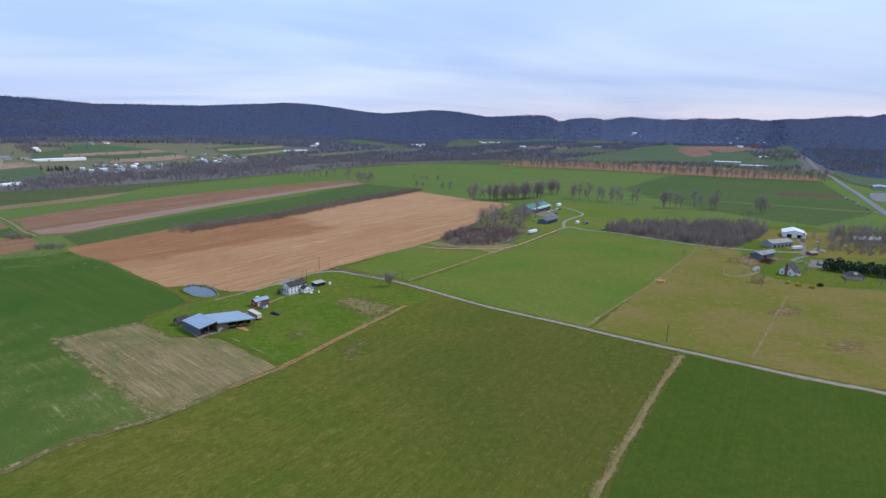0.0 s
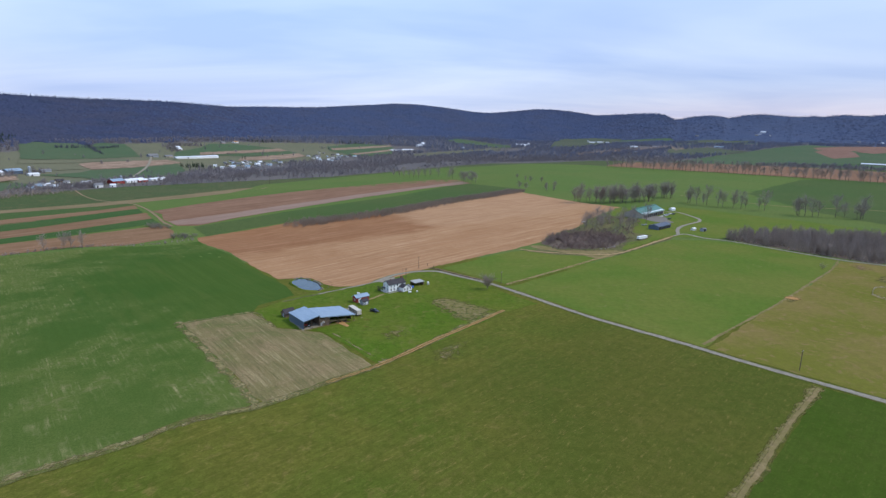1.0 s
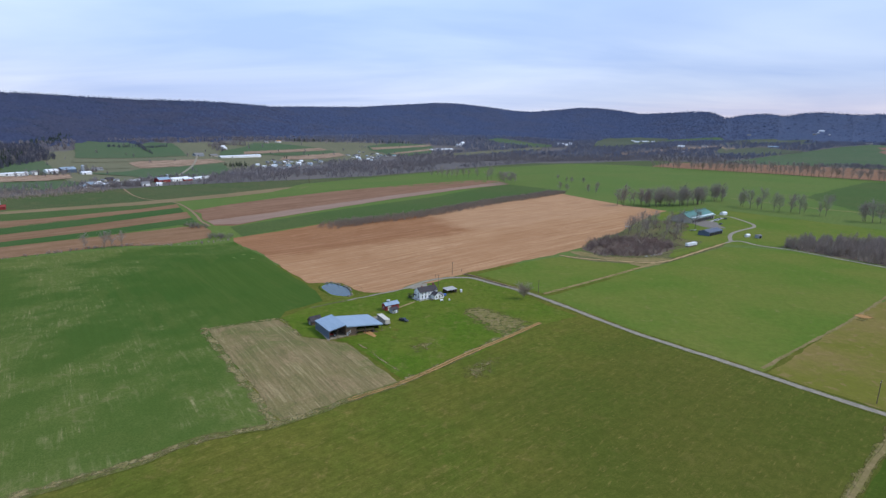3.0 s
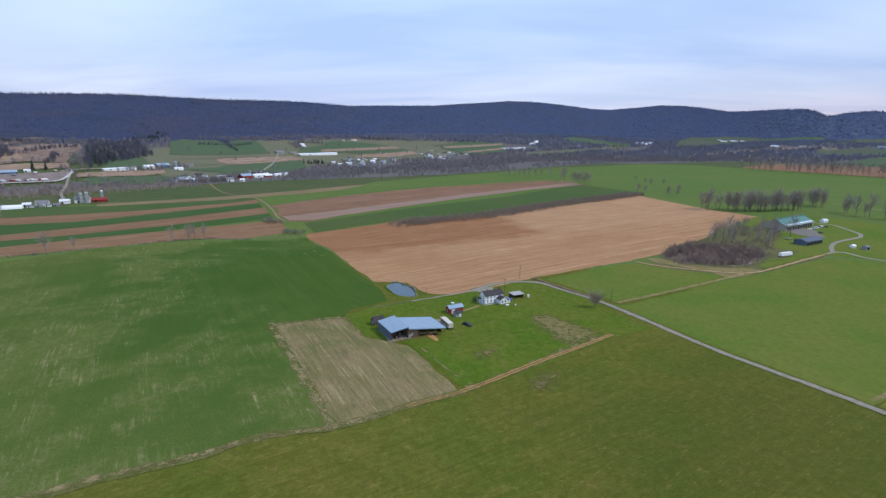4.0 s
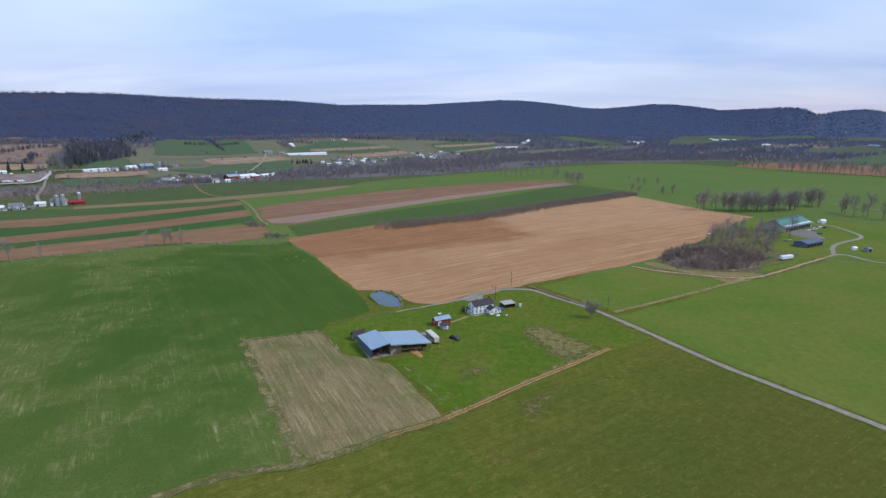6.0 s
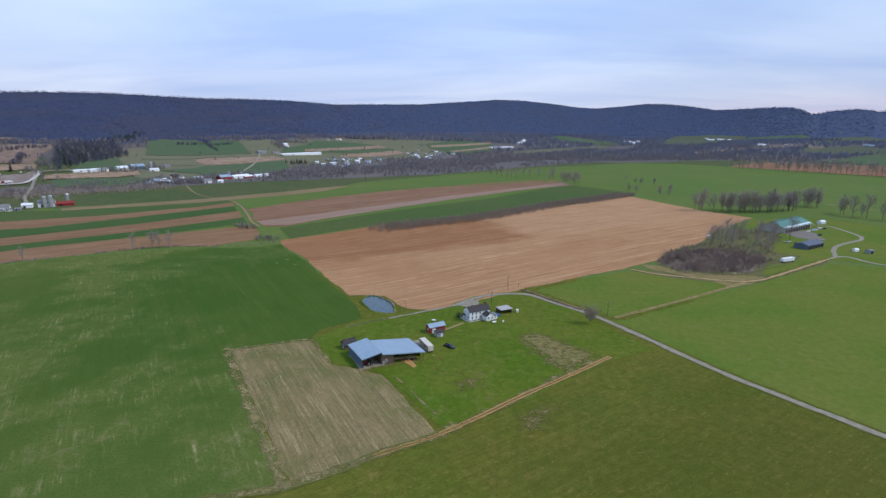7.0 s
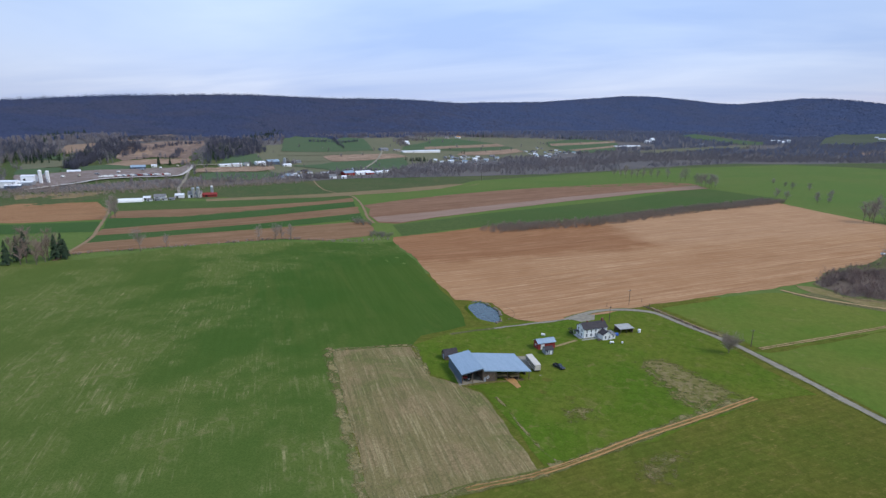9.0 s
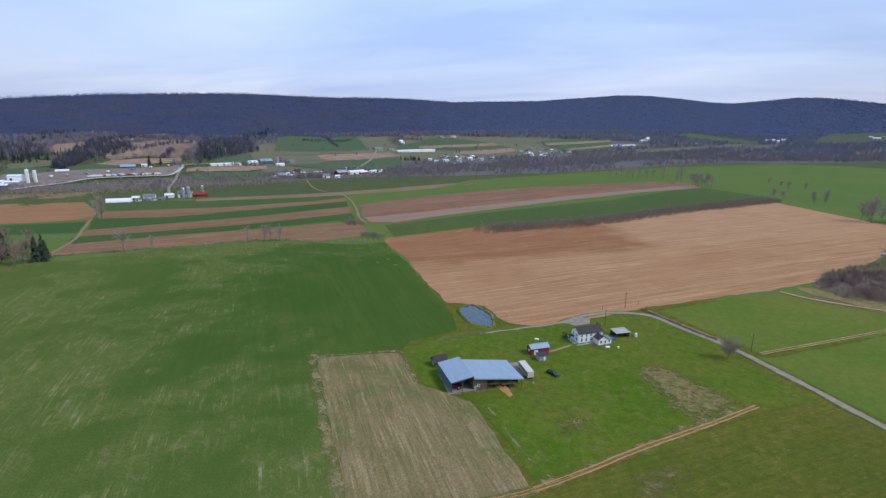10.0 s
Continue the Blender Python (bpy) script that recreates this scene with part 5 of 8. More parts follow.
for i, (x, y) in enumerate(ROW):
    plant(TALL[i % 4], x, y, 0.9 + 0.35 * rng.random())
    for _ in range(3 if 2 < i < 17 else 1):
        plant(TALL[rng.integers(4)], x + rng.normal(0, 5), y + 6 + rng.normal(0, 5), 0.6 + 0.45 * rng.random())
for i, (x, y) in enumerate([(94, 749), (121, 734), (131, 736), (86, 764), (125, 764), (138, 770), (115, 866), (109, 884), (99, 920), (133, 862)]):
    plant(WIDE[i % 3], x, y, 0.9 + 0.45 * rng.random())
for i, (x, y) in enumerate([(17, 831), (8, 834), (2, 846), (24, 828), (12, 842), (-14, 912), (-57, 975), (-77, 958), (-95, 970), (-116, 998), (-66, 985), (-40, 960), (20, 838), (-20, 905), (-86, 962), (-106, 985), (-128, 1010), (5, 838)]):
    plant(TALL[i % 4], x, y, 0.75 + 0.4 * rng.random())
far_row = np.array(spline([(350, 1274), (470, 1210), (582, 1147), (670, 1050), (753, 960), (840, 930), (922, 909)], 7.0))
for i, (x, y) in enumerate(far_row):
    if rng.random() < 0.86:
        plant(TALL[i % 4], x + rng.normal(0, 2), y + rng.normal(0, 4), 0.85 + 0.5 * rng.random())
# field edge above the wheat
for i, (x, y, s) in enumerate([(-323, 266, 0.75), (-320, 283, 0.45), (-283, 330, 0.6), (-276, 339, 0.62), (-273, 342, 0.6), (-268, 346, 0.6), (-475, 346, 0.9), (-483, 355, 1.0), (-478, 352, 0.8)]):
    plant(TALL[i % 4], x, y, s)
# grove at the end of the wheat field
for i, (x, y) in enumerate([(-352, 212), (-350, 220), (-346, 222), (-347, 228), (-372, 228), (-371, 237), (-360, 200), (-385, 215), (-365, 186), (-392, 190), (-378, 170), (-354, 216), (-348, 225), (-356, 226), (-366, 208), (-374, 218), (-358, 235), (-344, 216), (-382, 228), (-362, 192)]):
    plant(GRUFF[i % 3], x, y, 0.8 + 0.4 * rng.random())
for i, (x, y) in enumerate([(-350, 234), (-343, 232), (-362, 216), (-346, 228), (-370, 224), (-358, 208), (-386, 190), (-378, 206)]):
    plant(PINE[i % 4], x, y, 0.85 + 0.35 * rng.random())
for x, y, s in [(-741, 598, 1.0), (-734, 612, 0.85)]:
    plant(PINE[0], x, y, s)


def mass(name, protos, spots, material, label, category, sizes=(0.8, 1.2), up=-0.1, smooth=False):
    """One mesh of many plants that nobody could count."""
    data = [(np.array(p.v), [np.array([f for f in p.f if len(f) == n], int).reshape(-1, n) for n in (3, 4)]) for p in protos]
    vs, tri, quad, n = [], [], [], 0
    spots = np.asarray(spots, float) * PLAN
    zs = ground_z(spots[:, 0], spots[:, 1])
    for (x, y), z in zip(spots, zs):
        v, (t3, t4) = data[rng.integers(len(data))]
        a, s = rng.random() * 2 * math.pi, sizes[0] + (sizes[1] - sizes[0]) * rng.random()
        c, d = math.cos(a) * s, math.sin(a) * s
        vs.append(np.stack([v[:, 0] * c - v[:, 1] * d + x, v[:, 0] * d + v[:, 1] * c + y, v[:, 2] * s * (0.9 + 0.25 * rng.random()) + z + up], -1))
        tri.append(t3 + n)
        quad.append(t4 + n)
        n += len(v)
    vs, tri, quad = np.concatenate(vs), np.concatenate(tri), np.concatenate(quad)
    me = bpy.data.meshes.new(name)
    me.vertices.add(len(vs))
    me.vertices.foreach_set("co", vs.ravel())
    me.loops.add(tri.size + quad.size)
    me.loops.foreach_set("vertex_index", np.concatenate([tri.ravel(), quad.ravel()]))
    me.polygons.add(len(tri) + len(quad))
    me.polygons.foreach_set("loop_start", np.concatenate([np.arange(len(tri)) * 3, tri.size + np.arange(len(quad)) * 4]))
    me.polygons.foreach_set("use_smooth", np.full(len(tri) + len(quad), smooth))
    me.update(calc_edges=True)
    me.materials.append(material)
    return tagged(new(name, me), label, category, kind="stuff")


def both(pair):
    a, b = pair
    return Shape().add(a.v, a.f).add(b.v, b.f)


def fill(poly, count, clump=0.0):
    """Spots strewn over an outline."""
    lo, hi, out = np.min(poly, 0), np.max(poly, 0), []
    while len(out) < count:
        x, y = lo + (hi - lo) * rng.random(2)
        if inside(poly, x, y) and (not clump or noise.noise((x * clump, y * clump, 2.0)) > -0.15):
            out.append((x, y))
    return out


def band(points, width, count):
    line = np.array(spline(points, 1.0))
    k = rng.integers(0, len(line), count)
    return line[k] + rng.normal(0, width / 2.2, (count, 2)).clip(-width / 2, width / 2)


def brush(height, stems, twigs, r=0.03, spread=0.45, bends=2):
    """A many-stemmed leafless bush."""
    s = Shape()
    for _ in range(stems):
        way = (rng.normal(0, spread), rng.normal(0, spread), 1)
        for a, b, w in limb(s, (rng.normal(0, 0.35), rng.normal(0, 0.35), -0.1), way, height * (0.6 + 0.45 * rng.random()), r * 1.6, r, 3, bends):
            for _ in range(twigs):
                limb(s, a.lerp(b, rng.random()), sprout(w, 0.7, 0.2), height * (0.2 + 0.25 * rng.random()), r, r * 0.5, 3, 1)
    return s


def spire(height, width):
    """One leafless crown of a far forest: a ragged tuft."""
    n, turn = 5, rng.random()
    ring = [(width / 2 * k * math.cos(2 * math.pi * (i + turn) / n), width / 2 * k * math.sin(2 * math.pi * (i + turn) / n), height * (0.30 * rng.random() - 0.1)) for i, k in enumerate(0.65 + 0.7 * rng.random(n))]
    tip = (rng.normal(0, 0.10 * width), rng.normal(0, 0.10 * width), height * (0.85 + 0.3 * rng.random()))
    return Shape().add(ring + [tip], [(i, (i + 1) % n, n) for i in range(n)])


def fuzz(height, width, twigs, w=0.4, trunk=0.15, low=0.25):
    """A leafless tree or bush as a trunk and a cloud of fine upswept twigs."""
    s = Shape()
    if trunk:
        s.tube((0, 0, -0.3), (rng.normal(0, 0.2), rng.normal(0, 0.2), height * 0.7), trunk, trunk * 0.4, 3, False)
    for _ in range(twigs):
        a, z = rng.random() * 2 * math.pi, low + (1 - low) * rng.random()
        r = width / 2 * math.sqrt(rng.random() * max(0.06, 1 - ((z - 0.5) / 0.52) ** 2))
        root = Vector((0.3 * r * math.cos(a), 0.3 * r * math.sin(a), max(0.0, z - 0.2 - 0.25 * rng.random()) * height))
        tip = Vector((r * math.cos(a), r * math.sin(a), z * height))
        b = rng.random() * 2 * math.pi
        side = Vector((math.cos(b), math.sin(b), 0)) * (w * (0.3 + 0.5 * rng.random()))
        s.add([tip, root + side, root - side] if rng.random() < 0.6 else [root, tip + 0.7 * side, tip - 0.7 * side], [(0, 1, 2)])
    return s


def open_land(x, y):
    """Whether a place lies in a far field or a built-up spot."""
    return any(inside(f, x, y) for f in FAR_FIELDS) or any(math.hypot(x - a, y - b) < c for a, b, c in CLEAR)


CLEAR = [(-740, 480, 75), (-715, 560, 60), (-690, 740, 75), (-545, 820, 60), (-500, 1220, 95), (-390, 1540, 90), (-640, 1200, 70), (-200, 1960, 70), (300, 2680, 60), (700, 2930, 70), (1700, 2150, 70), (1900, 2600, 90), (1430, 1690, 50), (700, 2140, 50), (-670, 1530, 40), (-705, 1303, 30), (1003, 2159, 30), (1150, 1560, 90), (1130, 1400, 90), (1200, 1480, 70), (1620, 1960, 50), (1500, 1640, 50)]
CLEAR += [(x, y, 34) for x, y in spline([(1048, 1022), (1250, 1280), (1453, 1539), (1560, 1760), (1650, 2050)], 40)]


GREY = [both(bare_tree(18, 0.22, 13, 3, 2, 0.85, 0.02, 1, 0.3)) for _ in range(5)]
SPIRE = [spire(6, 17) for _ in range(24)]
FUZZ = [fuzz(15, 12, 84, 0.50, 0.20, 0.08) for _ in range(10)]
GROVE = [fuzz(9.5, 6, 100, 0.15, 0.09, 0.12) for _ in range(8)]
SCRUB = [fuzz(4.6, 5, 60, 0.13, 0.0, 0.05) for _ in range(8)]
BRUSH = [brush(5.0, 10, 6, 0.022) for _ in range(5)]
LOW = [brush(2.8, 9, 5, 0.02) for _ in range(4)]
FIR = [both(evergreen(14, 6, 46)) for _ in range(3)]

WOOD = [(213, 414), (242, 436), (300, 440), (372, 430), (366, 399), (330, 368), (292, 341), (279, 337), (258, 358), (236, 384)]
drape("wood_floor", WOOD, M["wood_floor"], "brown leaf litter under the bare wood", "ground", lift=0.14, step=9)
mass("bare_wood", GROVE, fill(WOOD, 1000), M["twig_grove"], "dense leafless wood of slim grey-brown trees", "woodland", (0.75, 1.15))
HOLLOW = [(61, 378), (70, 359), (93, 360), (114, 367), (138, 401), (150, 440), (172, 490), (176, 520), (143, 520), (113, 461), (85, 427), (71, 407)]
drape("brush_floor", HOLLOW, M["verge"], "rough brown grass under the brushy hollow", "ground", lift=0.16, step=8, jitter=3, fine=2)
THICK = [(63, 380), (70, 362), (93, 363), (113, 370), (130, 396), (134, 420), (112, 428), (88, 420), (72, 404)]
drape("brush_litter", THICK, M["wood_floor"], "brown leaf litter under dense brush", "ground", lift=0.2, step=8, jitter=4, fine=1.6)
mass("brush", BRUSH, fill(THICK, 380), M["brush"], "tangled brown leafless brush in the hollow", "brush", (0.45, 1.25))
mass("brush", LOW, fill(HOLLOW, 300, 0.06), M["brush"], "thin leafless scrub behind the hollow", "brush", (0.5, 1.3))
mass("brush", GREY, fill([(85, 425), (113, 425), (140, 420), (160, 470), (172, 500), (143, 515), (113, 461)], 22), M["twig"], "slim wispy saplings behind the hollow", "brush", (0.35, 0.65))
for i, (x, y) in enumerate([(112, 449), (116, 444), (125, 465), (126, 452), (135, 467), (141, 448), (158, 498), (157, 463), (174, 480), (142, 429), (108, 440), (120, 436)]):
    plant(TALL[i % 4], x, y, 0.6 + 0.4 * rng.random())
mass("hedgerow", SCRUB, band([(-146, 452), (-139, 458), (-71, 516), (-4, 616), (40, 672), (80, 732)], 19, 3000), M["twig_hedge"], "long dark leafless hedgerow between fields", "hedge", (0.7, 1.15))
mass("hedge_brush", LOW, band([(-353, 236), (-314, 288), (-277, 344), (-247, 359), (-228, 370), (-205, 392)], 3.0, 120), M["twig"], "low brush along the wheat field edge", "brush", (0.5, 1.0))
mass("thicket", BRUSH, np.concatenate([band([(-228, 392), (-214, 396)], 8, 30), band([(-262, 424), (-248, 416)], 9, 40)]), M["blossom"], "pale budding thicket at the field corner", "thicket", (0.6, 0.95))
# brush added in place of the dark shadow under the bank's tan edge
mass("bank_shadow_brush", LOW, band([(-17, 299.5), (-12, 296), (-2, 287.5), (4, 282), (12, 276)], 1.6, 260), M["brush"], "low dark brush standing in for the shadow on the lane bank", "brush", (0.22, 0.42))
mass("pond_reeds", LOW, [(-81.8 + 13.5 * math.cos(a), 260 + 13.5 * math.sin(a)) for a in np.linspace(-0.6, 2.6, 40)][::2], M["brush"], "dry reeds and weeds on the pond bank", "reeds", (0.15, 0.4))
# woods along the creek
mass("creek_brush", SCRUB, band([(-790, 385), (-735, 408), (-682, 472), (-632, 548), (-596, 622), (-566, 690)], 46, 1500), M["twig_grove"], "tangled brown brush along the creek bank", "brush", (0.7, 1.4))
CREEK = [(-790, 380), (-736, 402), (-681, 465), (-629, 540), (-590, 620), (-560, 690), (-520, 790), (-460, 850), (-384, 920), (-262, 1036), (-178, 1150), (-110, 1270), (-29, 1400), (60, 1510), (161, 1620), (300, 1700), (445, 1765), (620, 1800), (700, 2050), (605, 2386), (302, 2207), (40, 2014), (-185, 1668), (-351, 1362), (-465, 1120), (-535, 985), (-560, 890), (-610, 772), (-640, 676), (-668, 576), (-710, 483), (-768, 420)]
drape("creek_floor", CREEK, M["valley_floor"], "brown leaf litter along the wooded creek", "ground", lift=0.35, step=26, jitter=8, fine=9)
mass("creek_wood", FUZZ, fill(CREEK, 4200, 0.012), M["twig_mid"], "leafless woodland along the valley creek", "woodland", (0.3, 0.75))
EAST = [(1209, 1185), (1118, 975), (1400, 800), (2000, 1500), (2829, 2494), (2471, 2801), (1816, 1996), (1480, 1560)]
# this floor and the back wood carry the ridge's painted haze tint
drape("east_wood_floor", EAST, M["ridge_floor_hazed"], "leaf litter under the roadside wood, blued for haze", "ground", lift=0.6, step=40, jitter=10, fine=14)
mass("east_wood", FUZZ, fill([(1215, 1190), (1125, 985), (1300, 880), (1700, 1300), (1900, 1900), (1500, 1560)], 1300), M["twig_mid"], "dense leafless wood beside the valley road", "woodland", (0.5, 1.1))
mass("east_wood_back", SPIRE, fill(EAST, 9000), M["twig_ridge_hazed"], "distant leafless wood beyond the valley road", "woodland", (0.8, 1.4), smooth=True)
roadside = [(x + rng.normal(0, 14), y + rng.normal(0, 14)) for x, y in spline([(360, 318), (380, 335), (400, 345), (430, 365), (460, 350)], 2.2)]
mass("roadside_grove", GROVE, np.concatenate([roadside, fill([(395, 340), (410, 375), (450, 385), (470, 360), (430, 325)], 60)]), M["twig_grove"], "leafless grove behind the roadside farm", "woodland", (1.0, 1.6))
mass("grove_brush", BRUSH, fill([(350, 306), (385, 330), (410, 372), (455, 385), (470, 355), (420, 315), (375, 300)], 120), M["brush"], "tangled brown brush under the roadside grove", "brush", (0.5, 1.1))
mass("farm_trees", FUZZ, band([(1330, 1480), (1400, 1560), (1480, 1700), (1560, 1850)], 90, 130), M["twig_mid"], "bare trees among far farm buildings", "woodland", (0.8, 1.2))


def far_woods(count):
    """Spots for the woods that fill the land between the creek, the fields and the ridge."""
    out = []
    while len(out) < count:
        b, r = -75 + 125 * rng.random(), 700 + 2300 * rng.random() ** 0.75
        x, y = r * math.sin(radians(b)), r * math.cos(radians(b))
        foot = np.interp(b, RIDGE_BEARING, RIDGE_FOOT)
        if r > foot * 1.02 or 0.54 * y - 0.84 * x + 25 * math.sin(x * 0.013) < 880 and r < 1640 or noise.noise((x * 0.0035, y * 0.0035, 4.0)) < -0.5 or open_land(x, y):
            continue
        out.append((x, y))
    return out


belts = np.array(far_woods(14000))
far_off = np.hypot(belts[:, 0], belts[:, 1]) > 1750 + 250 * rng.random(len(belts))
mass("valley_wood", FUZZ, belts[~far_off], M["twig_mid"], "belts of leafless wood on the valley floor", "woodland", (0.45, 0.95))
mass("valley_wood", FUZZ, belts[far_off], M["twig_haze"], "belts of distant leafless wood on the valley floor, tinted for haze", "woodland", (0.6, 1.1))
mass("west_wood", FUZZ, np.concatenate([fill([(-717, 672), (-742, 746), (-790, 880), (-900, 960), (-960, 900), (-820, 760), (-738, 676)], 620), fill([(-800, 545), (-860, 560), (-900, 640), (-830, 640)], 260), fill([(-840, 500), (-1000, 420), (-1000, 560), (-890, 545)], 260), fill([(-780, 500), (-800, 496), (-838, 540), (-812, 560)], 160)]), M["twig_west_hazed"], "leafless wood below the ridge", "woodland", (0.35, 1.05))
mass("far_conifers", FIR, np.concatenate([fill([(-725, 690), (-750, 750), (-830, 860), (-870, 860), (-800, 740)], 170), fill([(-830, 505), (-850, 540), (-880, 520), (-900, 450), (-860, 470)], 60), fill([(-800, 500), (-830, 560), (-850, 560), (-815, 500)], 40), fill([(-590, 1090), (-555, 1130), (-560, 1150), (-600, 1110)], 30), [(-551, 1320), (-546, 1326), (-543, 1318), (-548, 1330), (-553, 1326)], fill([(-880, 930), (-960, 1080), (-1000, 1080), (-930, 930)], 60), fill([(-960, 560), (-1120, 640), (-1160, 760), (-1010, 640)], 70), fill([(-900, 980), (-930, 1000), (-1020, 1150), (-990, 1160)], 50), fill([(-640, 1640), (-560, 1780), (-600, 1800), (-690, 1650)], 60), fill([(-420, 1900), (-300, 2050), (-330, 2080), (-460, 1920)], 60)]), M["pine"], "dark conifers among the bare valley woods", "woodland", (0.55, 1.0))
mass("scrub_belt", FUZZ, np.concatenate([band([(-800, 560), (-820, 640), (-850, 720), (-870, 790)], 10, 90), band([(-905, 640), (-930, 720), (-950, 800)], 22, 260), band([(-760, 640), (-800, 690)], 10, 40), band([(-850, 1080), (-800, 1150), (-790, 1200)], 8, 60), band([(-839, 1168), (-790, 1120), (-745, 1080)], 7, 40)]), M["twig_west_hazed"], "scrub belts between the cleared fields", "woodland", (0.35, 0.7))
mass("field_trees", FUZZ, np.concatenate([band([(-690, 690), (-680, 760), (-690, 850)], 14, 50), band([(-590, 700), (-560, 760), (-575, 830), (-560, 900)], 22, 160), band([(-690, 1260), (-740, 1340), (-700, 1420)], 24, 120), fill(BASE, 60)]), M["twig_mid"], "bare trees between the far strips and farms", "woodland", (0.35, 0.9))


def ridge_spots(count):
    """Spots over the wooded slopes, and the bearing of each."""
    b = -78 + 132 * rng.random(count * 3)
    foot, crest = np.interp(b, RIDGE_BEARING, RIDGE_FOOT), np.interp(b, RIDGE_BEARING, RIDGE_CREST)
    edge = foot * (0.99 + 0.035 * np.sin(b * 0.9) + 0.02 * np.sin(b * 2.7 + 1))
    r = edge + (crest * 1.02 - edge) * rng.random(count * 3)
    keep = rng.random(count * 3) < r / 4700
    r, b = r[keep][:count], b[keep][:count]
    spots = np.stack([r * np.sin(np.radians(b)), r * np.cos(np.radians(b))], -1)
    shut = np.array([open_land(x, y) if k < 3000 else False for k, (x, y) in zip(r, spots)])
    return spots[~shut], b[~shut]


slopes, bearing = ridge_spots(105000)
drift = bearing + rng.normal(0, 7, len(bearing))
# bluer from near to far ridge: haze painted into each wood's colour
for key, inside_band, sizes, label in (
    ("twig_near_hazed", drift < -20, (0.85, 1.3), "continuous leafless forest on the near ridge, tinted violet for haze"),
    ("twig_ridge_hazed", (drift >= -20) & (drift < 12) | (drift > 46), (1.0, 1.5), "continuous leafless forest on the long ridge, tinted violet-grey for haze"),
    ("twig_far_hazed", (drift >= 12) & (drift <= 46), (0.34, 0.5), "continuous leafless forest on the far ridges, tinted blue-grey for haze")):
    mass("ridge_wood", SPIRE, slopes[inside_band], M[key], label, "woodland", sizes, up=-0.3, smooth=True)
skyline = np.radians(-78 + 132 * rng.random(7000))
crest_r = np.interp(np.degrees(skyline), RIDGE_BEARING, RIDGE_CREST) * (1 + 0.012 * rng.normal(size=skyline.size))
mass("crest_trees", [fuzz(15, 8, 26, 0.35, 0.2, 0.3) for _ in range(6)], np.stack([crest_r * np.sin(skyline), crest_r * np.cos(skyline)], -1), M["twig_far_hazed"], "thin line of bare trees along the ridge top", "woodland", (0.6, 1.1))


# ---- buildings ----
def window(parent, x, y, z, w, h, face, depth=0.06):
    """A sash window on a wall; face is 'x-', 'x+', 'y-' or 'y+', the way it looks."""
    fr, pane = Shape(), Shape()
    s = -1 if face[1] == "-" else 1

    def put(shape, u0, z0, u1, z1, d):
        if face[0] == "y":
            shape.box(x + u0, min(y, y + s * d), z0, x + u1, max(y, y + s * d), z1)
        else:
            shape.box(min(x, x + s * d), y + u0, z0, max(x, x + s * d), y + u1, z1)

    t = 0.09
    for u0, z0, u1, z1 in ((-w / 2 - t, z, -w / 2, z + h), (w / 2, z, w / 2 + t, z + h), (-w / 2 - t, z + h, w / 2 + t, z + h + t), (-w / 2 - t, z - t, w / 2 + t, z), (-w / 2, z + h / 2 - 0.03, w / 2, z + h / 2 + 0.03)):
        put(fr, u0, z0, u1, z1, depth + 0.04)
    put(pane, -w / 2, z, w / 2, z + h, depth)
    win = part("window", pane, M["glass"], parent, "dark glass pane")
    part("window_frame", fr, M["white"], win, "white window frame")
    return win


def door(parent, x, y, z, w, h, face, material, label, name="door"):
    s, d = (-1 if face[1] == "-" else 1), 0.07
    leaf = Shape()
    if face[0] == "y":
        leaf.box(x - w / 2, min(y, y + s * d), z, x + w / 2, max(y, y + s * d), z + h)
    else:
        leaf.box(min(x, x + s * d), y - w / 2, z, max(x, x + s * d), y + w / 2, z + h)
    return part(name, leaf, material, parent, label)


def gable_roof(length, width, eave, rise, over=0.4, thick=0.18, x0=0.0, y0=0.0):
    """Two pitched slabs meeting at a ridge along x."""
    s = Shape()
    w, k = width / 2, rise / (width / 2)
    for sign in (-1, 1):
        prof = [(0, eave + rise), (sign * (w + over), eave - over * k), (sign * (w + over), eave - over * k + thick), (0, eave + rise + thick)]
        prof = [(y0 + w + y, z) for y, z in prof]
        s.extrude(prof if sign > 0 else prof[::-1], x0 - over, x0 + length + over)
    return s


def gable_walls(length, width, eave, rise, x0=0.0, y0=0.0, base=-0.6):
    s = Shape()
    s.extrude([(y0, base), (y0, eave), (y0 + width / 2, eave + rise), (y0 + width, eave), (y0 + width, base)], x0, x0 + length)
    return s


def shed(name, label, category, m, length, width, eave, rise, wall, roof, group="", over=0.35, base=-0.6):
    """A plain gabled building with walls and a roof; its floor corner at the pose, ridge along x."""
    ob = thing(name, label, category, m, group)
    part("wall", gable_walls(length, width, eave, rise, base=base), wall, ob)
    r = part("roof", gable_roof(length, width, eave, rise, over), roof, ob)
    ridge = Shape()
    ridge.box(-over, width / 2 - 0.15, eave + rise + 0.1, length + over, width / 2 + 0.15, eave + rise + 0.24)
    part("ridge_cap", ridge, roof, r)
    return ob


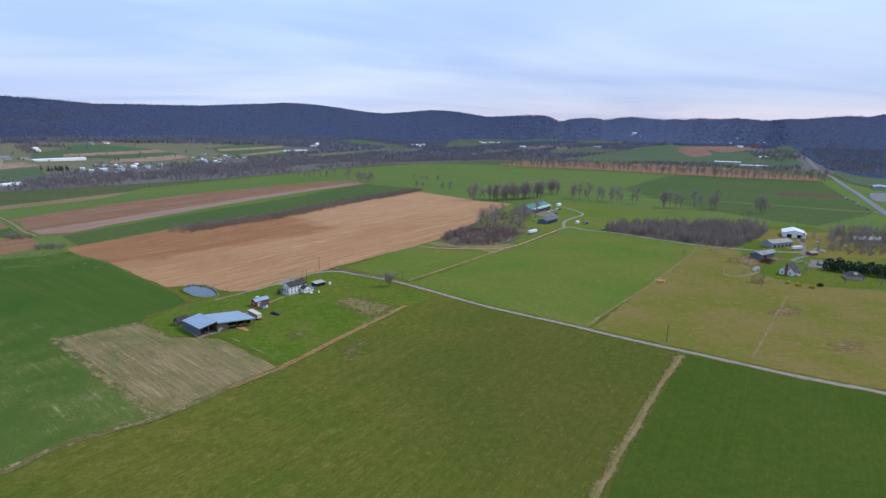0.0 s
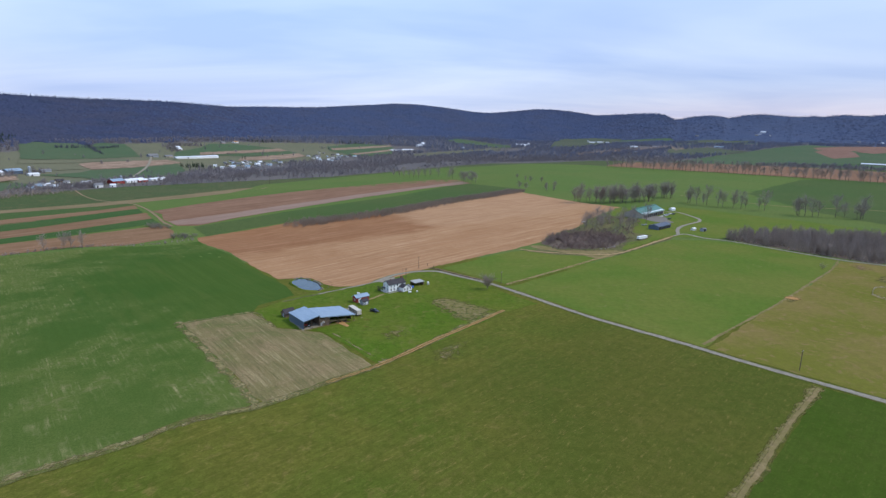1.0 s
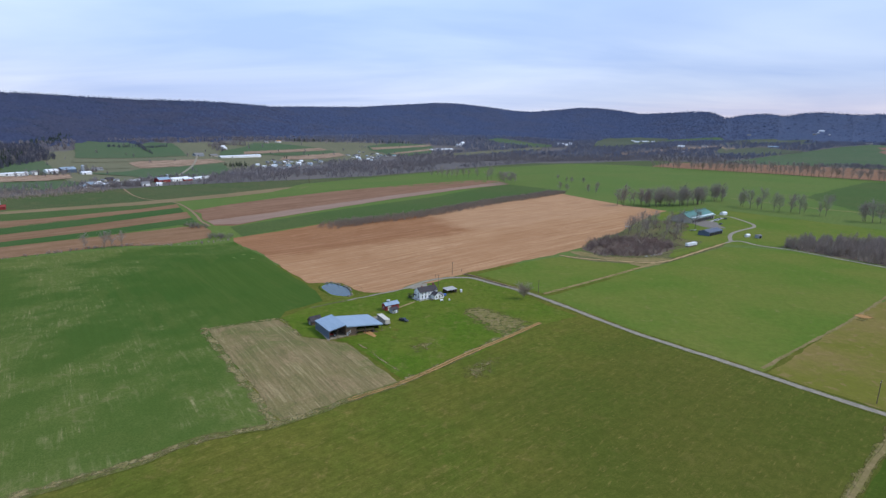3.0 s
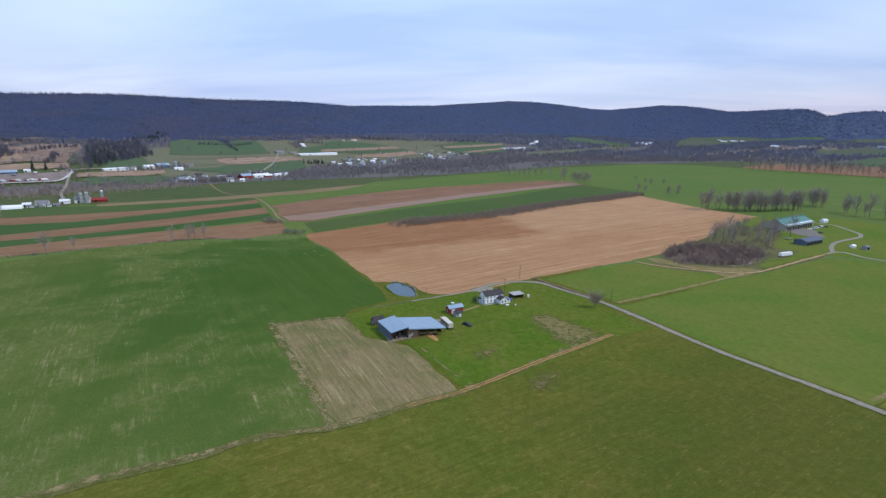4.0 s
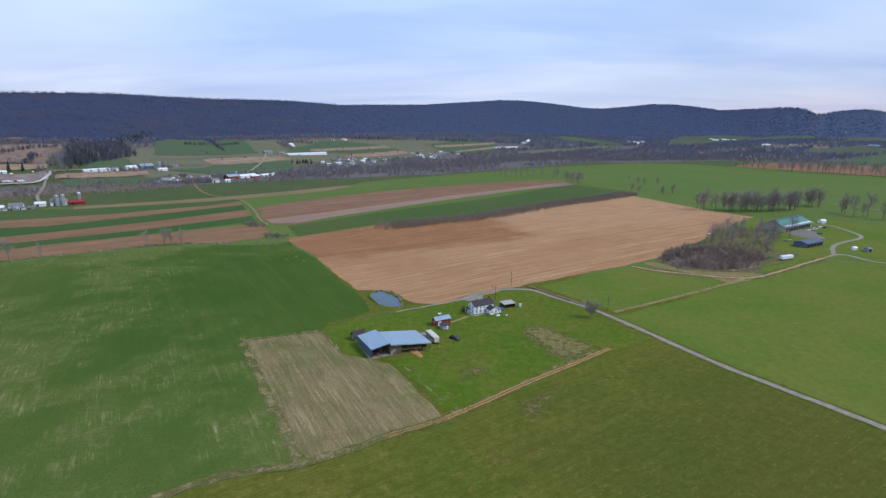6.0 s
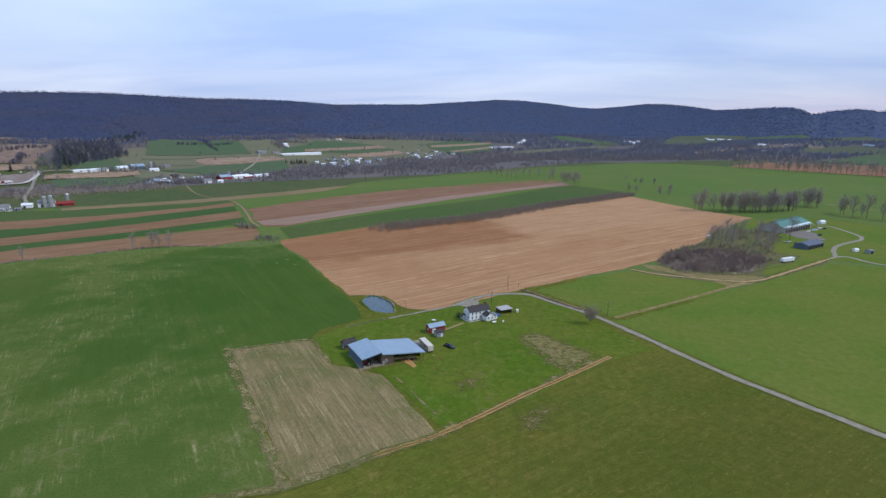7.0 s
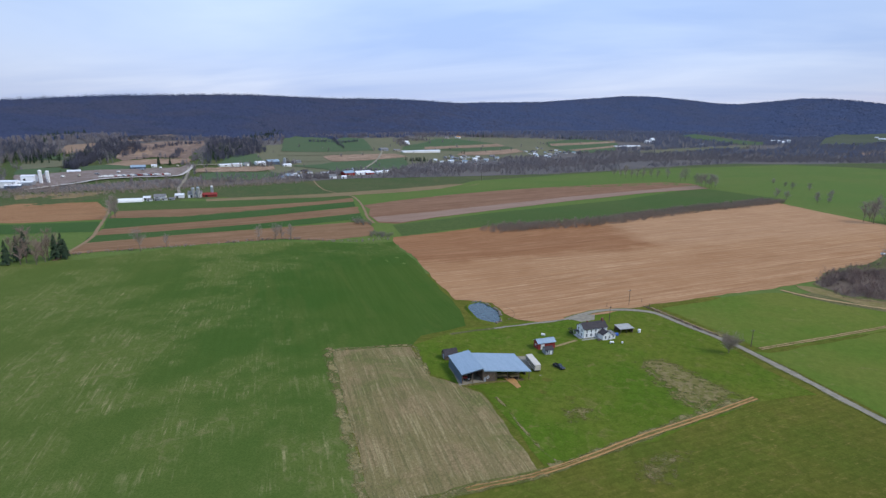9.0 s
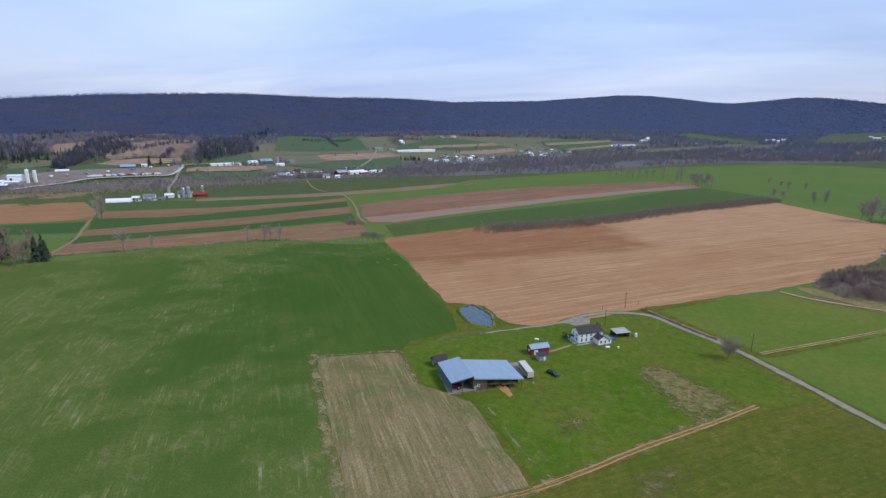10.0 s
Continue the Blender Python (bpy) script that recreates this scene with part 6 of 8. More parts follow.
def build_machine_barn():
    """Wide low barn: short slope on one side of the ridge, long one on the other, open front bays."""
    W, D, RX, Z0, ZR, ZB, Z1 = 28.2, 16.2, 8.6, 4.1, 5.5, 4.7, 1.9
    barn = thing("machine_barn", "low barn with a pale blue metal roof and open front bays", "barn", at(-62.7, 189.9, 42))
    k0, k1 = (ZR - Z0) / RX, (ZB - Z1) / (W - RX)

    def slab(xa, za, xb, zb, ya, yb, t=0.16):
        return Shape().add([(xa, ya, za), (xb, ya, zb), (xb, yb, zb), (xa, yb, za), (xa, ya, za + t), (xb, ya, zb + t), (xb, yb, zb + t), (xa, yb, za + t)],
                           [(3, 2, 1, 0), (4, 5, 6, 7), (0, 1, 5, 4), (1, 2, 6, 5), (2, 3, 7, 6), (3, 0, 4, 7)])

    r0 = part("roof", slab(-0.2, Z0 - 0.2 * k0, RX, ZR, -0.6, D + 0.3), M["roof_blue"], barn, "pale blue ribbed metal roof")
    r1 = part("roof", slab(RX + 0.12, ZB - 0.12, W + 0.3, Z1 - 0.3 * k1 - 0.12, -0.7, D - 0.4), M["roof_blue"], barn, "pale blue ribbed metal roof")
    for i in range(9):
        x = -0.1 + i * 1.0
        z = Z0 + x * k0 + 0.16
        part("roof_seam", slab(x, z, x + 0.09, z + 0.09 * k0, -0.6, D + 0.3, 0.025), M["roof_blue"], r0)
    for i in range(19):
        x = RX + 0.5 + i * 1.0
        z = ZB - (x - RX) * k1 + 0.04
        part("roof_seam", slab(x, z, x + 0.09, z - 0.09 * k1, -0.7, D - 0.4, 0.025), M["roof_blue"], r1)
    part("side_wall", Shape().box(0, 0.02, -0.5, 0.15, D, Z0 - 0.02), M["wall_blue"], barn, "slate blue sheet wall")
    back = Shape()
    back.add([(0.15, D - 0.75, -0.5), (RX, D - 0.75, -1.4), (W, D - 0.75, -2.6), (W, D - 0.75, Z1 - 0.15), (RX, D - 0.75, ZB - 0.15), (0.15, D - 0.75, Z0 - 0.05),
              (0.15, D - 0.6, -0.5), (RX, D - 0.6, -1.4), (W, D - 0.6, -2.6), (W, D - 0.6, Z1 - 0.15), (RX, D - 0.6, ZB - 0.15), (0.15, D - 0.6, Z0 - 0.05)],
             [(0, 1, 4, 5), (1, 2, 3, 4), (11, 10, 7, 6), (10, 9, 8, 7), (0, 5, 11, 6), (5, 4, 10, 11), (4, 3, 9, 10), (3, 2, 8, 9), (2, 1, 7, 8), (1, 0, 6, 7)])
    part("back_wall", back, M["wall_blue"], barn, "slate blue sheet wall")
    part("end_wall", Shape().box(W - 0.15, 3.5, -2.8, W, D - 0.75, Z1 - 0.15), M["brown_wood"], barn, "weathered board wall")
    part("partition", Shape().box(RX - 0.1, 0.0, -1.2, RX + 0.1, D - 0.76, ZR - 0.2), M["brown_wood"], barn)
    part("fascia", slab(-0.2, Z0 - 0.2 * k0 - 0.32, RX, ZR - 0.32, -0.6, -0.46, 0.3), M["wall_blue"], barn)
    part("fascia", slab(RX + 0.12, ZB - 0.42, W + 0.3, Z1 - 0.3 * k1 - 0.42, -0.7, -0.58, 0.28), M["roof_blue"], barn)
    # boarded bay with window and door
    boards = part("board_wall", Shape().box(RX + 0.1, 0.06, -1.4, RX + 5.2, 0.16, 3.7), M["brown_wood"], barn, "weathered brown board front")
    for i in range(17):
        part("board", Shape().box(RX + 0.12 + i * 0.30, 0.0, -1.4, RX + 0.12 + i * 0.30 + 0.26, 0.055, 3.66 + 0.04 * (i % 3)), M["brown_wood"], boards)
    window(boards, RX + 2.0, 0.0, 0.9, 0.8, 0.9, "y-")
    door(boards, RX + 0.8, 0.0, -0.5, 0.9, 2.0, "y-", M["grey_wood"], "grey plank door")
    for x, h in ((0.3, 3.9), (4.4, 4.5), (14.2, 3.65), (18.8, 3.0), (23.4, 2.35), (27.9, 1.7)):
        part("post", Shape().box(x - 0.12, -0.1, -2.9, x + 0.12, 0.14, h, 0.03), M["brown_wood"], barn)
    part("floor_slab", Shape().box(-0.3, -0.4, -0.9, RX + 0.5, D - 0.8, 0.06), M["gravel"], barn, "grey gravel floor apron")
    part("earth_floor", slab(RX + 0.5, -1.2, W, -2.7, -0.2, D - 0.8, 0.75), M["barn_floor"], barn, "earth floor darkened for the shade in the barn")
    return barn


machine_barn = build_machine_barn()
drape("barn_apron", [(-52.5, 201.6), (-50, 204), (-47.6, 202), (-45.4, 199), (-46.4, 197), (-49.5, 199.2)], M["dirt"], "bare earth spilling from the barn bay", "ground", lift=0.2, step=2.5, jitter=0.7, fine=0.8)
drape("barn_gravel", [(-62.6, 188.8), (-61.6, 188.2), (-57, 193.2), (-52, 198.4), (-46, 204), (-45, 206), (-52, 200)], M["worn"], "worn strip along the barn front", "ground", lift=0.15, step=2.5, jitter=0.5, fine=0.8)
drape("barn_gravel", [(-63.2, 188.9), (-62, 188.2), (-60, 190), (-70, 201), (-71.6, 200)], M["gravel"], "gravel strip along the barn wall", "ground", lift=0.12, step=2.5, jitter=0.5, fine=0.8)


def barn_clutter():
    for dx, dy, kind in ((3.0, 2.5, "tractor"), (17.5, 3.0, "wagon"), (22.5, 2.2, "wagon")):
        m = at(-62.7, 189.9, 42) @ pose(dx, dy, 0.1 - max(0.0, dx - 9) * 0.078 - 0.5 * (dx > 9), 0, 0, 70 if kind == "tractor" else 85)
        if kind == "tractor":
            t = thing("tractor", "small red farm tractor parked in the open bay", "tractor", m)
            part("hood", Shape().box(-0.4, -0.2, 0.7, 0.4, 1.6, 1.4, 0.1), M["red"], t)
            part("cab", Shape().box(-0.5, -1.1, 0.8, 0.5, -0.2, 2.2, 0.1), M["black"], t)
            for x, y, r in ((-0.75, -0.9, 0.75), (0.75, -0.9, 0.75), (-0.6, 1.2, 0.42), (0.6, 1.2, 0.42)):
                w = part("wheel", Shape().tube((x - 0.16, y, r), (x + 0.16, y, r), r, r, 14), M["rubber"], t)
                part("rim", Shape().tube((x - 0.18, y, r), (x + 0.18, y, r), r * 0.5, r * 0.5, 10), M["steel"], w)
        else:
            t = thing("hay_wagon", "flat hay wagon stacked with bales in the barn", "wagon", m, "wagons in the barn")
            part("bed", Shape().box(-1.1, -2.2, 0.7, 1.1, 2.2, 0.85), M["brown_wood"], t)
            for x, y in ((-0.9, -1.5), (0.9, -1.5), (-0.9, 1.5), (0.9, 1.5)):
                part("wheel", Shape().tube((x - 0.1, y, 0.35), (x + 0.1, y, 0.35), 0.35, 0.35, 12), M["rubber"], t)
            for i in range(6):
                part("bale", Shape().box(-0.95 + 0.65 * (i % 3), -1.9 + 2.0 * (i // 3), 0.85, -0.38 + 0.65 * (i % 3), -0.1 + 2.0 * (i // 3), 1.3, 0.05), M["hay"], t)


barn_clutter()
dark_shed = shed("dark_shed", "small dark brown weathered shed behind the barn", "shed", at(-74.6, 203.4, 47), 5.4, 4.4, 2.0, 1.8, M["brown_wood"], M["roof_dark"])
door(dark_shed, 0, 2.2, 0, 1.2, 1.9, "x-", M["grey_wood"], "grey plank door")


def build_farmhouse():
    L, W, E, R = 12.4, 6.2, 4.7, 2.1
    house = thing("farmhouse", "white two-storey farmhouse with dark shingle roof and a rear ell", "house", at(-35.3, 248.2, 43))
    part("wall", gable_walls(L, W, E, R), M["white"], house, "white siding walls")
    roof = part("roof", gable_roof(L, W, E, R, 0.35), M["roof_dark"], house, "dark brown shingle roof")
    part("chimney", Shape().box(11.0, W / 2 - 0.45, E + R - 0.6, 11.9, W / 2 + 0.45, E + R + 1.1, 0.05).box(10.92, W / 2 - 0.53, E + R + 1.1, 11.98, W / 2 + 0.53, E + R + 1.25), M["brick"], roof, "red brick chimney")
    part("chimney", Shape().box(3.0, W / 2 - 0.3, E + R - 0.4, 3.6, W / 2 + 0.3, E + R + 0.7, 0.05), M["brick"], roof, "red brick chimney")
    part("foundation", Shape().box(-0.06, -0.06, -0.6, L + 0.06, W + 0.06, 0.35), M["concrete"], house)
    # ell towards the yard
    ex, ew, el, ee, er = 7.6, 4.6, 4.2, 2.7, 1.5
    ell = Shape()
    prof = [(ex, -0.6), (ex, ee), (ex + ew / 2, ee + er), (ex + ew, ee), (ex + ew, -0.6)]
    n = len(prof)
    ell.add([(x, -el, z) for x, z in prof] + [(x, 0.5, z) for x, z in prof], [tuple(range(n - 1, -1, -1)), tuple(range(n, 2 * n))] + [(i, (i + 1) % n, (i + 1) % n + n, i + n) for i in range(n)])
    wing = part("ell", ell, M["white"], house, "white one-storey ell")
    er_s = Shape()
    for sgn in (-1, 1):
        c, k, o, t = ex + ew / 2, er / (ew / 2), 0.3, 0.16
        a, b = (c, ee + er), (c + sgn * (ew / 2 + o), ee - o * k)
        er_s.add([(a[0], -el - 0.3, a[1]), (b[0], -el - 0.3, b[1]), (b[0], 1.6, b[1]), (a[0], 1.6, a[1]), (a[0], -el - 0.3, a[1] + t), (b[0], -el - 0.3, b[1] + t), (b[0], 1.6, b[1] + t), (a[0], 1.6, a[1] + t)],
                 [(0, 1, 2, 3), (7, 6, 5, 4), (0, 4, 5, 1), (1, 5, 6, 2), (2, 6, 7, 3), (3, 7, 4, 0)])
    part("ell_roof", er_s, M["roof_dark"], wing, "dark shingle roof")
    part("lean_to", Shape().extrude([(-3.8, -0.6), (-3.8, 2.1), (-0.2, 2.6), (-0.2, -0.6)], ex + ew, ex + ew + 2.4), M["white"], house, "white lean-to")
    part("lean_to_roof", Shape().extrude([(-4.05, 2.06), (-4.05, 2.2), (0.0, 2.76), (0.0, 2.62)], ex + ew - 0.02, ex + ew + 2.65), M["roof_grey"], house)
    for x in (1.5, 3.9, 6.3):
        window(house, x, 0, 3.0, 0.75, 1.2, "y-")
        window(house, x, 0, 0.9, 0.85, 1.45, "y-")
    for y in (1.7, 4.5):
        window(house, 0, y, 3.0, 0.75, 1.2, "x-")
        window(house, 0, y, 0.9, 0.85, 1.45, "x-")
        window(house, L, y, 3.0, 0.75, 1.2, "x+")
    window(wing, ex + 1.2, -el, 0.9, 0.8, 1.2, "y-")
    window(wing, ex + 3.4, -el, 0.9, 0.8, 1.2, "y-")
    door(house, 7.0, 0, 0.3, 0.9, 2.0, "y-", M["grey_wood"], "grey entrance door")
    window(house, ex + ew + 1.2, -3.8, 0.9, 0.7, 0.9, "y-")
    # porch at the gable end
    part("porch_floor", Shape().box(-2.0, 0.4, -0.6, -0.06, W - 0.4, 0.3), M["concrete"], house, "low concrete porch")
    part("porch_roof", Shape().extrude([(3.4, 2.45), (3.4, 2.6), (W - 0.2, 2.6), (W - 0.2, 2.45)], -2.1, -0.01), M["roof_dark"], house)
    for y in (3.6, W - 0.4):
        part("porch_post", Shape().box(-1.95, y - 0.07, 0.3, -1.81, y + 0.07, 2.45), M["white"], house)
    part("step", Shape().box(5.9, -1.6, -0.6, 8.0, -0.06, 0.16), M["concrete"], house)
    part("walkway", Shape().box(-1.5, -1.6, -0.6, 5.9, -0.7, 0.09), M["concrete"], house, "pale concrete walk")
    return house


farmhouse = build_farmhouse()


def shrub(x, y, r, h, material, label):
    """A low rounded bush of fine twigs and small leaf clumps."""
    ob = thing("shrub", label, "shrub", at(x, y), "shrubs by the farmhouse")
    part("stems", fuzz(h, 2 * r, 90, 0.07, 0.0, 0.05), M["twig_hedge"], ob)
    leaves = Shape()
    for _ in range(110):
        a, u = rng.random() * 2 * math.pi, rng.random()
        d = r * math.sqrt(rng.random()) * math.sqrt(1 - 0.7 * u)
        c = Vector((d * math.cos(a), d * math.sin(a), h * (0.12 + 0.85 * u)))
        p, q = (Vector(tuple(rng.normal(0, 0.16, 3))) for _ in range(2))
        leaves.add([c, c + p, c + p + q, c + q], [(0, 1, 2, 3)])
    part("leaves", leaves, material, ob)
    return ob


for x, y, r, h in ((-41.5, 253.6, 1.7, 2.3), (-40.8, 251.2, 1.3, 1.6), (-39.2, 255.8, 1.5, 2.0)):
    shrub(x, y, r, h, M["pine"], "dark evergreen shrub at the farmhouse gable")
for x, y, r, h in ((-26.4, 252.2, 0.8, 0.9), (-29.5, 249.3, 0.7, 0.8)):
    shrub(x, y, r, h, M["twig_hedge"], "small brown bush beside the farmhouse ell")


def build_carport():
    c = thing("carport", "open dark carport with a pale flat roof beside the farmhouse", "carport", at(-23.0, 260.2, 40))
    part("roof", Shape().extrude([(-0.4, 2.35), (-0.4, 2.5), (5.2, 2.85), (5.2, 2.7)], -0.3, 7.4), M["concrete"], c, "pale weathered roof")
    part("back_wall", Shape().box(0, 4.9, -0.5, 7.0, 5.05, 2.6), M["brown_wood"], c)
    part("end_wall", Shape().box(6.9, 0.1, -0.5, 7.05, 4.89, 2.4), M["brown_wood"], c)
    for x in (0.1, 3.5, 6.8):
        part("post", Shape().box(x - 0.08, -0.08, -0.5, x + 0.08, 0.08, 2.4), M["brown_wood"], c)
    tank = thing("storage_tank", "white upright storage tank beside the carport", "tank", at(-16.2, 265.2))
    part("body", Shape().tube((0, 0, 0), (0, 0, 1.6), 0.7, 0.7, 16), M["white"], tank)
    part("lid", Shape().dome((0, 0, 1.6), 0.7, 0.22, 16), M["white"], tank)
    tarp = thing("covered_pile", "blue tarpaulin over a pile beside the house", "pile", at(-24.6, 258.0, 30))
    part("cover", Shape().extrude([(-1.0, 0), (-0.8, 0.9), (0, 1.3), (0.8, 0.9), (1.0, 0)], -1.3, 1.3), M["blue_tarp"], tarp)


build_carport()


def car(label, m, paint, length=4.6, height=1.5, pickup=False, group="", name="car", category="car"):
    c = thing(name, label, category, m, group)
    L, W, H = length / 2, 0.92, height
    body = Shape()
    body.extrude([(-L, 0.35), (-L, 0.85), (-L + 0.1, 0.95), (L * 0.95, 0.92), (L, 0.75), (L, 0.35)], -W, W)
    part("body", body, paint, c)
    cab = Shape()
    y0, y1 = (-0.25, 1.25) if pickup else (-L * 0.85, L * 0.45)
    cab.add([(-W + 0.06, y0, 0.93), (W - 0.06, y0, 0.93), (W - 0.06, y1, 0.93), (-W + 0.06, y1, 0.93), (-W + 0.2, y0 + 0.15, H), (W - 0.2, y0 + 0.15, H), (W - 0.2, y1 - 0.55, H), (-W + 0.2, y1 - 0.55, H)],
            [(0, 1, 5, 4), (1, 2, 6, 5), (2, 3, 7, 6), (3, 0, 4, 7)])
    part("window", cab, M["glass"], c, "dark car windows")
    part("roof", Shape().box(-W + 0.2, y0 + 0.13, H - 0.02, W - 0.2, y1 - 0.53, H + 0.05, 0.1), paint, c)
    if pickup:
        part("bed", Shape().box(-W + 0.1, -L + 0.1, 0.952, W - 0.1, -0.4, 0.97), M["rubber"], c, "dark open cargo bed")
        for x in (-W, W - 0.08):
            part("bed_side", Shape().box(x, -L, 0.95, x + 0.08, -0.3, 1.2), paint, c)
        part("tailgate", Shape().box(-W, -L, 0.95, W, -L + 0.07, 1.2), paint, c)
    for x in (-W, W):
        for y in (-L * 0.62, L * 0.62):
            w = part("wheel", Shape().tube((x - 0.1, y, 0.35), (x + 0.1, y, 0.35), 0.35, 0.35, 12), M["rubber"], c)
            part("rim", Shape().tube((x - 0.12, y, 0.35), (x + 0.12, y, 0.35), 0.2, 0.2, 8), M["steel"], w)
    for x in (-0.65, 0.65):
        part("headlight", Shape().box(x - 0.17, L - 0.02, 0.62, x + 0.17, L + 0.03, 0.78), M["steel"], c)
    return c


car("black pickup truck parked on the grass by the trailer", at(-38.2, 219.0, -118), M["black"], 5.3, 1.75, True, name="pickup_truck", category="truck")


def build_trailer(m, length, label, roofm, sidem, name="livestock_trailer"):
    t = thing(name, label, "trailer", m)
    h, w = 3.3, 1.3
    part("body", Shape().box(-w, 0, 1.0, w, length, h, 0.06), sidem, t, "solid body behind the side boards")
    part("roof", Shape().box(-w - 0.07, -0.04, h, w + 0.07, length + 0.04, h + 0.12, 0.05), roofm, t, "pale roof")
    for z0, z1 in ((1.0, 1.5), (2.0, 2.32), (2.92, 3.28)):
        for x in (-w - 0.05, w):
            part("side_board", Shape().box(x, 0.05, z0, x + 0.05, length - 0.05, z1), roofm, t)
    for i in range(1, 6):
        for x in (-w - 0.07, w + 0.05):
            part("side_post", Shape().box(x, i * length / 6 - 0.06, 1.0, x + 0.02, i * length / 6 + 0.06, h), roofm, t)
    part("end_panel", Shape().box(-w + 0.03, -0.07, 1.05, w - 0.03, -0.005, h - 0.05), roofm, t, "pale end panel")
    for x in (-w + 0.1, w - 0.35):
        for y in (1.3, 2.5, length - 1.5):
            part("wheel", Shape().tube((x, y, 0.5), (x + 0.25, y, 0.5), 0.5, 0.5, 14), M["rubber"], t)
    part("chassis", Shape().box(-w + 0.3, 0.2, 0.75, w - 0.3, length - 0.2, 0.995), M["black"], t)
    part("coupling", Shape().box(-0.08, length, 0.8, 0.08, length + 1.2, 0.95), M["steel"], t)
    return t


# body in near black: painted shade for the gaps between the slats
build_trailer(at(-44.0, 212.3, 37), 10.2, "long cream livestock trailer with slatted sides beside the barn", M["cream"], M["dark"])
drape("trailer_pad", [(-42, 210.5), (-45.5, 210), (-53.5, 220), (-50, 222.5)], M["gravel"], "grey gravel pad under the trailer", "ground", lift=0.12, step=2.5, jitter=0.5, fine=0.8)

ribbon("garden_path", [(-44, 235), (-40, 241), (-37.5, 245.5)], 1.4, M["path_dry"], "thin trodden path from house to shed", "path", lift=0.16, jitter=0.2)
red_shed = shed("red_shed", "red farm shed with a pale blue-grey metal roof", "shed", at(-48.6, 229.6, 43), 8.4, 4.2, 3.0, 1.1, M["red"], M["roof_blue"])
door(red_shed, 2.2, 0, 0, 1.8, 2.3, "y-", M["white"], "white sliding door")
window(red_shed, 0, 2.1, 1.2, 0.8, 0.8, "x-")
grey_shed = shed("garden_shed", "small grey garden shed in front of the red shed", "shed", at(-44.9, 226.6, 43), 3.6, 3.2, 2.3, 0.8, M["grey_wood"], M["roof_dark"])
window(grey_shed, 0.9, 0, 0.9, 0.6, 0.9, "y-")
door(grey_shed, 2.5, 0, 0, 0.9, 1.9, "y-", M["white"], "white shed door")


def gas_tank(x, y, turn, label):
    g = thing("gas_tank", label, "tank", at(x, y, turn))
    part("tank", Shape().tube((-0.9, 0, 0.75), (0.9, 0, 0.75), 0.5, 0.5, 14), M["white"], g)
    for s in (-0.6, 0.6):
        part("leg", Shape().box(s - 0.08, -0.35, -0.1, s + 0.08, 0.35, 0.35), M["concrete"], g)


gas_tank(-50.5, 244, 10, "white gas tank on the grass behind the red shed")
gas_tank(-24.6, 248.4, 30, "white gas tank on the lawn by the ell")
for x, y, label in ((-21.0, 250.5, "white plastic barrel on the lawn"),):
    b = thing("barrel", label, "barrel", at(x, y))
    part("body", Shape().tube((0, 0, 0), (0, 0, 0.45), 0.40, 0.46, 12).tube((0, 0, 0.45), (0, 0, 0.95), 0.46, 0.40, 12), M["white"], b)


def pole(x, y, height, label="brown wooden utility pole with a crossarm", arm=True, r=0.14, turn=45):
    p = thing("utility_pole", label, "pole", at(x, y, turn), "utility poles along the lane")
    part("shaft", Shape().tube((0, 0, -0.8), (0, 0, height), r * 1.25, r * 0.8, 8), M["brown_wood"], p)
    if arm:
        part("crossarm", Shape().box(-1.1, -0.07, height - 0.75, 1.1, 0.07, height - 0.6), M["brown_wood"], p)
        for s in (-0.95, 0, 0.95):
            part("insulator", Shape().tube((s, 0, height - 0.6), (s, 0, height - 0.38), 0.05, 0.07, 6), M["white"], p)


for x, y, h in ((-24, 299, 9.0), (-29, 272, 8.5), (24, 269, 8.5), (124, 168, 9.5), (225, 237, 9.5), (413, 419, 9.0)):
    pole(x, y, h)
pole(-323, 877, 17.0, "tall dark pole standing in the valley field", False, 0.35)
for x, y in ((-19, 306), (-15, 300), (-33, 292)):
    pole(x, y, 2.2, "short brown gate post beside the lane", False, 0.13)


def fence(points, label, step=4.0, height=1.2, rails=(0.5, 1.05), wood="brown_wood"):
    f = thing("fence", label, "fence", None)
    line = spline([(x * PLAN, y * PLAN) for x, y in points], step)
    for i, (x, y) in enumerate(line):
        z = float(ground_z(x, y))
        part("post", Shape().box(x - 0.07, y - 0.07, z - 0.3, x + 0.07, y + 0.07, z + height), M[wood], f)
        if i:
            a, b = line[i - 1], (x, y)
            za = float(ground_z(*a))
            for r in rails:
                part("rail", Shape().tube((a[0], a[1], za + r), (x, y, z + r), 0.06, 0.06, 4), M[wood], f)
    return f


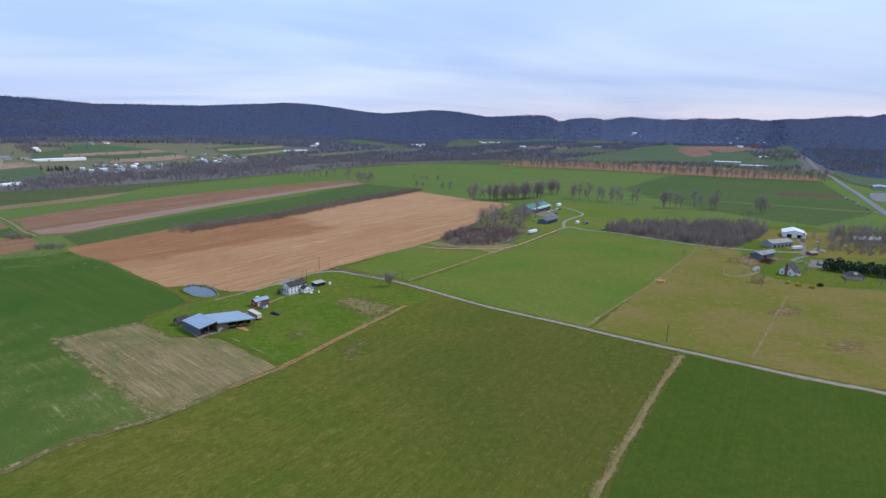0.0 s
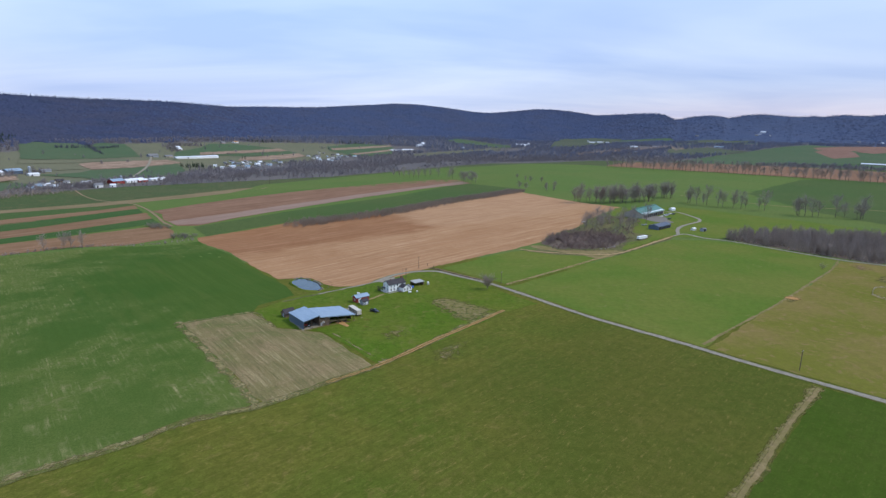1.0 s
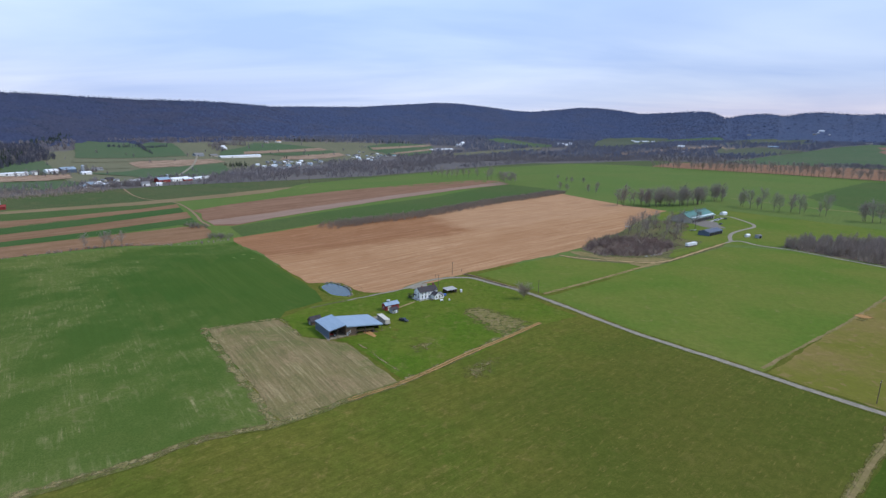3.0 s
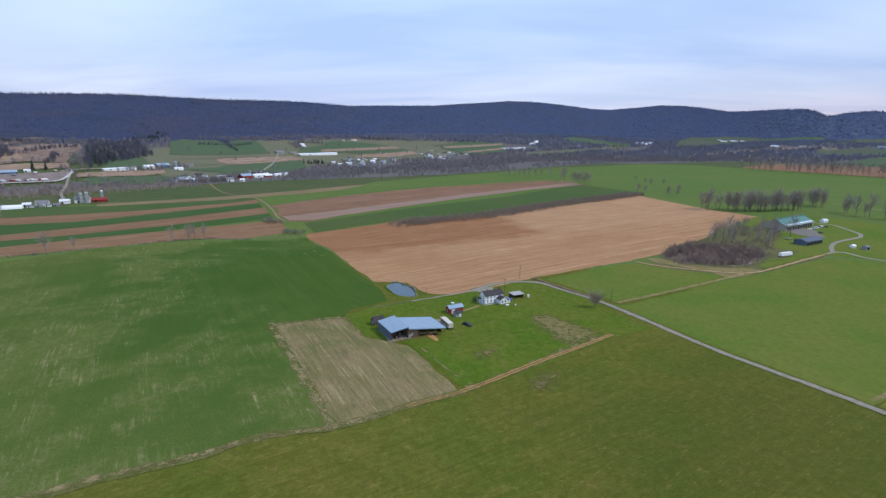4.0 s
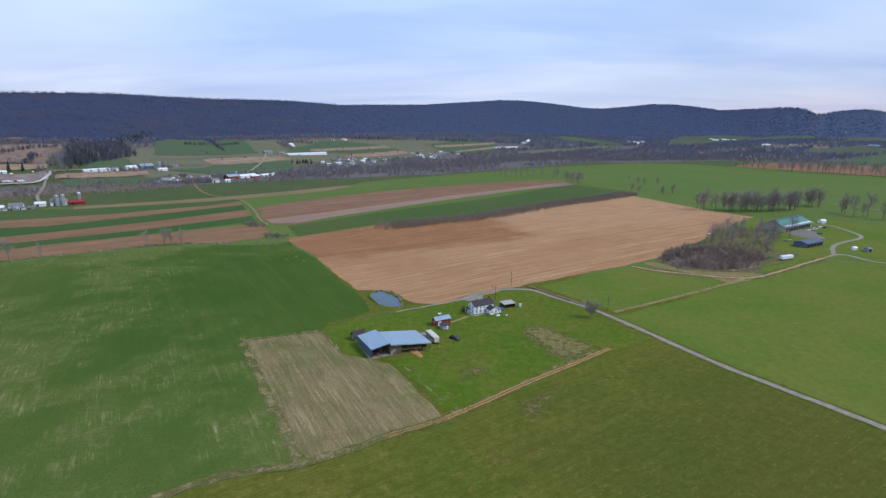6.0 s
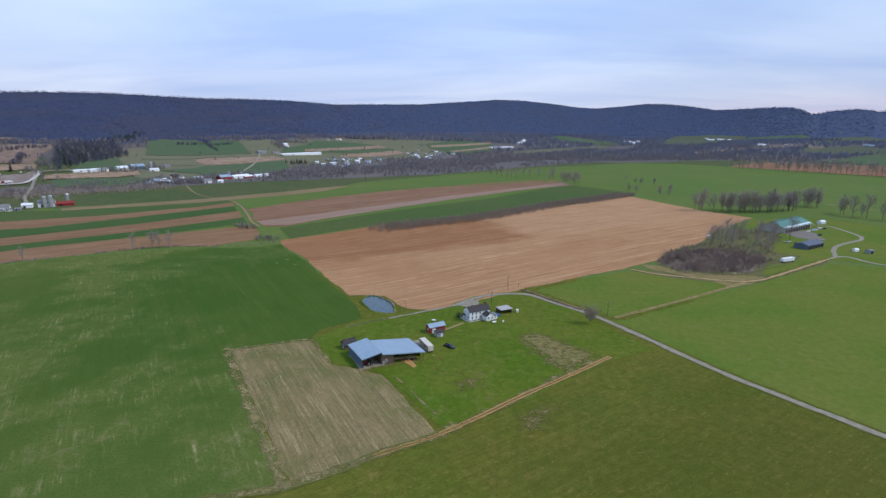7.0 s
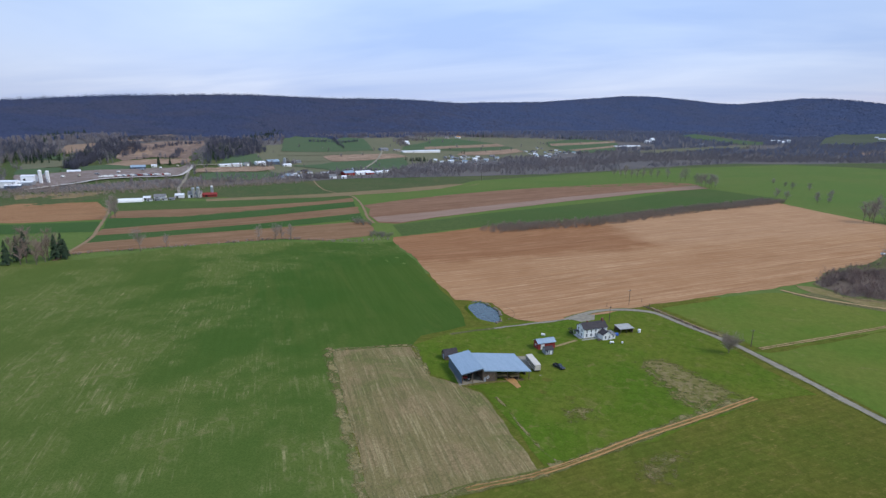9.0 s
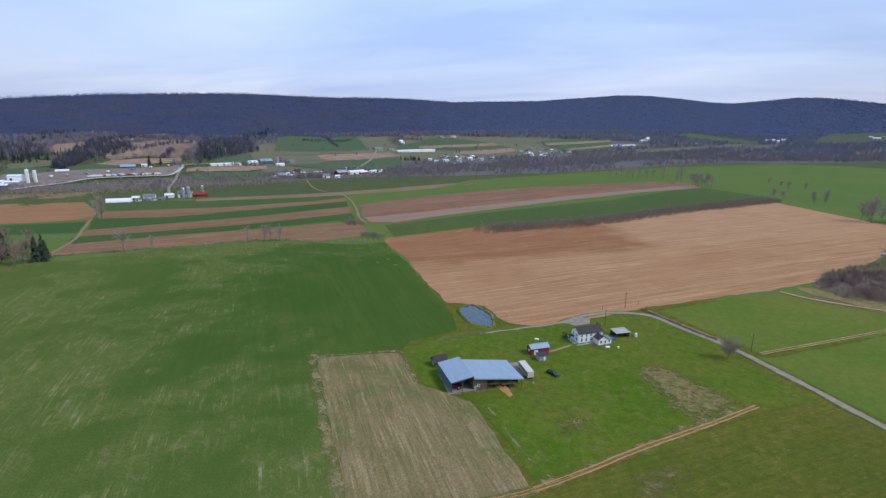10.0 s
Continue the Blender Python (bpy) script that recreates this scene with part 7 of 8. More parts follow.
# ---- the green-roofed farm ----
def build_green_barn():
    b = thing("cattle_barn", "large tan cattle barn with a green metal roof", "barn", at(179.8, 507, 47))
    L, W, E, R = 58.0, 23.0, 5.2, 4.8
    part("wall", gable_walls(L, W, E, R), M["tan_wall"], b, "tan sheet walls")
    roof = part("roof", gable_roof(L, W, E, R, 0.8, 0.25), M["roof_green"], b, "green ribbed metal roof")
    part("ridge_vent", Shape().box(-0.4, W / 2 - 0.7, E + R + 0.15, L + 0.4, W / 2 + 0.7, E + R + 0.75), M["roof_green"], roof)
    for i in range(10):
        x = 3.0 + i * 5.4
        # panel on the closed wall, its black standing for the bay's shade
        door(b, x + 1.6, 0, 0.2, 3.9, 3.6, "y-", M["dark"], "dark panel painted as the shade of an open bay", "bay")
        part("bay_post", Shape().box(x - 1.0, -0.3, -0.5, x - 0.7, -0.01, 4.7), M["grey_wood"], b)
    door(b, 0, 10, 0, 4.0, 4.0, "x-", M["grey_wood"], "grey sliding door")
    part("roof_light", Shape().extrude([(1.6, E + 1.06), (1.6, E + 1.0), (0.2, E + 0.42), (0.2, E + 0.48)], 1.0, L - 1.0), M["roof_white"], roof, "pale translucent strip along the eave")
    part("gutter", Shape().box(-0.6, -1.02, E - 0.35, L + 0.6, -0.86, E - 0.17), M["white"], b, "white gutter")
    return b


build_green_barn()
blue_shed = shed("blue_shed", "dark blue open-fronted farm shed", "shed", at(173.4, 446, 44), 27, 11, 3.6, 1.7, M["wall_blue"], M["roof_navy"])
for i in range(5):
    # bays are black panels on a solid wall: painted shade
    door(blue_shed, 3.0 + i * 5.2, 0, 0.1, 4.4, 2.7, "y-", M["dark"], "dark panel painted as the shade of an open bay", "bay")
drape("barn_yard", [(181, 512), (189, 523), (201, 528), (207, 518), (203, 503), (203, 488), (192, 484), (184, 494)], M["drive"], "grey gravel yard below the green-roofed barn", "yard", lift=0.2, step=6, jitter=1.5)
ribbon("yard_path", [(203, 524), (212, 533), (223, 548)], 4.0, M["pale_gravel"], "pale concrete apron beside the cattle barn", "path", lift=0.24)
build_trailer(at(141, 400.5, -52), 13.0, "white box trailer parked on the grass", M["white"], M["white"], "box_trailer")
hut_a = shed("calf_hut", "small white calf hut beside the drive", "hut", at(204, 448, 30), 4.0, 3.0, 2.0, 0.8, M["white"], M["white"])
hut_b = shed("feed_shed", "small grey feed shed beside the drive", "shed", at(211, 444, 30), 4.4, 4.2, 2.8, 0.6, M["grey_wood"], M["roof_grey"])
# black panel paints the shade of an open front
door(hut_b, 2.2, 0, 0, 2.6, 2.2, "y-", M["dark"], "dark panel painted as the shade of an open front", "opening")
hut_c = shed("white_shed", "white shed behind the green-roofed barn", "shed", at(231, 566, 35), 7, 5, 2.6, 1.2, M["white"], M["roof_white"])
for x, y, turn, paint in ((167.5, 469, 10, "grey_wood"), (171, 471, 50, "steel"), (175, 469, 20, "brown_wood")):
    kit = thing("farm_implement", "old farm implement parked behind the blue shed", "implement", at(x, y, turn), group="implements behind the blue shed")
    part("frame", Shape().box(-1.8, -0.8, 0.6, 1.8, 0.8, 1.1, 0.1), M[paint], kit)
    part("drawbar", Shape().tube((1.7, 0, 0.8), (3.4, 0, 0.4), 0.09, 0.07, 6), M["steel"], kit)
    for side in (-1.0, 1.0):
        part("wheel", Shape().tube((-0.4, side - 0.12, 0.5), (-0.4, side + 0.12, 0.5), 0.5, 0.5, 12), M["rubber"], kit)
wag = thing("white_wagon", "white wagon lying in rough grass", "wagon", at(116, 478, 20))
part("bed", Shape().box(-2.2, -1.0, 0.5, 2.2, 1.0, 1.3, 0.1), M["white"], wag)
for x in (-1.4, 1.4):
    part("wheel", Shape().tube((x, -1.1, 0.4), (x, 1.1, 0.4), 0.4, 0.4, 10), M["rubber"], wag)
for i, (x, y, c) in enumerate(((212, 533, "white"), (216, 538, "grey_wood"), (222, 540, "black"), (206, 508, "black"), (208, 527, "steel"))):
    car("parked farm car near the green-roofed barn", at(x, y, 40 + 30 * i), M[c], 4.5, 1.5, False, "cars at the green-roofed farm")
fence([(70, 356), (90, 356), (106, 362), (126, 380), (140, 392)], "weathered post and rail fence round the hollow", 6.0)

for i, (x, y) in enumerate(band([(99, 362), (109, 369), (117, 377)], 3.0, 16)):
    r = 0.5 + 0.5 * rng.random()
    rock = Shape().dome((0, 0, -0.1), r, r * 0.7, 7, 2)
    stone = tagged(new("rubble_stone", rock.mesh("rubble_stone", M["concrete"])), "pale broken stone in a rubble heap by the hollow", "stone", "rubble heap")
    stone.matrix_world = at(x, y, 360 * rng.random())


# ---- the white roadside farm ----
def build_white_barn():
    b = thing("white_barn", "white gabled steel barn with two dark doorways", "barn", at(358.6, 374.3, -38))
    L, W, E, R = 19.5, 24.0, 4.6, 3.0
    s = Shape()
    s.add([(0, 0, -0.6), (L, 0, -0.6), (L, 0, E), (L / 2, 0, E + R), (0, 0, E), (0, W, -0.6), (L, W, -0.6), (L, W, E), (L / 2, W, E + R), (0, W, E)],
          [(0, 1, 2, 3, 4), (9, 8, 7, 6, 5), (1, 6, 7, 2), (0, 4, 9, 5)])
    part("wall", s, M["white"], b, "white sheet walls")
    r, k, o, t = Shape(), R / (L / 2), 0.6, 0.2
    for sg in (-1, 1):
        xe, ze = L / 2 + sg * (L / 2 + o), E - o * k
        r.add([(L / 2, -o, E + R), (xe, -o, ze), (xe, W + o, ze), (L / 2, W + o, E + R), (L / 2, -o, E + R + t), (xe, -o, ze + t), (xe, W + o, ze + t), (L / 2, W + o, E + R + t)],
              [(0, 1, 2, 3), (7, 6, 5, 4), (0, 4, 5, 1), (1, 5, 6, 2), (2, 6, 7, 3), (3, 7, 4, 0)])
    part("roof", r, M["roof_white"], b, "white metal roof")
    # both doorways: black panels on the gable wall in place of inner shade
    door(b, 5.5, 0, 0, 4.0, 3.4, "y-", M["dark"], "dark panel painted as the shade of an open doorway", "doorway")
    door(b, 14.0, 0, 0, 4.0, 3.4, "y-", M["dark"], "dark panel painted as the shade of an open doorway", "doorway")
    return b


build_white_barn()
grey_barn = shed("long_barn", "long grey stable with a grey metal roof", "barn", at(313, 333, 14), 28, 10.5, 4.2, 2.4, M["grey_wood"], M["roof_grey"])
for i in range(5):
    door(grey_barn, 4 + i * 5.2, 0, 0, 2.2, 2.3, "y-", M["dark"], "dark stall door")
build_trailer(at(324, 325, -78), 10.5, "white horse trailer parked by the long stable", M["white"], M["white"], "horse_trailer")
blue_grey = shed("workshop", "blue-grey workshop with a dark patched roof", "shed", at(276, 299, 24), 21, 9.5, 3.6, 1.6, M["wall_blue"], M["roof_grey"])
# doorway shade painted as a black panel on the wall
door(blue_grey, 6, 0, 0, 3.4, 2.8, "y-", M["dark"], "dark panel painted as the shade of an open doorway", "doorway")
part("patch", Shape().box(5, 1.0, 4.25, 9, 2.4, 4.4), M["brown_wood"], blue_grey)
small = shed("lean_shed", "small pale shed at the workshop corner", "shed", at(296, 313, 24), 6, 5, 2.6, 1.0, M["tan_wall"], M["roof_grey"])


def build_white_house():
    h = thing("white_house", "white gabled house with a tall brick chimney on its end", "house", at(258.5, 263.0, -57))
    L, W, E, R = 9.0, 13.0, 3.6, 4.2
    s = Shape()
    s.add([(0, 0, -0.6), (L, 0, -0.6), (L, 0, E), (L / 2, 0, E + R), (0, 0, E), (0, W, -0.6), (L, W, -0.6), (L, W, E), (L / 2, W, E + R), (0, W, E)],
          [(0, 1, 2, 3, 4), (9, 8, 7, 6, 5), (1, 6, 7, 2), (0, 4, 9, 5)])
    part("wall", s, M["white"], h, "white siding walls")
    r, k, o, t = Shape(), R / (L / 2), 0.45, 0.2
    for sg in (-1, 1):
        xe, ze = L / 2 + sg * (L / 2 + o), E - o * k
        r.add([(L / 2, -o, E + R), (xe, -o, ze), (xe, W + o, ze), (L / 2, W + o, E + R), (L / 2, -o, E + R + t), (xe, -o, ze + t), (xe, W + o, ze + t), (L / 2, W + o, E + R + t)],
              [(0, 1, 2, 3), (7, 6, 5, 4), (0, 4, 5, 1), (1, 5, 6, 2), (2, 6, 7, 3), (3, 7, 4, 0)])
    part("roof", r, M["roof_dark"], h, "steep dark grey shingle roof")
    part("chimney", Shape().box(L / 2 - 0.8, -0.9, -0.6, L / 2 + 0.8, -0.01, E + R - 0.8).box(L / 2 - 0.5, -0.8, E + R - 0.8, L / 2 + 0.5, -0.02, E + R + 1.3), M["brick"], h, "tall red brick chimney")
    for x in (1.9, 7.1):
        window(h, x, 0, 0.9, 0.9, 1.4, "y-")
    for x in (3.0, 6.0):
        window(h, x, 0, 4.0, 0.8, 1.2, "y-")
    for y in (2.5, 6.5, 10.5):
        window(h, 0, y, 0.9, 0.9, 1.4, "x-")
    porch = part("porch", Shape().box(L + 0.01, 2, -0.5, L + 3.0, 10, 0.3), M["concrete"], h)
    part("porch_roof", Shape().box(L + 0.4, 1.8, 2.7, L + 3.2, 10.2, 2.85), M["roof_dark"], porch)
    for y in (2.2, 6, 9.8):
        part("porch_post", Shape().box(L + 2.8, y - 0.08, 0.3, L + 2.96, y + 0.08, 2.7), M["white"], porch)
    return h


build_white_house()


def build_cottage():
    c = thing("cottage", "grey-roofed cottage among garden trees", "house", at(291, 247, -30))
    L, W, E, R = 10.0, 8.5, 2.7, 2.8
    part("wall", Shape().box(0, 0, -0.6, L, W, E), M["tan_wall"], c, "tan walls")
    s, o = Shape(), 0.6
    s.add([(-o, -o, E), (L + o, -o, E), (L + o, W + o, E), (-o, W + o, E), (3.2, W / 2, E + R), (L - 3.2, W / 2, E + R)], [(0, 1, 5, 4), (1, 2, 5), (2, 3, 4, 5), (3, 0, 4), (3, 2, 1, 0)])
    part("roof", s, M["roof_dark"], c, "dark grey hipped roof")
    part("dormer", Shape().extrude([(0.6, E + 0.2), (0.6, E + 1.5), (1.6, E + 2.2), (3.0, E + 2.2), (3.0, E + 0.2)], 4, 6), M["tan_wall"], c, "tan dormer")
    for x in (2.5, 9.5):
        window(c, x, 0, 0.8, 1.0, 1.2, "y-")
    return c


build_cottage()
ribbon("farm_drive", [(352, 330), (330, 312), (306, 300), (296, 292), (310, 280), (335, 262)], 3.8, M["drive"], "gravel drive past the white house", "drive", lift=0.2)
ribbon("barn_road", [(318, 308), (345, 338), (366, 366), (372, 372)], 3.8, M["drive"], "gravel drive to the white barn", "drive", lift=0.21)
drape("gravel_court", [(292, 276), (312, 296), (322, 288), (306, 270)], M["drive"], "grey gravel court behind the white house", "yard", lift=0.22, step=6)
play = thing("playhouse", "small white playhouse by the pen", "hut", at(248, 270, 10))
part("wall", gable_walls(4.0, 3.0, 1.9, 1.0), M["white"], play)
part("roof", gable_roof(4.0, 3.0, 1.9, 1.0, 0.25), M["roof_grey"], play)
# thin black slab painted as the opening's shade
part("opening", Shape().box(1.4, -0.06, 0, 2.6, -0.005, 1.6), M["dark"], play, "dark panel painted as the shade of an opening")
fence([(222, 266), (223, 258), (236, 262), (249, 268), (246, 277), (234, 279), (222, 266)], "pale rail fence round a small pen", 3.5, 1.2, (0.5, 1.05), "tan_wall")
ribbon("pen_path", [(222, 266), (223, 258), (236, 261), (249, 268)], 2.0, M["path_dry"], "trodden tan path round the pen", "path", lift=0.2)


def leafy(name, label, category, x, y, r, h, material, count, group=""):
    """A rounded bush of many small leaf clumps on short stems."""
    b = thing(name, label, category, at(x, y), group)
    stems, crown = Shape(), Shape()
    for i in range(7):
        a = i * 0.9
        stems.tube((0.1 * math.cos(a), 0.1 * math.sin(a), -0.1), (0.5 * r * math.cos(a), 0.5 * r * math.sin(a), 0.6 * h), 0.05, 0.02, 4)
    for _ in range(count):
        a, u = rng.random() * 2 * math.pi, rng.random() ** 0.5
        q = r * u * (0.8 + 0.4 * rng.random())
        z = h * (0.12 + 0.88 * rng.random() * math.sqrt(max(0.05, 1 - (u * 0.92) ** 2)))
        c, s = Vector((q * math.cos(a), q * math.sin(a), z)), 0.16 * r * (0.6 + 0.8 * rng.random())
        k = [Vector((rng.normal(), rng.normal(), rng.normal())).normalized() * s for _ in range(3)]
        crown.add([c + k[0], c - k[0], c + k[1], c - k[1], c + k[2], c - k[2]], [(0, 2, 4), (2, 1, 4), (1, 3, 4), (3, 0, 4), (2, 0, 5), (1, 2, 5), (3, 1, 5), (0, 3, 5)])
    part("stems", stems, M["bark"], b)
    part("crown", crown, material, b)
    return b


for x, y, s in ((248, 252, 1.4), (246.5, 242.5, 1.7), (249, 237.5, 1.9), (253, 232.5, 1.8)):
    leafy("forsythia_bush", "bright yellow flowering bush at the lawn edge", "bush", x, y, s, s * 1.3, M["yellow"], 150, "yellow bushes")
leafy("dark_bush", "dark evergreen bush beside the yellow bushes", "bush", 261, 235, 1.9, 2.4, M["pine"], 150)
for i, (x, y) in enumerate(spline([(299, 268), (306, 261), (314, 254), (322, 246), (332, 238), (346, 230)], 4.2)):
    leafy("evergreen_hedge_shrub", "dark clipped evergreen shrub in a tall garden hedge", "shrub", x, y, 4.2, 9.0 + rng.random() * 2, M["pine"], 260, "evergreen hedge")
for i, (x, y, s) in enumerate(((280, 238, 0.6), (296, 230, 0.55), (318, 222, 0.55), (276, 262, 0.5), (330, 232, 0.6))):
    plant(WIDE[i % 3], x, y, s)
for x, y, c, a in ((303, 279, "blue_tarp", 20), (310, 276, "black", 60), (296, 287, "steel", 90), (343, 318, "white", 30)):
    car("parked car in the farm court", at(x, y, a), M[c], 4.5, 1.5, False, "cars at the white farm")
dig = thing("mini_excavator", "small yellow excavator in the farm court", "excavator", at(306, 283, 40))
part("body", Shape().box(-0.9, -0.9, 0.7, 0.9, 1.1, 1.5, 0.15), M["yellow_paint"], dig)
part("cab", Shape().box(-0.8, -0.3, 1.5, 0.1, 0.9, 2.5, 0.1), M["black"], dig)
part("boom", Shape().tube((0.4, -0.8, 1.2), (0.4, -2.6, 2.4), 0.14, 0.12, 6).tube((0.4, -2.6, 2.4), (0.4, -3.4, 0.8), 0.12, 0.1, 6), M["yellow_paint"], dig)
for x in (-0.95, 0.55):
    part("track_belt", Shape().box(x, -1.2, 0, x + 0.4, 1.2, 0.68, 0.12), M["rubber"], dig)
shelter = shed("run_in_shed", "low brick-red shelter on bare ground", "shed", at(322, 306, 10), 8, 5, 2.4, 0.8, M["brick"], M["roof_grey"])
for x, y in ((380, 335), (372, 352)):
    pal = thing("feed_trough", "pale feed trough in the paddock", "trough", at(x, y, 20))
    part("tub", Shape().box(-3, -0.8, 0, 3, 0.8, 0.8, 0.1), M["concrete"], pal)
back_house = shed("grey_house", "low grey house half hidden by bare trees", "house", at(402, 348, -15), 26, 11, 3.2, 2.4, M["grey_wood"], M["roof_grey"])
for i in range(5):
    window(back_house, 3 + i * 4.8, 0, 0.9, 1.1, 1.3, "y-")
rock = thing("gate_post_pair", "dark brush heap at the pasture gate", "heap", at(232, 322))
part("heap", BRUSH[0].mesh("heap", M["twig"]), None, rock)


# ---- the valley road ----
shop = shed("road_shop", "long pale blue-grey shop building by the valley road", "building", at(880, 742, 46), 46, 22, 5.5, 2.2, M["grey_wood"], M["roof_blue"])
for i in range(4):
    door(shop, 6 + i * 11, 0, 0, 5, 4, "y-", M["dark"], "dark bay door")
shop_b = shed("red_store", "small red store beside the paved lot", "building", at(850, 690, 46), 14, 10, 4, 1.8, M["red"], M["roof_grey"])
for i, (x, y) in enumerate(((660, 596), (652, 583), (644, 573), (635, 563), (605, 524), (680, 624), (690, 636), (745, 610), (760, 625), (775, 640), (770, 610))):
    car("car parked beside the valley road", at(x, y, -40 + 25 * (i % 3)), M[("black", "white", "steel", "grey_wood", "blue_tarp")[i % 5]], 4.6, 1.6, False, "cars by the valley road")
# long poultry houses and farms beyond the far row
for x, y, turn, L in ((1140, 1552, -40, 90), (1098, 1378, -30, 88)):
    p = shed("poultry_house", "very long white-roofed poultry house", "barn", at(x, y, turn), L, 14, 3.4, 2.6, M["tan_wall"], M["roof_white"], "poultry houses")
    for i in range(6):
        door(p, 8 + i * 10, 0, 1.0, 4.5, 1.2, "y-", M["dark"], "dark vent curtain", "curtain")


def far_building(x, y, L, W, E, R, turn, wall, roof, label, name="farm_building", category="building", group=""):
    b = shed(name, label, category, at(x, y, turn), 1.12 * L, 1.1 * W, E, R, M[wall], M[roof], group, 0.5, -2.0)
    # doorway is a black panel: inner shade put into its colour
    door(b, L * 0.3, 0, 0.2, min(3.0, L * 0.25), E * 0.7, "y-", M["dark"], "dark panel painted as the shade of a doorway", "doorway")
    return b


def silo(x, y, r, h, material, label, cap="steel"):
    s = thing("silo", label, "silo", at(x, y))
    part("shaft", Shape().tube((0, 0, -1), (0, 0, h), r, r, 20), M[material], s)
    part("cap", Shape().dome((0, 0, h), r * 1.02, r * 0.75, 20), M[cap], s)
    for i in range(1, 8):
        part("hoop", Shape().tube((0, 0, h * i / 8), (0, 0, h * i / 8 + 0.18), r + 0.06, r + 0.06, 20, False), M["steel"], s)
    part("chute", Shape().box(r - 0.1, -0.5, 0, r + 0.7, 0.5, h), M[material], s)
    return s


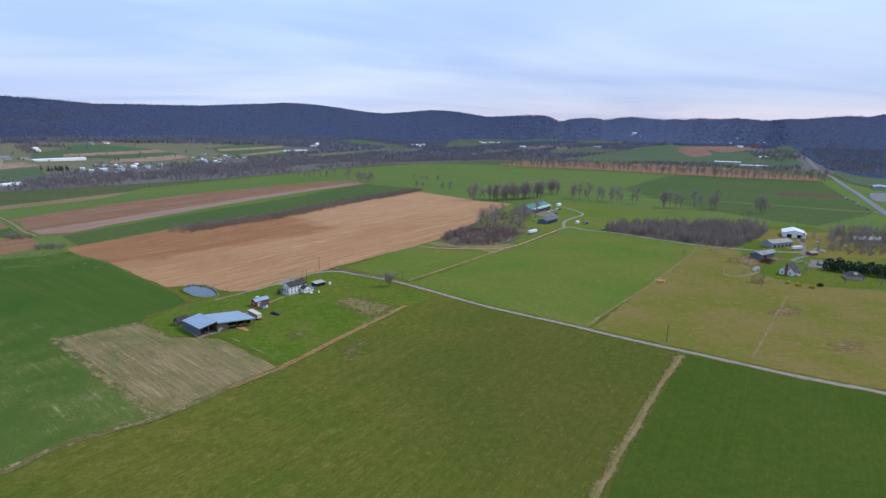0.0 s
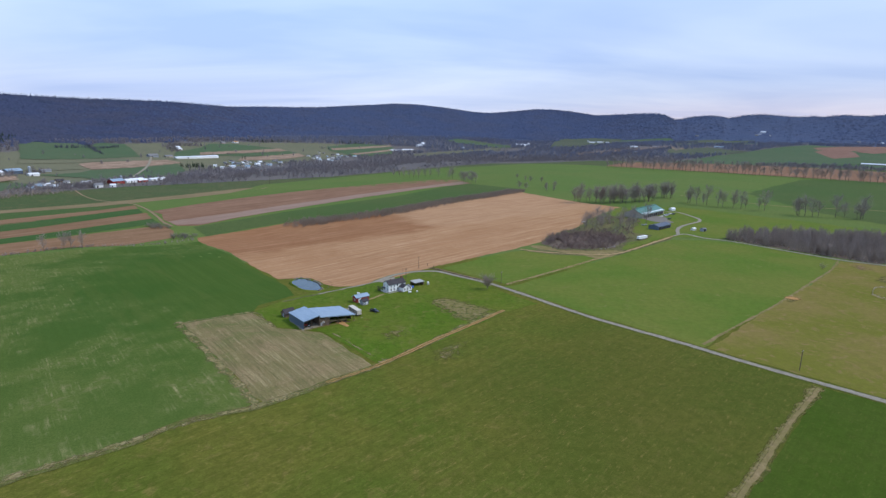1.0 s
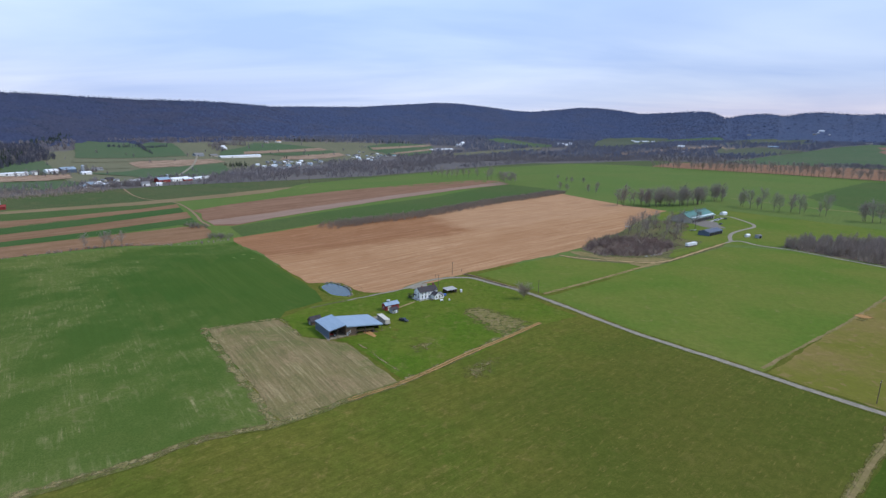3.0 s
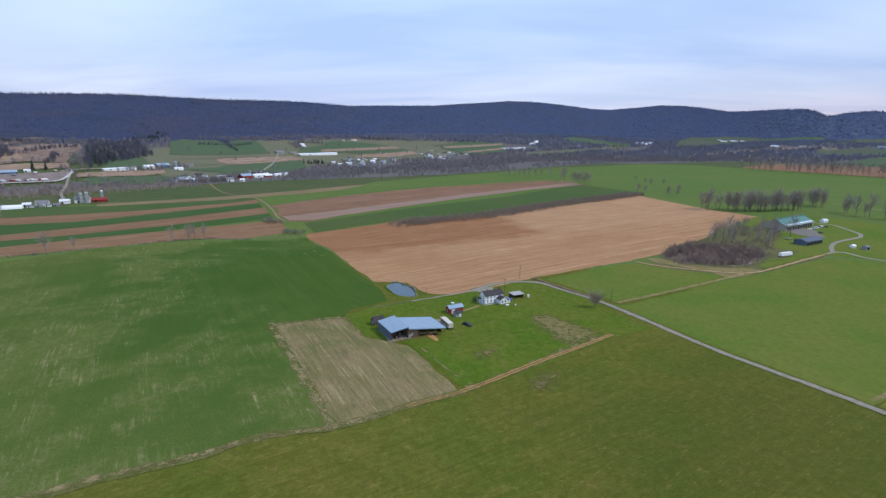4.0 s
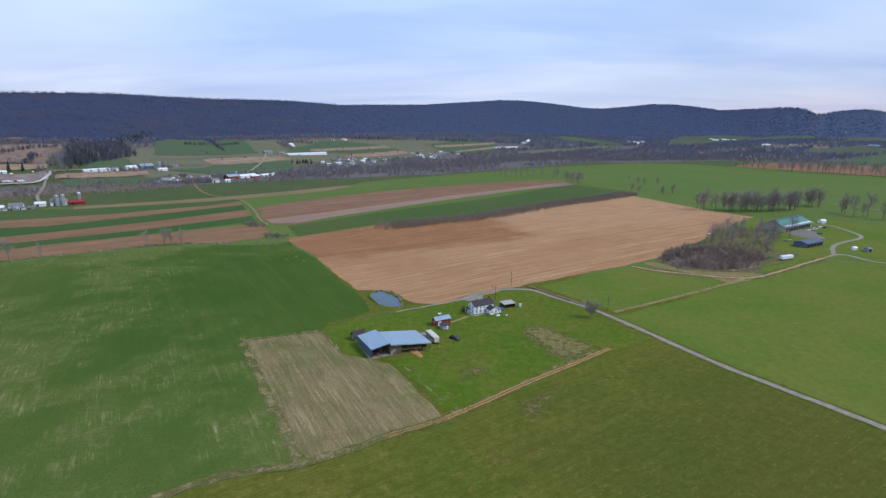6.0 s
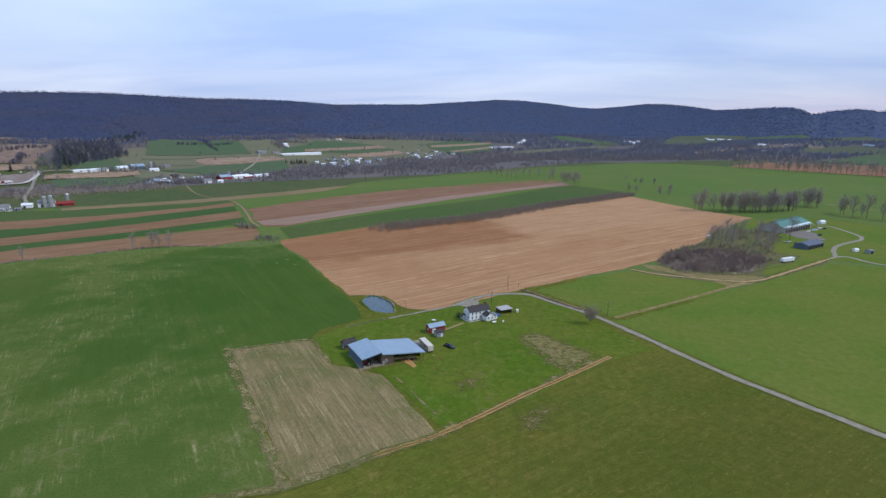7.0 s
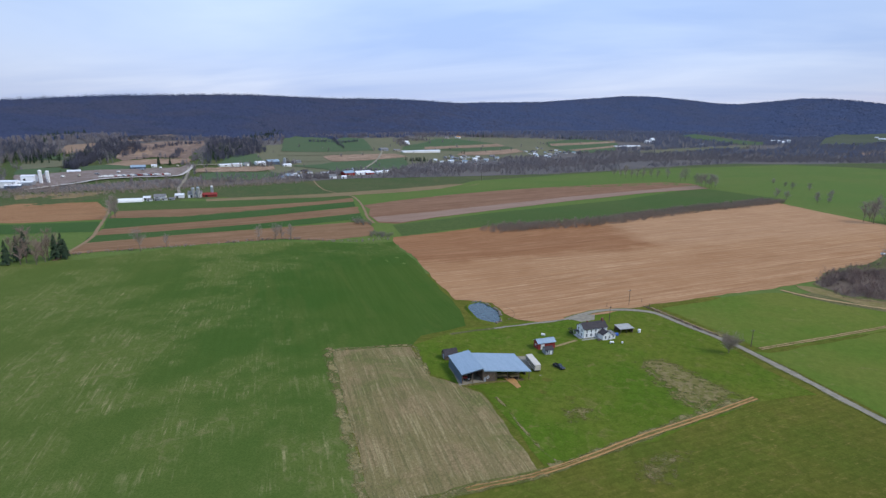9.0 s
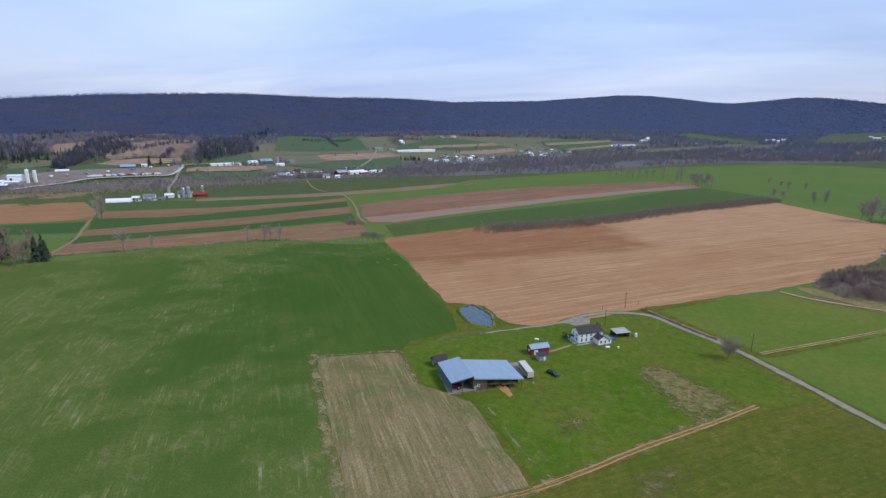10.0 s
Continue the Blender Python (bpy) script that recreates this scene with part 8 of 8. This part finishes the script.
FAR = [
    # farm with silos and a red barn
    (-545, 506, 17, 8, 3.4, 2.4, 42, "red", "red", "long red barn on the valley farm"),
    (-556, 494, 16, 11, 5, 4, 42, "white", "roof_grey", "grey and white barn below the silos"),
    (-566, 484, 10, 8, 4, 2, 42, "white", "roof_white", "small white farm building"),
    (-577, 464, 13, 9, 4, 3, 42, "white", "roof_grey", "white farmhouse with a grey roof"),
    (-585, 456, 8, 6, 3, 2, 42, "tan_wall", "roof_white", "small pale garage on the farm"),
    # blue-roofed barn by the conifers and houses
    (-742, 553, 20, 12, 4.5, 3, 55, "wall_blue", "roof_blue", "blue barn beside two conifers"),
    (-738, 583, 8, 7, 3, 1.6, 55, "white", "roof_white", "small white shed beside the conifers"),
    (-778, 486, 16, 9, 3.2, 2, 55, "white", "roof_white", "white house below the ridge wood"),
    (-700, 676, 40, 8, 3, 1.4, 72, "white", "roof_white", "long white low poultry shed"),
    (-692, 722, 8, 7, 5, 2, 72, "white", "roof_grey", "white farmhouse beside the long shed"), (-691, 748, 18, 11, 5, 3, 72, "white", "roof_white", "white barn beside the blue-roofed barn"),
    (-690, 776, 24, 13, 6, 4, 76, "wall_blue", "roof_blue", "blue-roofed barn beside a silo"), (-670, 792, 16, 8, 3.5, 2, 70, "white", "roof_white", "white machine shed beyond the creek"),
    (-690, 842, 18, 8, 3.5, 2, 76, "grey_wood", "roof_grey", "grey shed beyond the creek"), (-600, 716, 24, 8, 3, 1.8, 66, "grey_wood", "roof_grey", "low grey shed by the creek trees"),
    (-590, 742, 10, 7, 3.5, 2, 66, "tan_wall", "roof_dark", "tan house by the creek trees"), (-615, 776, 12, 9, 3.5, 3, 66, "brown_wood", "roof_dark", "brown house above the creek"),
    (-588, 795, 16, 8, 3.2, 1.6, 66, "white", "roof_white", "white mobile home by the creek trees"), (-546, 762, 11, 10, 5, 3, 50, "white", "roof_grey", "white farmhouse beside the creek track"),
    (-532, 776, 8, 7, 4, 2, 50, "white", "roof_white", "white garage beside the creek track"), (-552, 812, 22, 14, 6, 4, 72, "red", "roof_blue", "red bank barn with a blue-grey roof"),
    (-546, 838, 36, 12, 5, 3, 72, "white", "roof_white", "long white dairy barn beyond the creek"), (-536, 856, 18, 10, 4, 2.5, 72, "red", "roof_white", "red dairy wing with white roof"),
    (-534, 886, 34, 9, 3.5, 2, 74, "white", "roof_white", "white calf barn beside the dairy"),
    (-688, 1150, 22, 14, 5, 4, 62, "grey_wood", "roof_grey", "grey barn under the ridge"), (-668, 1180, 18, 10, 4, 3, 62, "tan_wall", "roof_grey", "tan barn under the ridge"),
    (-648, 1186, 118, 13, 4, 2, 62, "white", "roof_white", "very long pale poultry house under the ridge"),
    (-712, 1310, 12, 9, 5, 3, 60, "white", "roof_white", "white house at the wood edge"), (-700, 1298, 10, 8, 4, 2, 60, "white", "roof_white", "white garage at the wood edge"),
    (-686, 1510, 14, 10, 5, 3, 60, "tan_wall", "roof_grey", "tan house on the hillside"), (-672, 1562, 16, 11, 5, 3, 60, "white", "till", "pale house with a rust roof on the hillside"),
    (-243, 1876, 112, 14, 4, 2.4, 50, "white", "roof_white", "long white poultry house beyond the creek"), (-165, 2050, 26, 14, 7, 5, 50, "white", "roof_white", "white barn in a far cluster"), (-150, 2075, 14, 12, 14, 6, 50, "white", "roof_white", "tall white mill building"),
    (238, 2330, 34, 12, 5, 4, 20, "white", "roof_white", "far white farm building in the valley"), (258, 2300, 22, 12, 5, 4, 20, "white", "roof_white", "far white barn in the valley"), (282, 2330, 16, 11, 7, 5, 10, "white", "roof_white", "far white house in the valley"),
    (612, 2590, 26, 11, 5, 3, 0, "white", "roof_white", "far white barn in the valley"), (655, 2605, 20, 10, 5, 3, 0, "white", "roof_white", "far white barn in the valley"), (690, 2590, 16, 10, 5, 3, 0, "white", "roof_white", "far white barn in the valley"),
    (680, 2172, 26, 12, 5, 3, -10, "white", "roof_white", "far pale farm building"), (748, 2116, 22, 12, 5, 3, -10, "white", "roof_grey", "far pale farm building"), (1003, 2159, 36, 14, 5, 3, -20, "grey_wood", "roof_blue", "far grey-blue barn in the valley"),
    (1404, 1676, 30, 12, 6, 3, -35, "white", "roof_white", "white farm building beyond the poultry houses"), (1450, 1690, 30, 12, 6, 3, -35, "brown_wood", "roof_grey", "brown barn beyond the poultry houses"),
    (1674, 2140, 22, 12, 6, 4, -30, "white", "roof_white", "white barn in the far hamlet"), (1740, 2140, 30, 13, 6, 4, -30, "red", "red", "red barn in the far hamlet"),
    (1575, 2900, 24, 12, 6, 4, -30, "white", "roof_white", "far white barn under the ridge"), (1475, 2373, 26, 12, 6, 3, -30, "tan_wall", "roof_grey", "far tan building in the valley"),
]
for x, y, L, W, E, R, turn, wall, roof, label in FAR:
    far_building(x, y, L, W, E, R, turn, wall, roof, label)
silo(-551, 498, 2.3, 13, "concrete", "tall grey concrete silo beside the red barn")
silo(-546, 501, 2.3, 14, "concrete", "tall grey concrete silo beside the red barn")
silo(-543, 519, 1.9, 14, "steel", "slim silo with a white cap", "white")
silo(-676, 801, 2.4, 15, "steel", "steel silo beside the blue-roofed barn")
silo(-755, 440, 2.4, 20, "white", "tall white storage silo of the works", "white")
silo(-752, 447, 2.4, 18, "white", "tall white storage silo of the works", "white")
silo(-560, 846, 2.0, 12, "steel", "steel silo beside the dairy barn")


def hoop_house(x, y, L, W, H, turn, label):
    h = thing("hoop_house", label, "greenhouse", at(x, y, turn))
    prof = [(W / 2 * math.cos(a), H * math.sin(a)) for a in np.linspace(0, math.pi, 11)]
    part("cover", Shape().extrude(prof[::-1], 0, L), M["white"], h, "white plastic cover")
    part("end_door", Shape().box(-0.08, -1.2, 0, -0.01, 1.2, 2.2), M["grey_wood"], h)
    return h


hoop_house(-594, 432, 30, 11, 5.0, 43, "long white hoop house on the valley farm")
for i in range(4):
    far_building(-572 + 5 * i, 451 + 6 * i, 6, 4, 2.4, 1.2, 43, "grey_wood" if i % 2 else "white", "roof_grey", "small hut in a row beside the hoop house", "small_hut", "hut", "row of huts")
# works across the creek
for x, y, L, W, E, turn, wall, label in ((-775, 396, 26, 14, 9, 40, "white", "large white works building"), (-764, 412, 22, 12, 7, 40, "steel", "plain grey steel works building"), (-770, 425, 16, 10, 12, 40, "white", "tall white works tower block"), (-762, 402, 18, 10, 5, 40, "wall_blue", "low blue-grey works shed")):
    far_building(x, y, L, W, E, 1.6, turn, wall, "roof_white", label, "works_building", "building")
conv = thing("conveyor", "slanting steel conveyor beside the white silos", "conveyor", at(-765, 445, 30))
part("belt", Shape().tube((-12, 0, 1), (14, 0, 17), 0.7, 0.7, 6), M["steel"], conv)
for x, h in ((-2, 7), (6, 12), (12, 15.5)):
    part("leg", Shape().tube((x, 0, -1), (x, 0, h), 0.2, 0.2, 5), M["steel"], conv)
row = spline([(-728, 500), (-712, 530), (-697, 556), (-688, 572)], 3.0)
def works_truck(x, y, turn, paint, load):
    """A flat-fronted lorry with a box body."""
    t = thing("works_truck", "lorry parked in a long row at the works", "truck", at(x, y, turn, 2.1), "row of works trucks")
    part("chassis", Shape().box(-1.0, -3.4, 0.45, 1.0, 3.4, 0.8), M["black"], t)
    part("cab", Shape().box(-1.15, 1.6, 0.8, 1.15, 3.4, 2.7, 0.15), M[paint], t)
    part("load_box", Shape().box(-1.25, -3.4, 0.8, 1.25, 1.4, load, 0.05), M[paint if paint != "black" else "steel"], t)
    part("windscreen", Shape().box(-1.0, 3.38, 1.7, 1.0, 3.43, 2.5), M["glass"], t)
    for wx in (-1.1, 0.8):
        for wy in (-2.4, 2.4):
            part("wheel", Shape().tube((wx, wy, 0.45), (wx + 0.3, wy, 0.45), 0.45, 0.45, 10), M["rubber"], t)
    return t


for i, (x, y) in enumerate(row):
    works_truck(x, y, -42, ("white", "white", "red", "white", "steel", "white", "roof_blue", "white", "red")[(i * 5 + i // 3) % 9], 2.6 + 0.9 * (i * 7 % 5) / 4)
for i, (x, y) in enumerate([(-760, 470), (-752, 486), (-744, 505), (-735, 530), (-772, 455), (-728, 560), (-722, 586), (-718, 612)]):
    works_truck(x, y, 30 + 40 * (i % 3), ("white", "cream", "steel")[i % 3], 2.9)
# scattered village between creek and ridge
spots = [(-551, 1159), (-537, 1191), (-547, 1245), (-532, 1228), (-494, 1194), (-492, 1258), (-486, 1282), (-473, 1285), (-482, 1348), (-460, 1332), (-520, 1172), (-508, 1210), (-515, 1246), (-478, 1230), (-465, 1262), (-500, 1300), (-450, 1300), (-443, 1521), (-416, 1513), (-394, 1462), (-376, 1484), (-390, 1600), (-368, 1580), (-349, 1604), (-330, 1628), (-405, 1490), (-428, 1545), (-380, 1540), (-360, 1520)]
for i, (x, y) in enumerate(spots):
    wall = ("white", "tan_wall", "white", "grey_wood", "white")[i % 5]
    far_building(x, y, 8 + 6 * rng.random(), 6 + 3 * rng.random(), 2.8 + 1.5 * rng.random(), 1.8 + rng.random(), 60 * rng.random() + 20, wall, ("roof_white", "roof_grey", "roof_blue", "roof_dark", "roof_grey")[(i * 3) % 5], "small house of a far valley hamlet", "hamlet_house", "house", "hamlet houses")
for i in range(46):
    cx, cy, rx, ry = ((-515, 1215, 42, 75), (-392, 1545, 48, 80), (-600, 735, 16, 45))[i % 3 if i % 6 else 0]
    far_building(cx + rx * (2 * rng.random() - 1), cy + ry * (2 * rng.random() - 1), 6 + 4 * rng.random(), 5 + 2 * rng.random(), 2.6 + 1.2 * rng.random(), 1.6 + 0.6 * rng.random(), 90 * rng.random(), ("white", "tan_wall", "grey_wood", "white")[i % 4], ("roof_grey", "roof_white", "roof_blue", "roof_grey", "roof_dark")[i % 5], "small outbuilding crowded in a far hamlet", "hamlet_shed", "shed", "hamlet sheds")
for i in range(60):
    x, y = (-540 + 110 * rng.random(), 1150 + 150 * rng.random())
    car("old vehicle in a crowded scrap yard", at(x, y, 360 * rng.random()), M[("white", "steel", "red", "black", "grey_wood", "cream")[i % 6]], 5.5, 1.9, False, "scrap yard vehicles")
for i, (x, y) in enumerate([(608, 1905), (640, 1856), (652, 1815), (318, 2143), (610, 2640), (648, 2640), (672, 2615), (1496, 2800), (1530, 2830), (1560, 2790), (1195, 2800), (1781, 2480), (1832, 2410), (1850, 2380), (1910, 2400), (1950, 2370), (1975, 2350), (2030, 2440), (1980, 2560), (1870, 2470), (1, 2119), (1740, 2240)]):
    far_building(x, y, 9 + 7 * rng.random(), 8, 3.5 + 2 * rng.random(), 2.5, -60 * rng.random(), ("white", "tan_wall", "grey_wood")[i % 3], "roof_white" if i % 4 == 0 else "roof_grey", "white house of a far valley village", "village_house", "house", "far village houses")
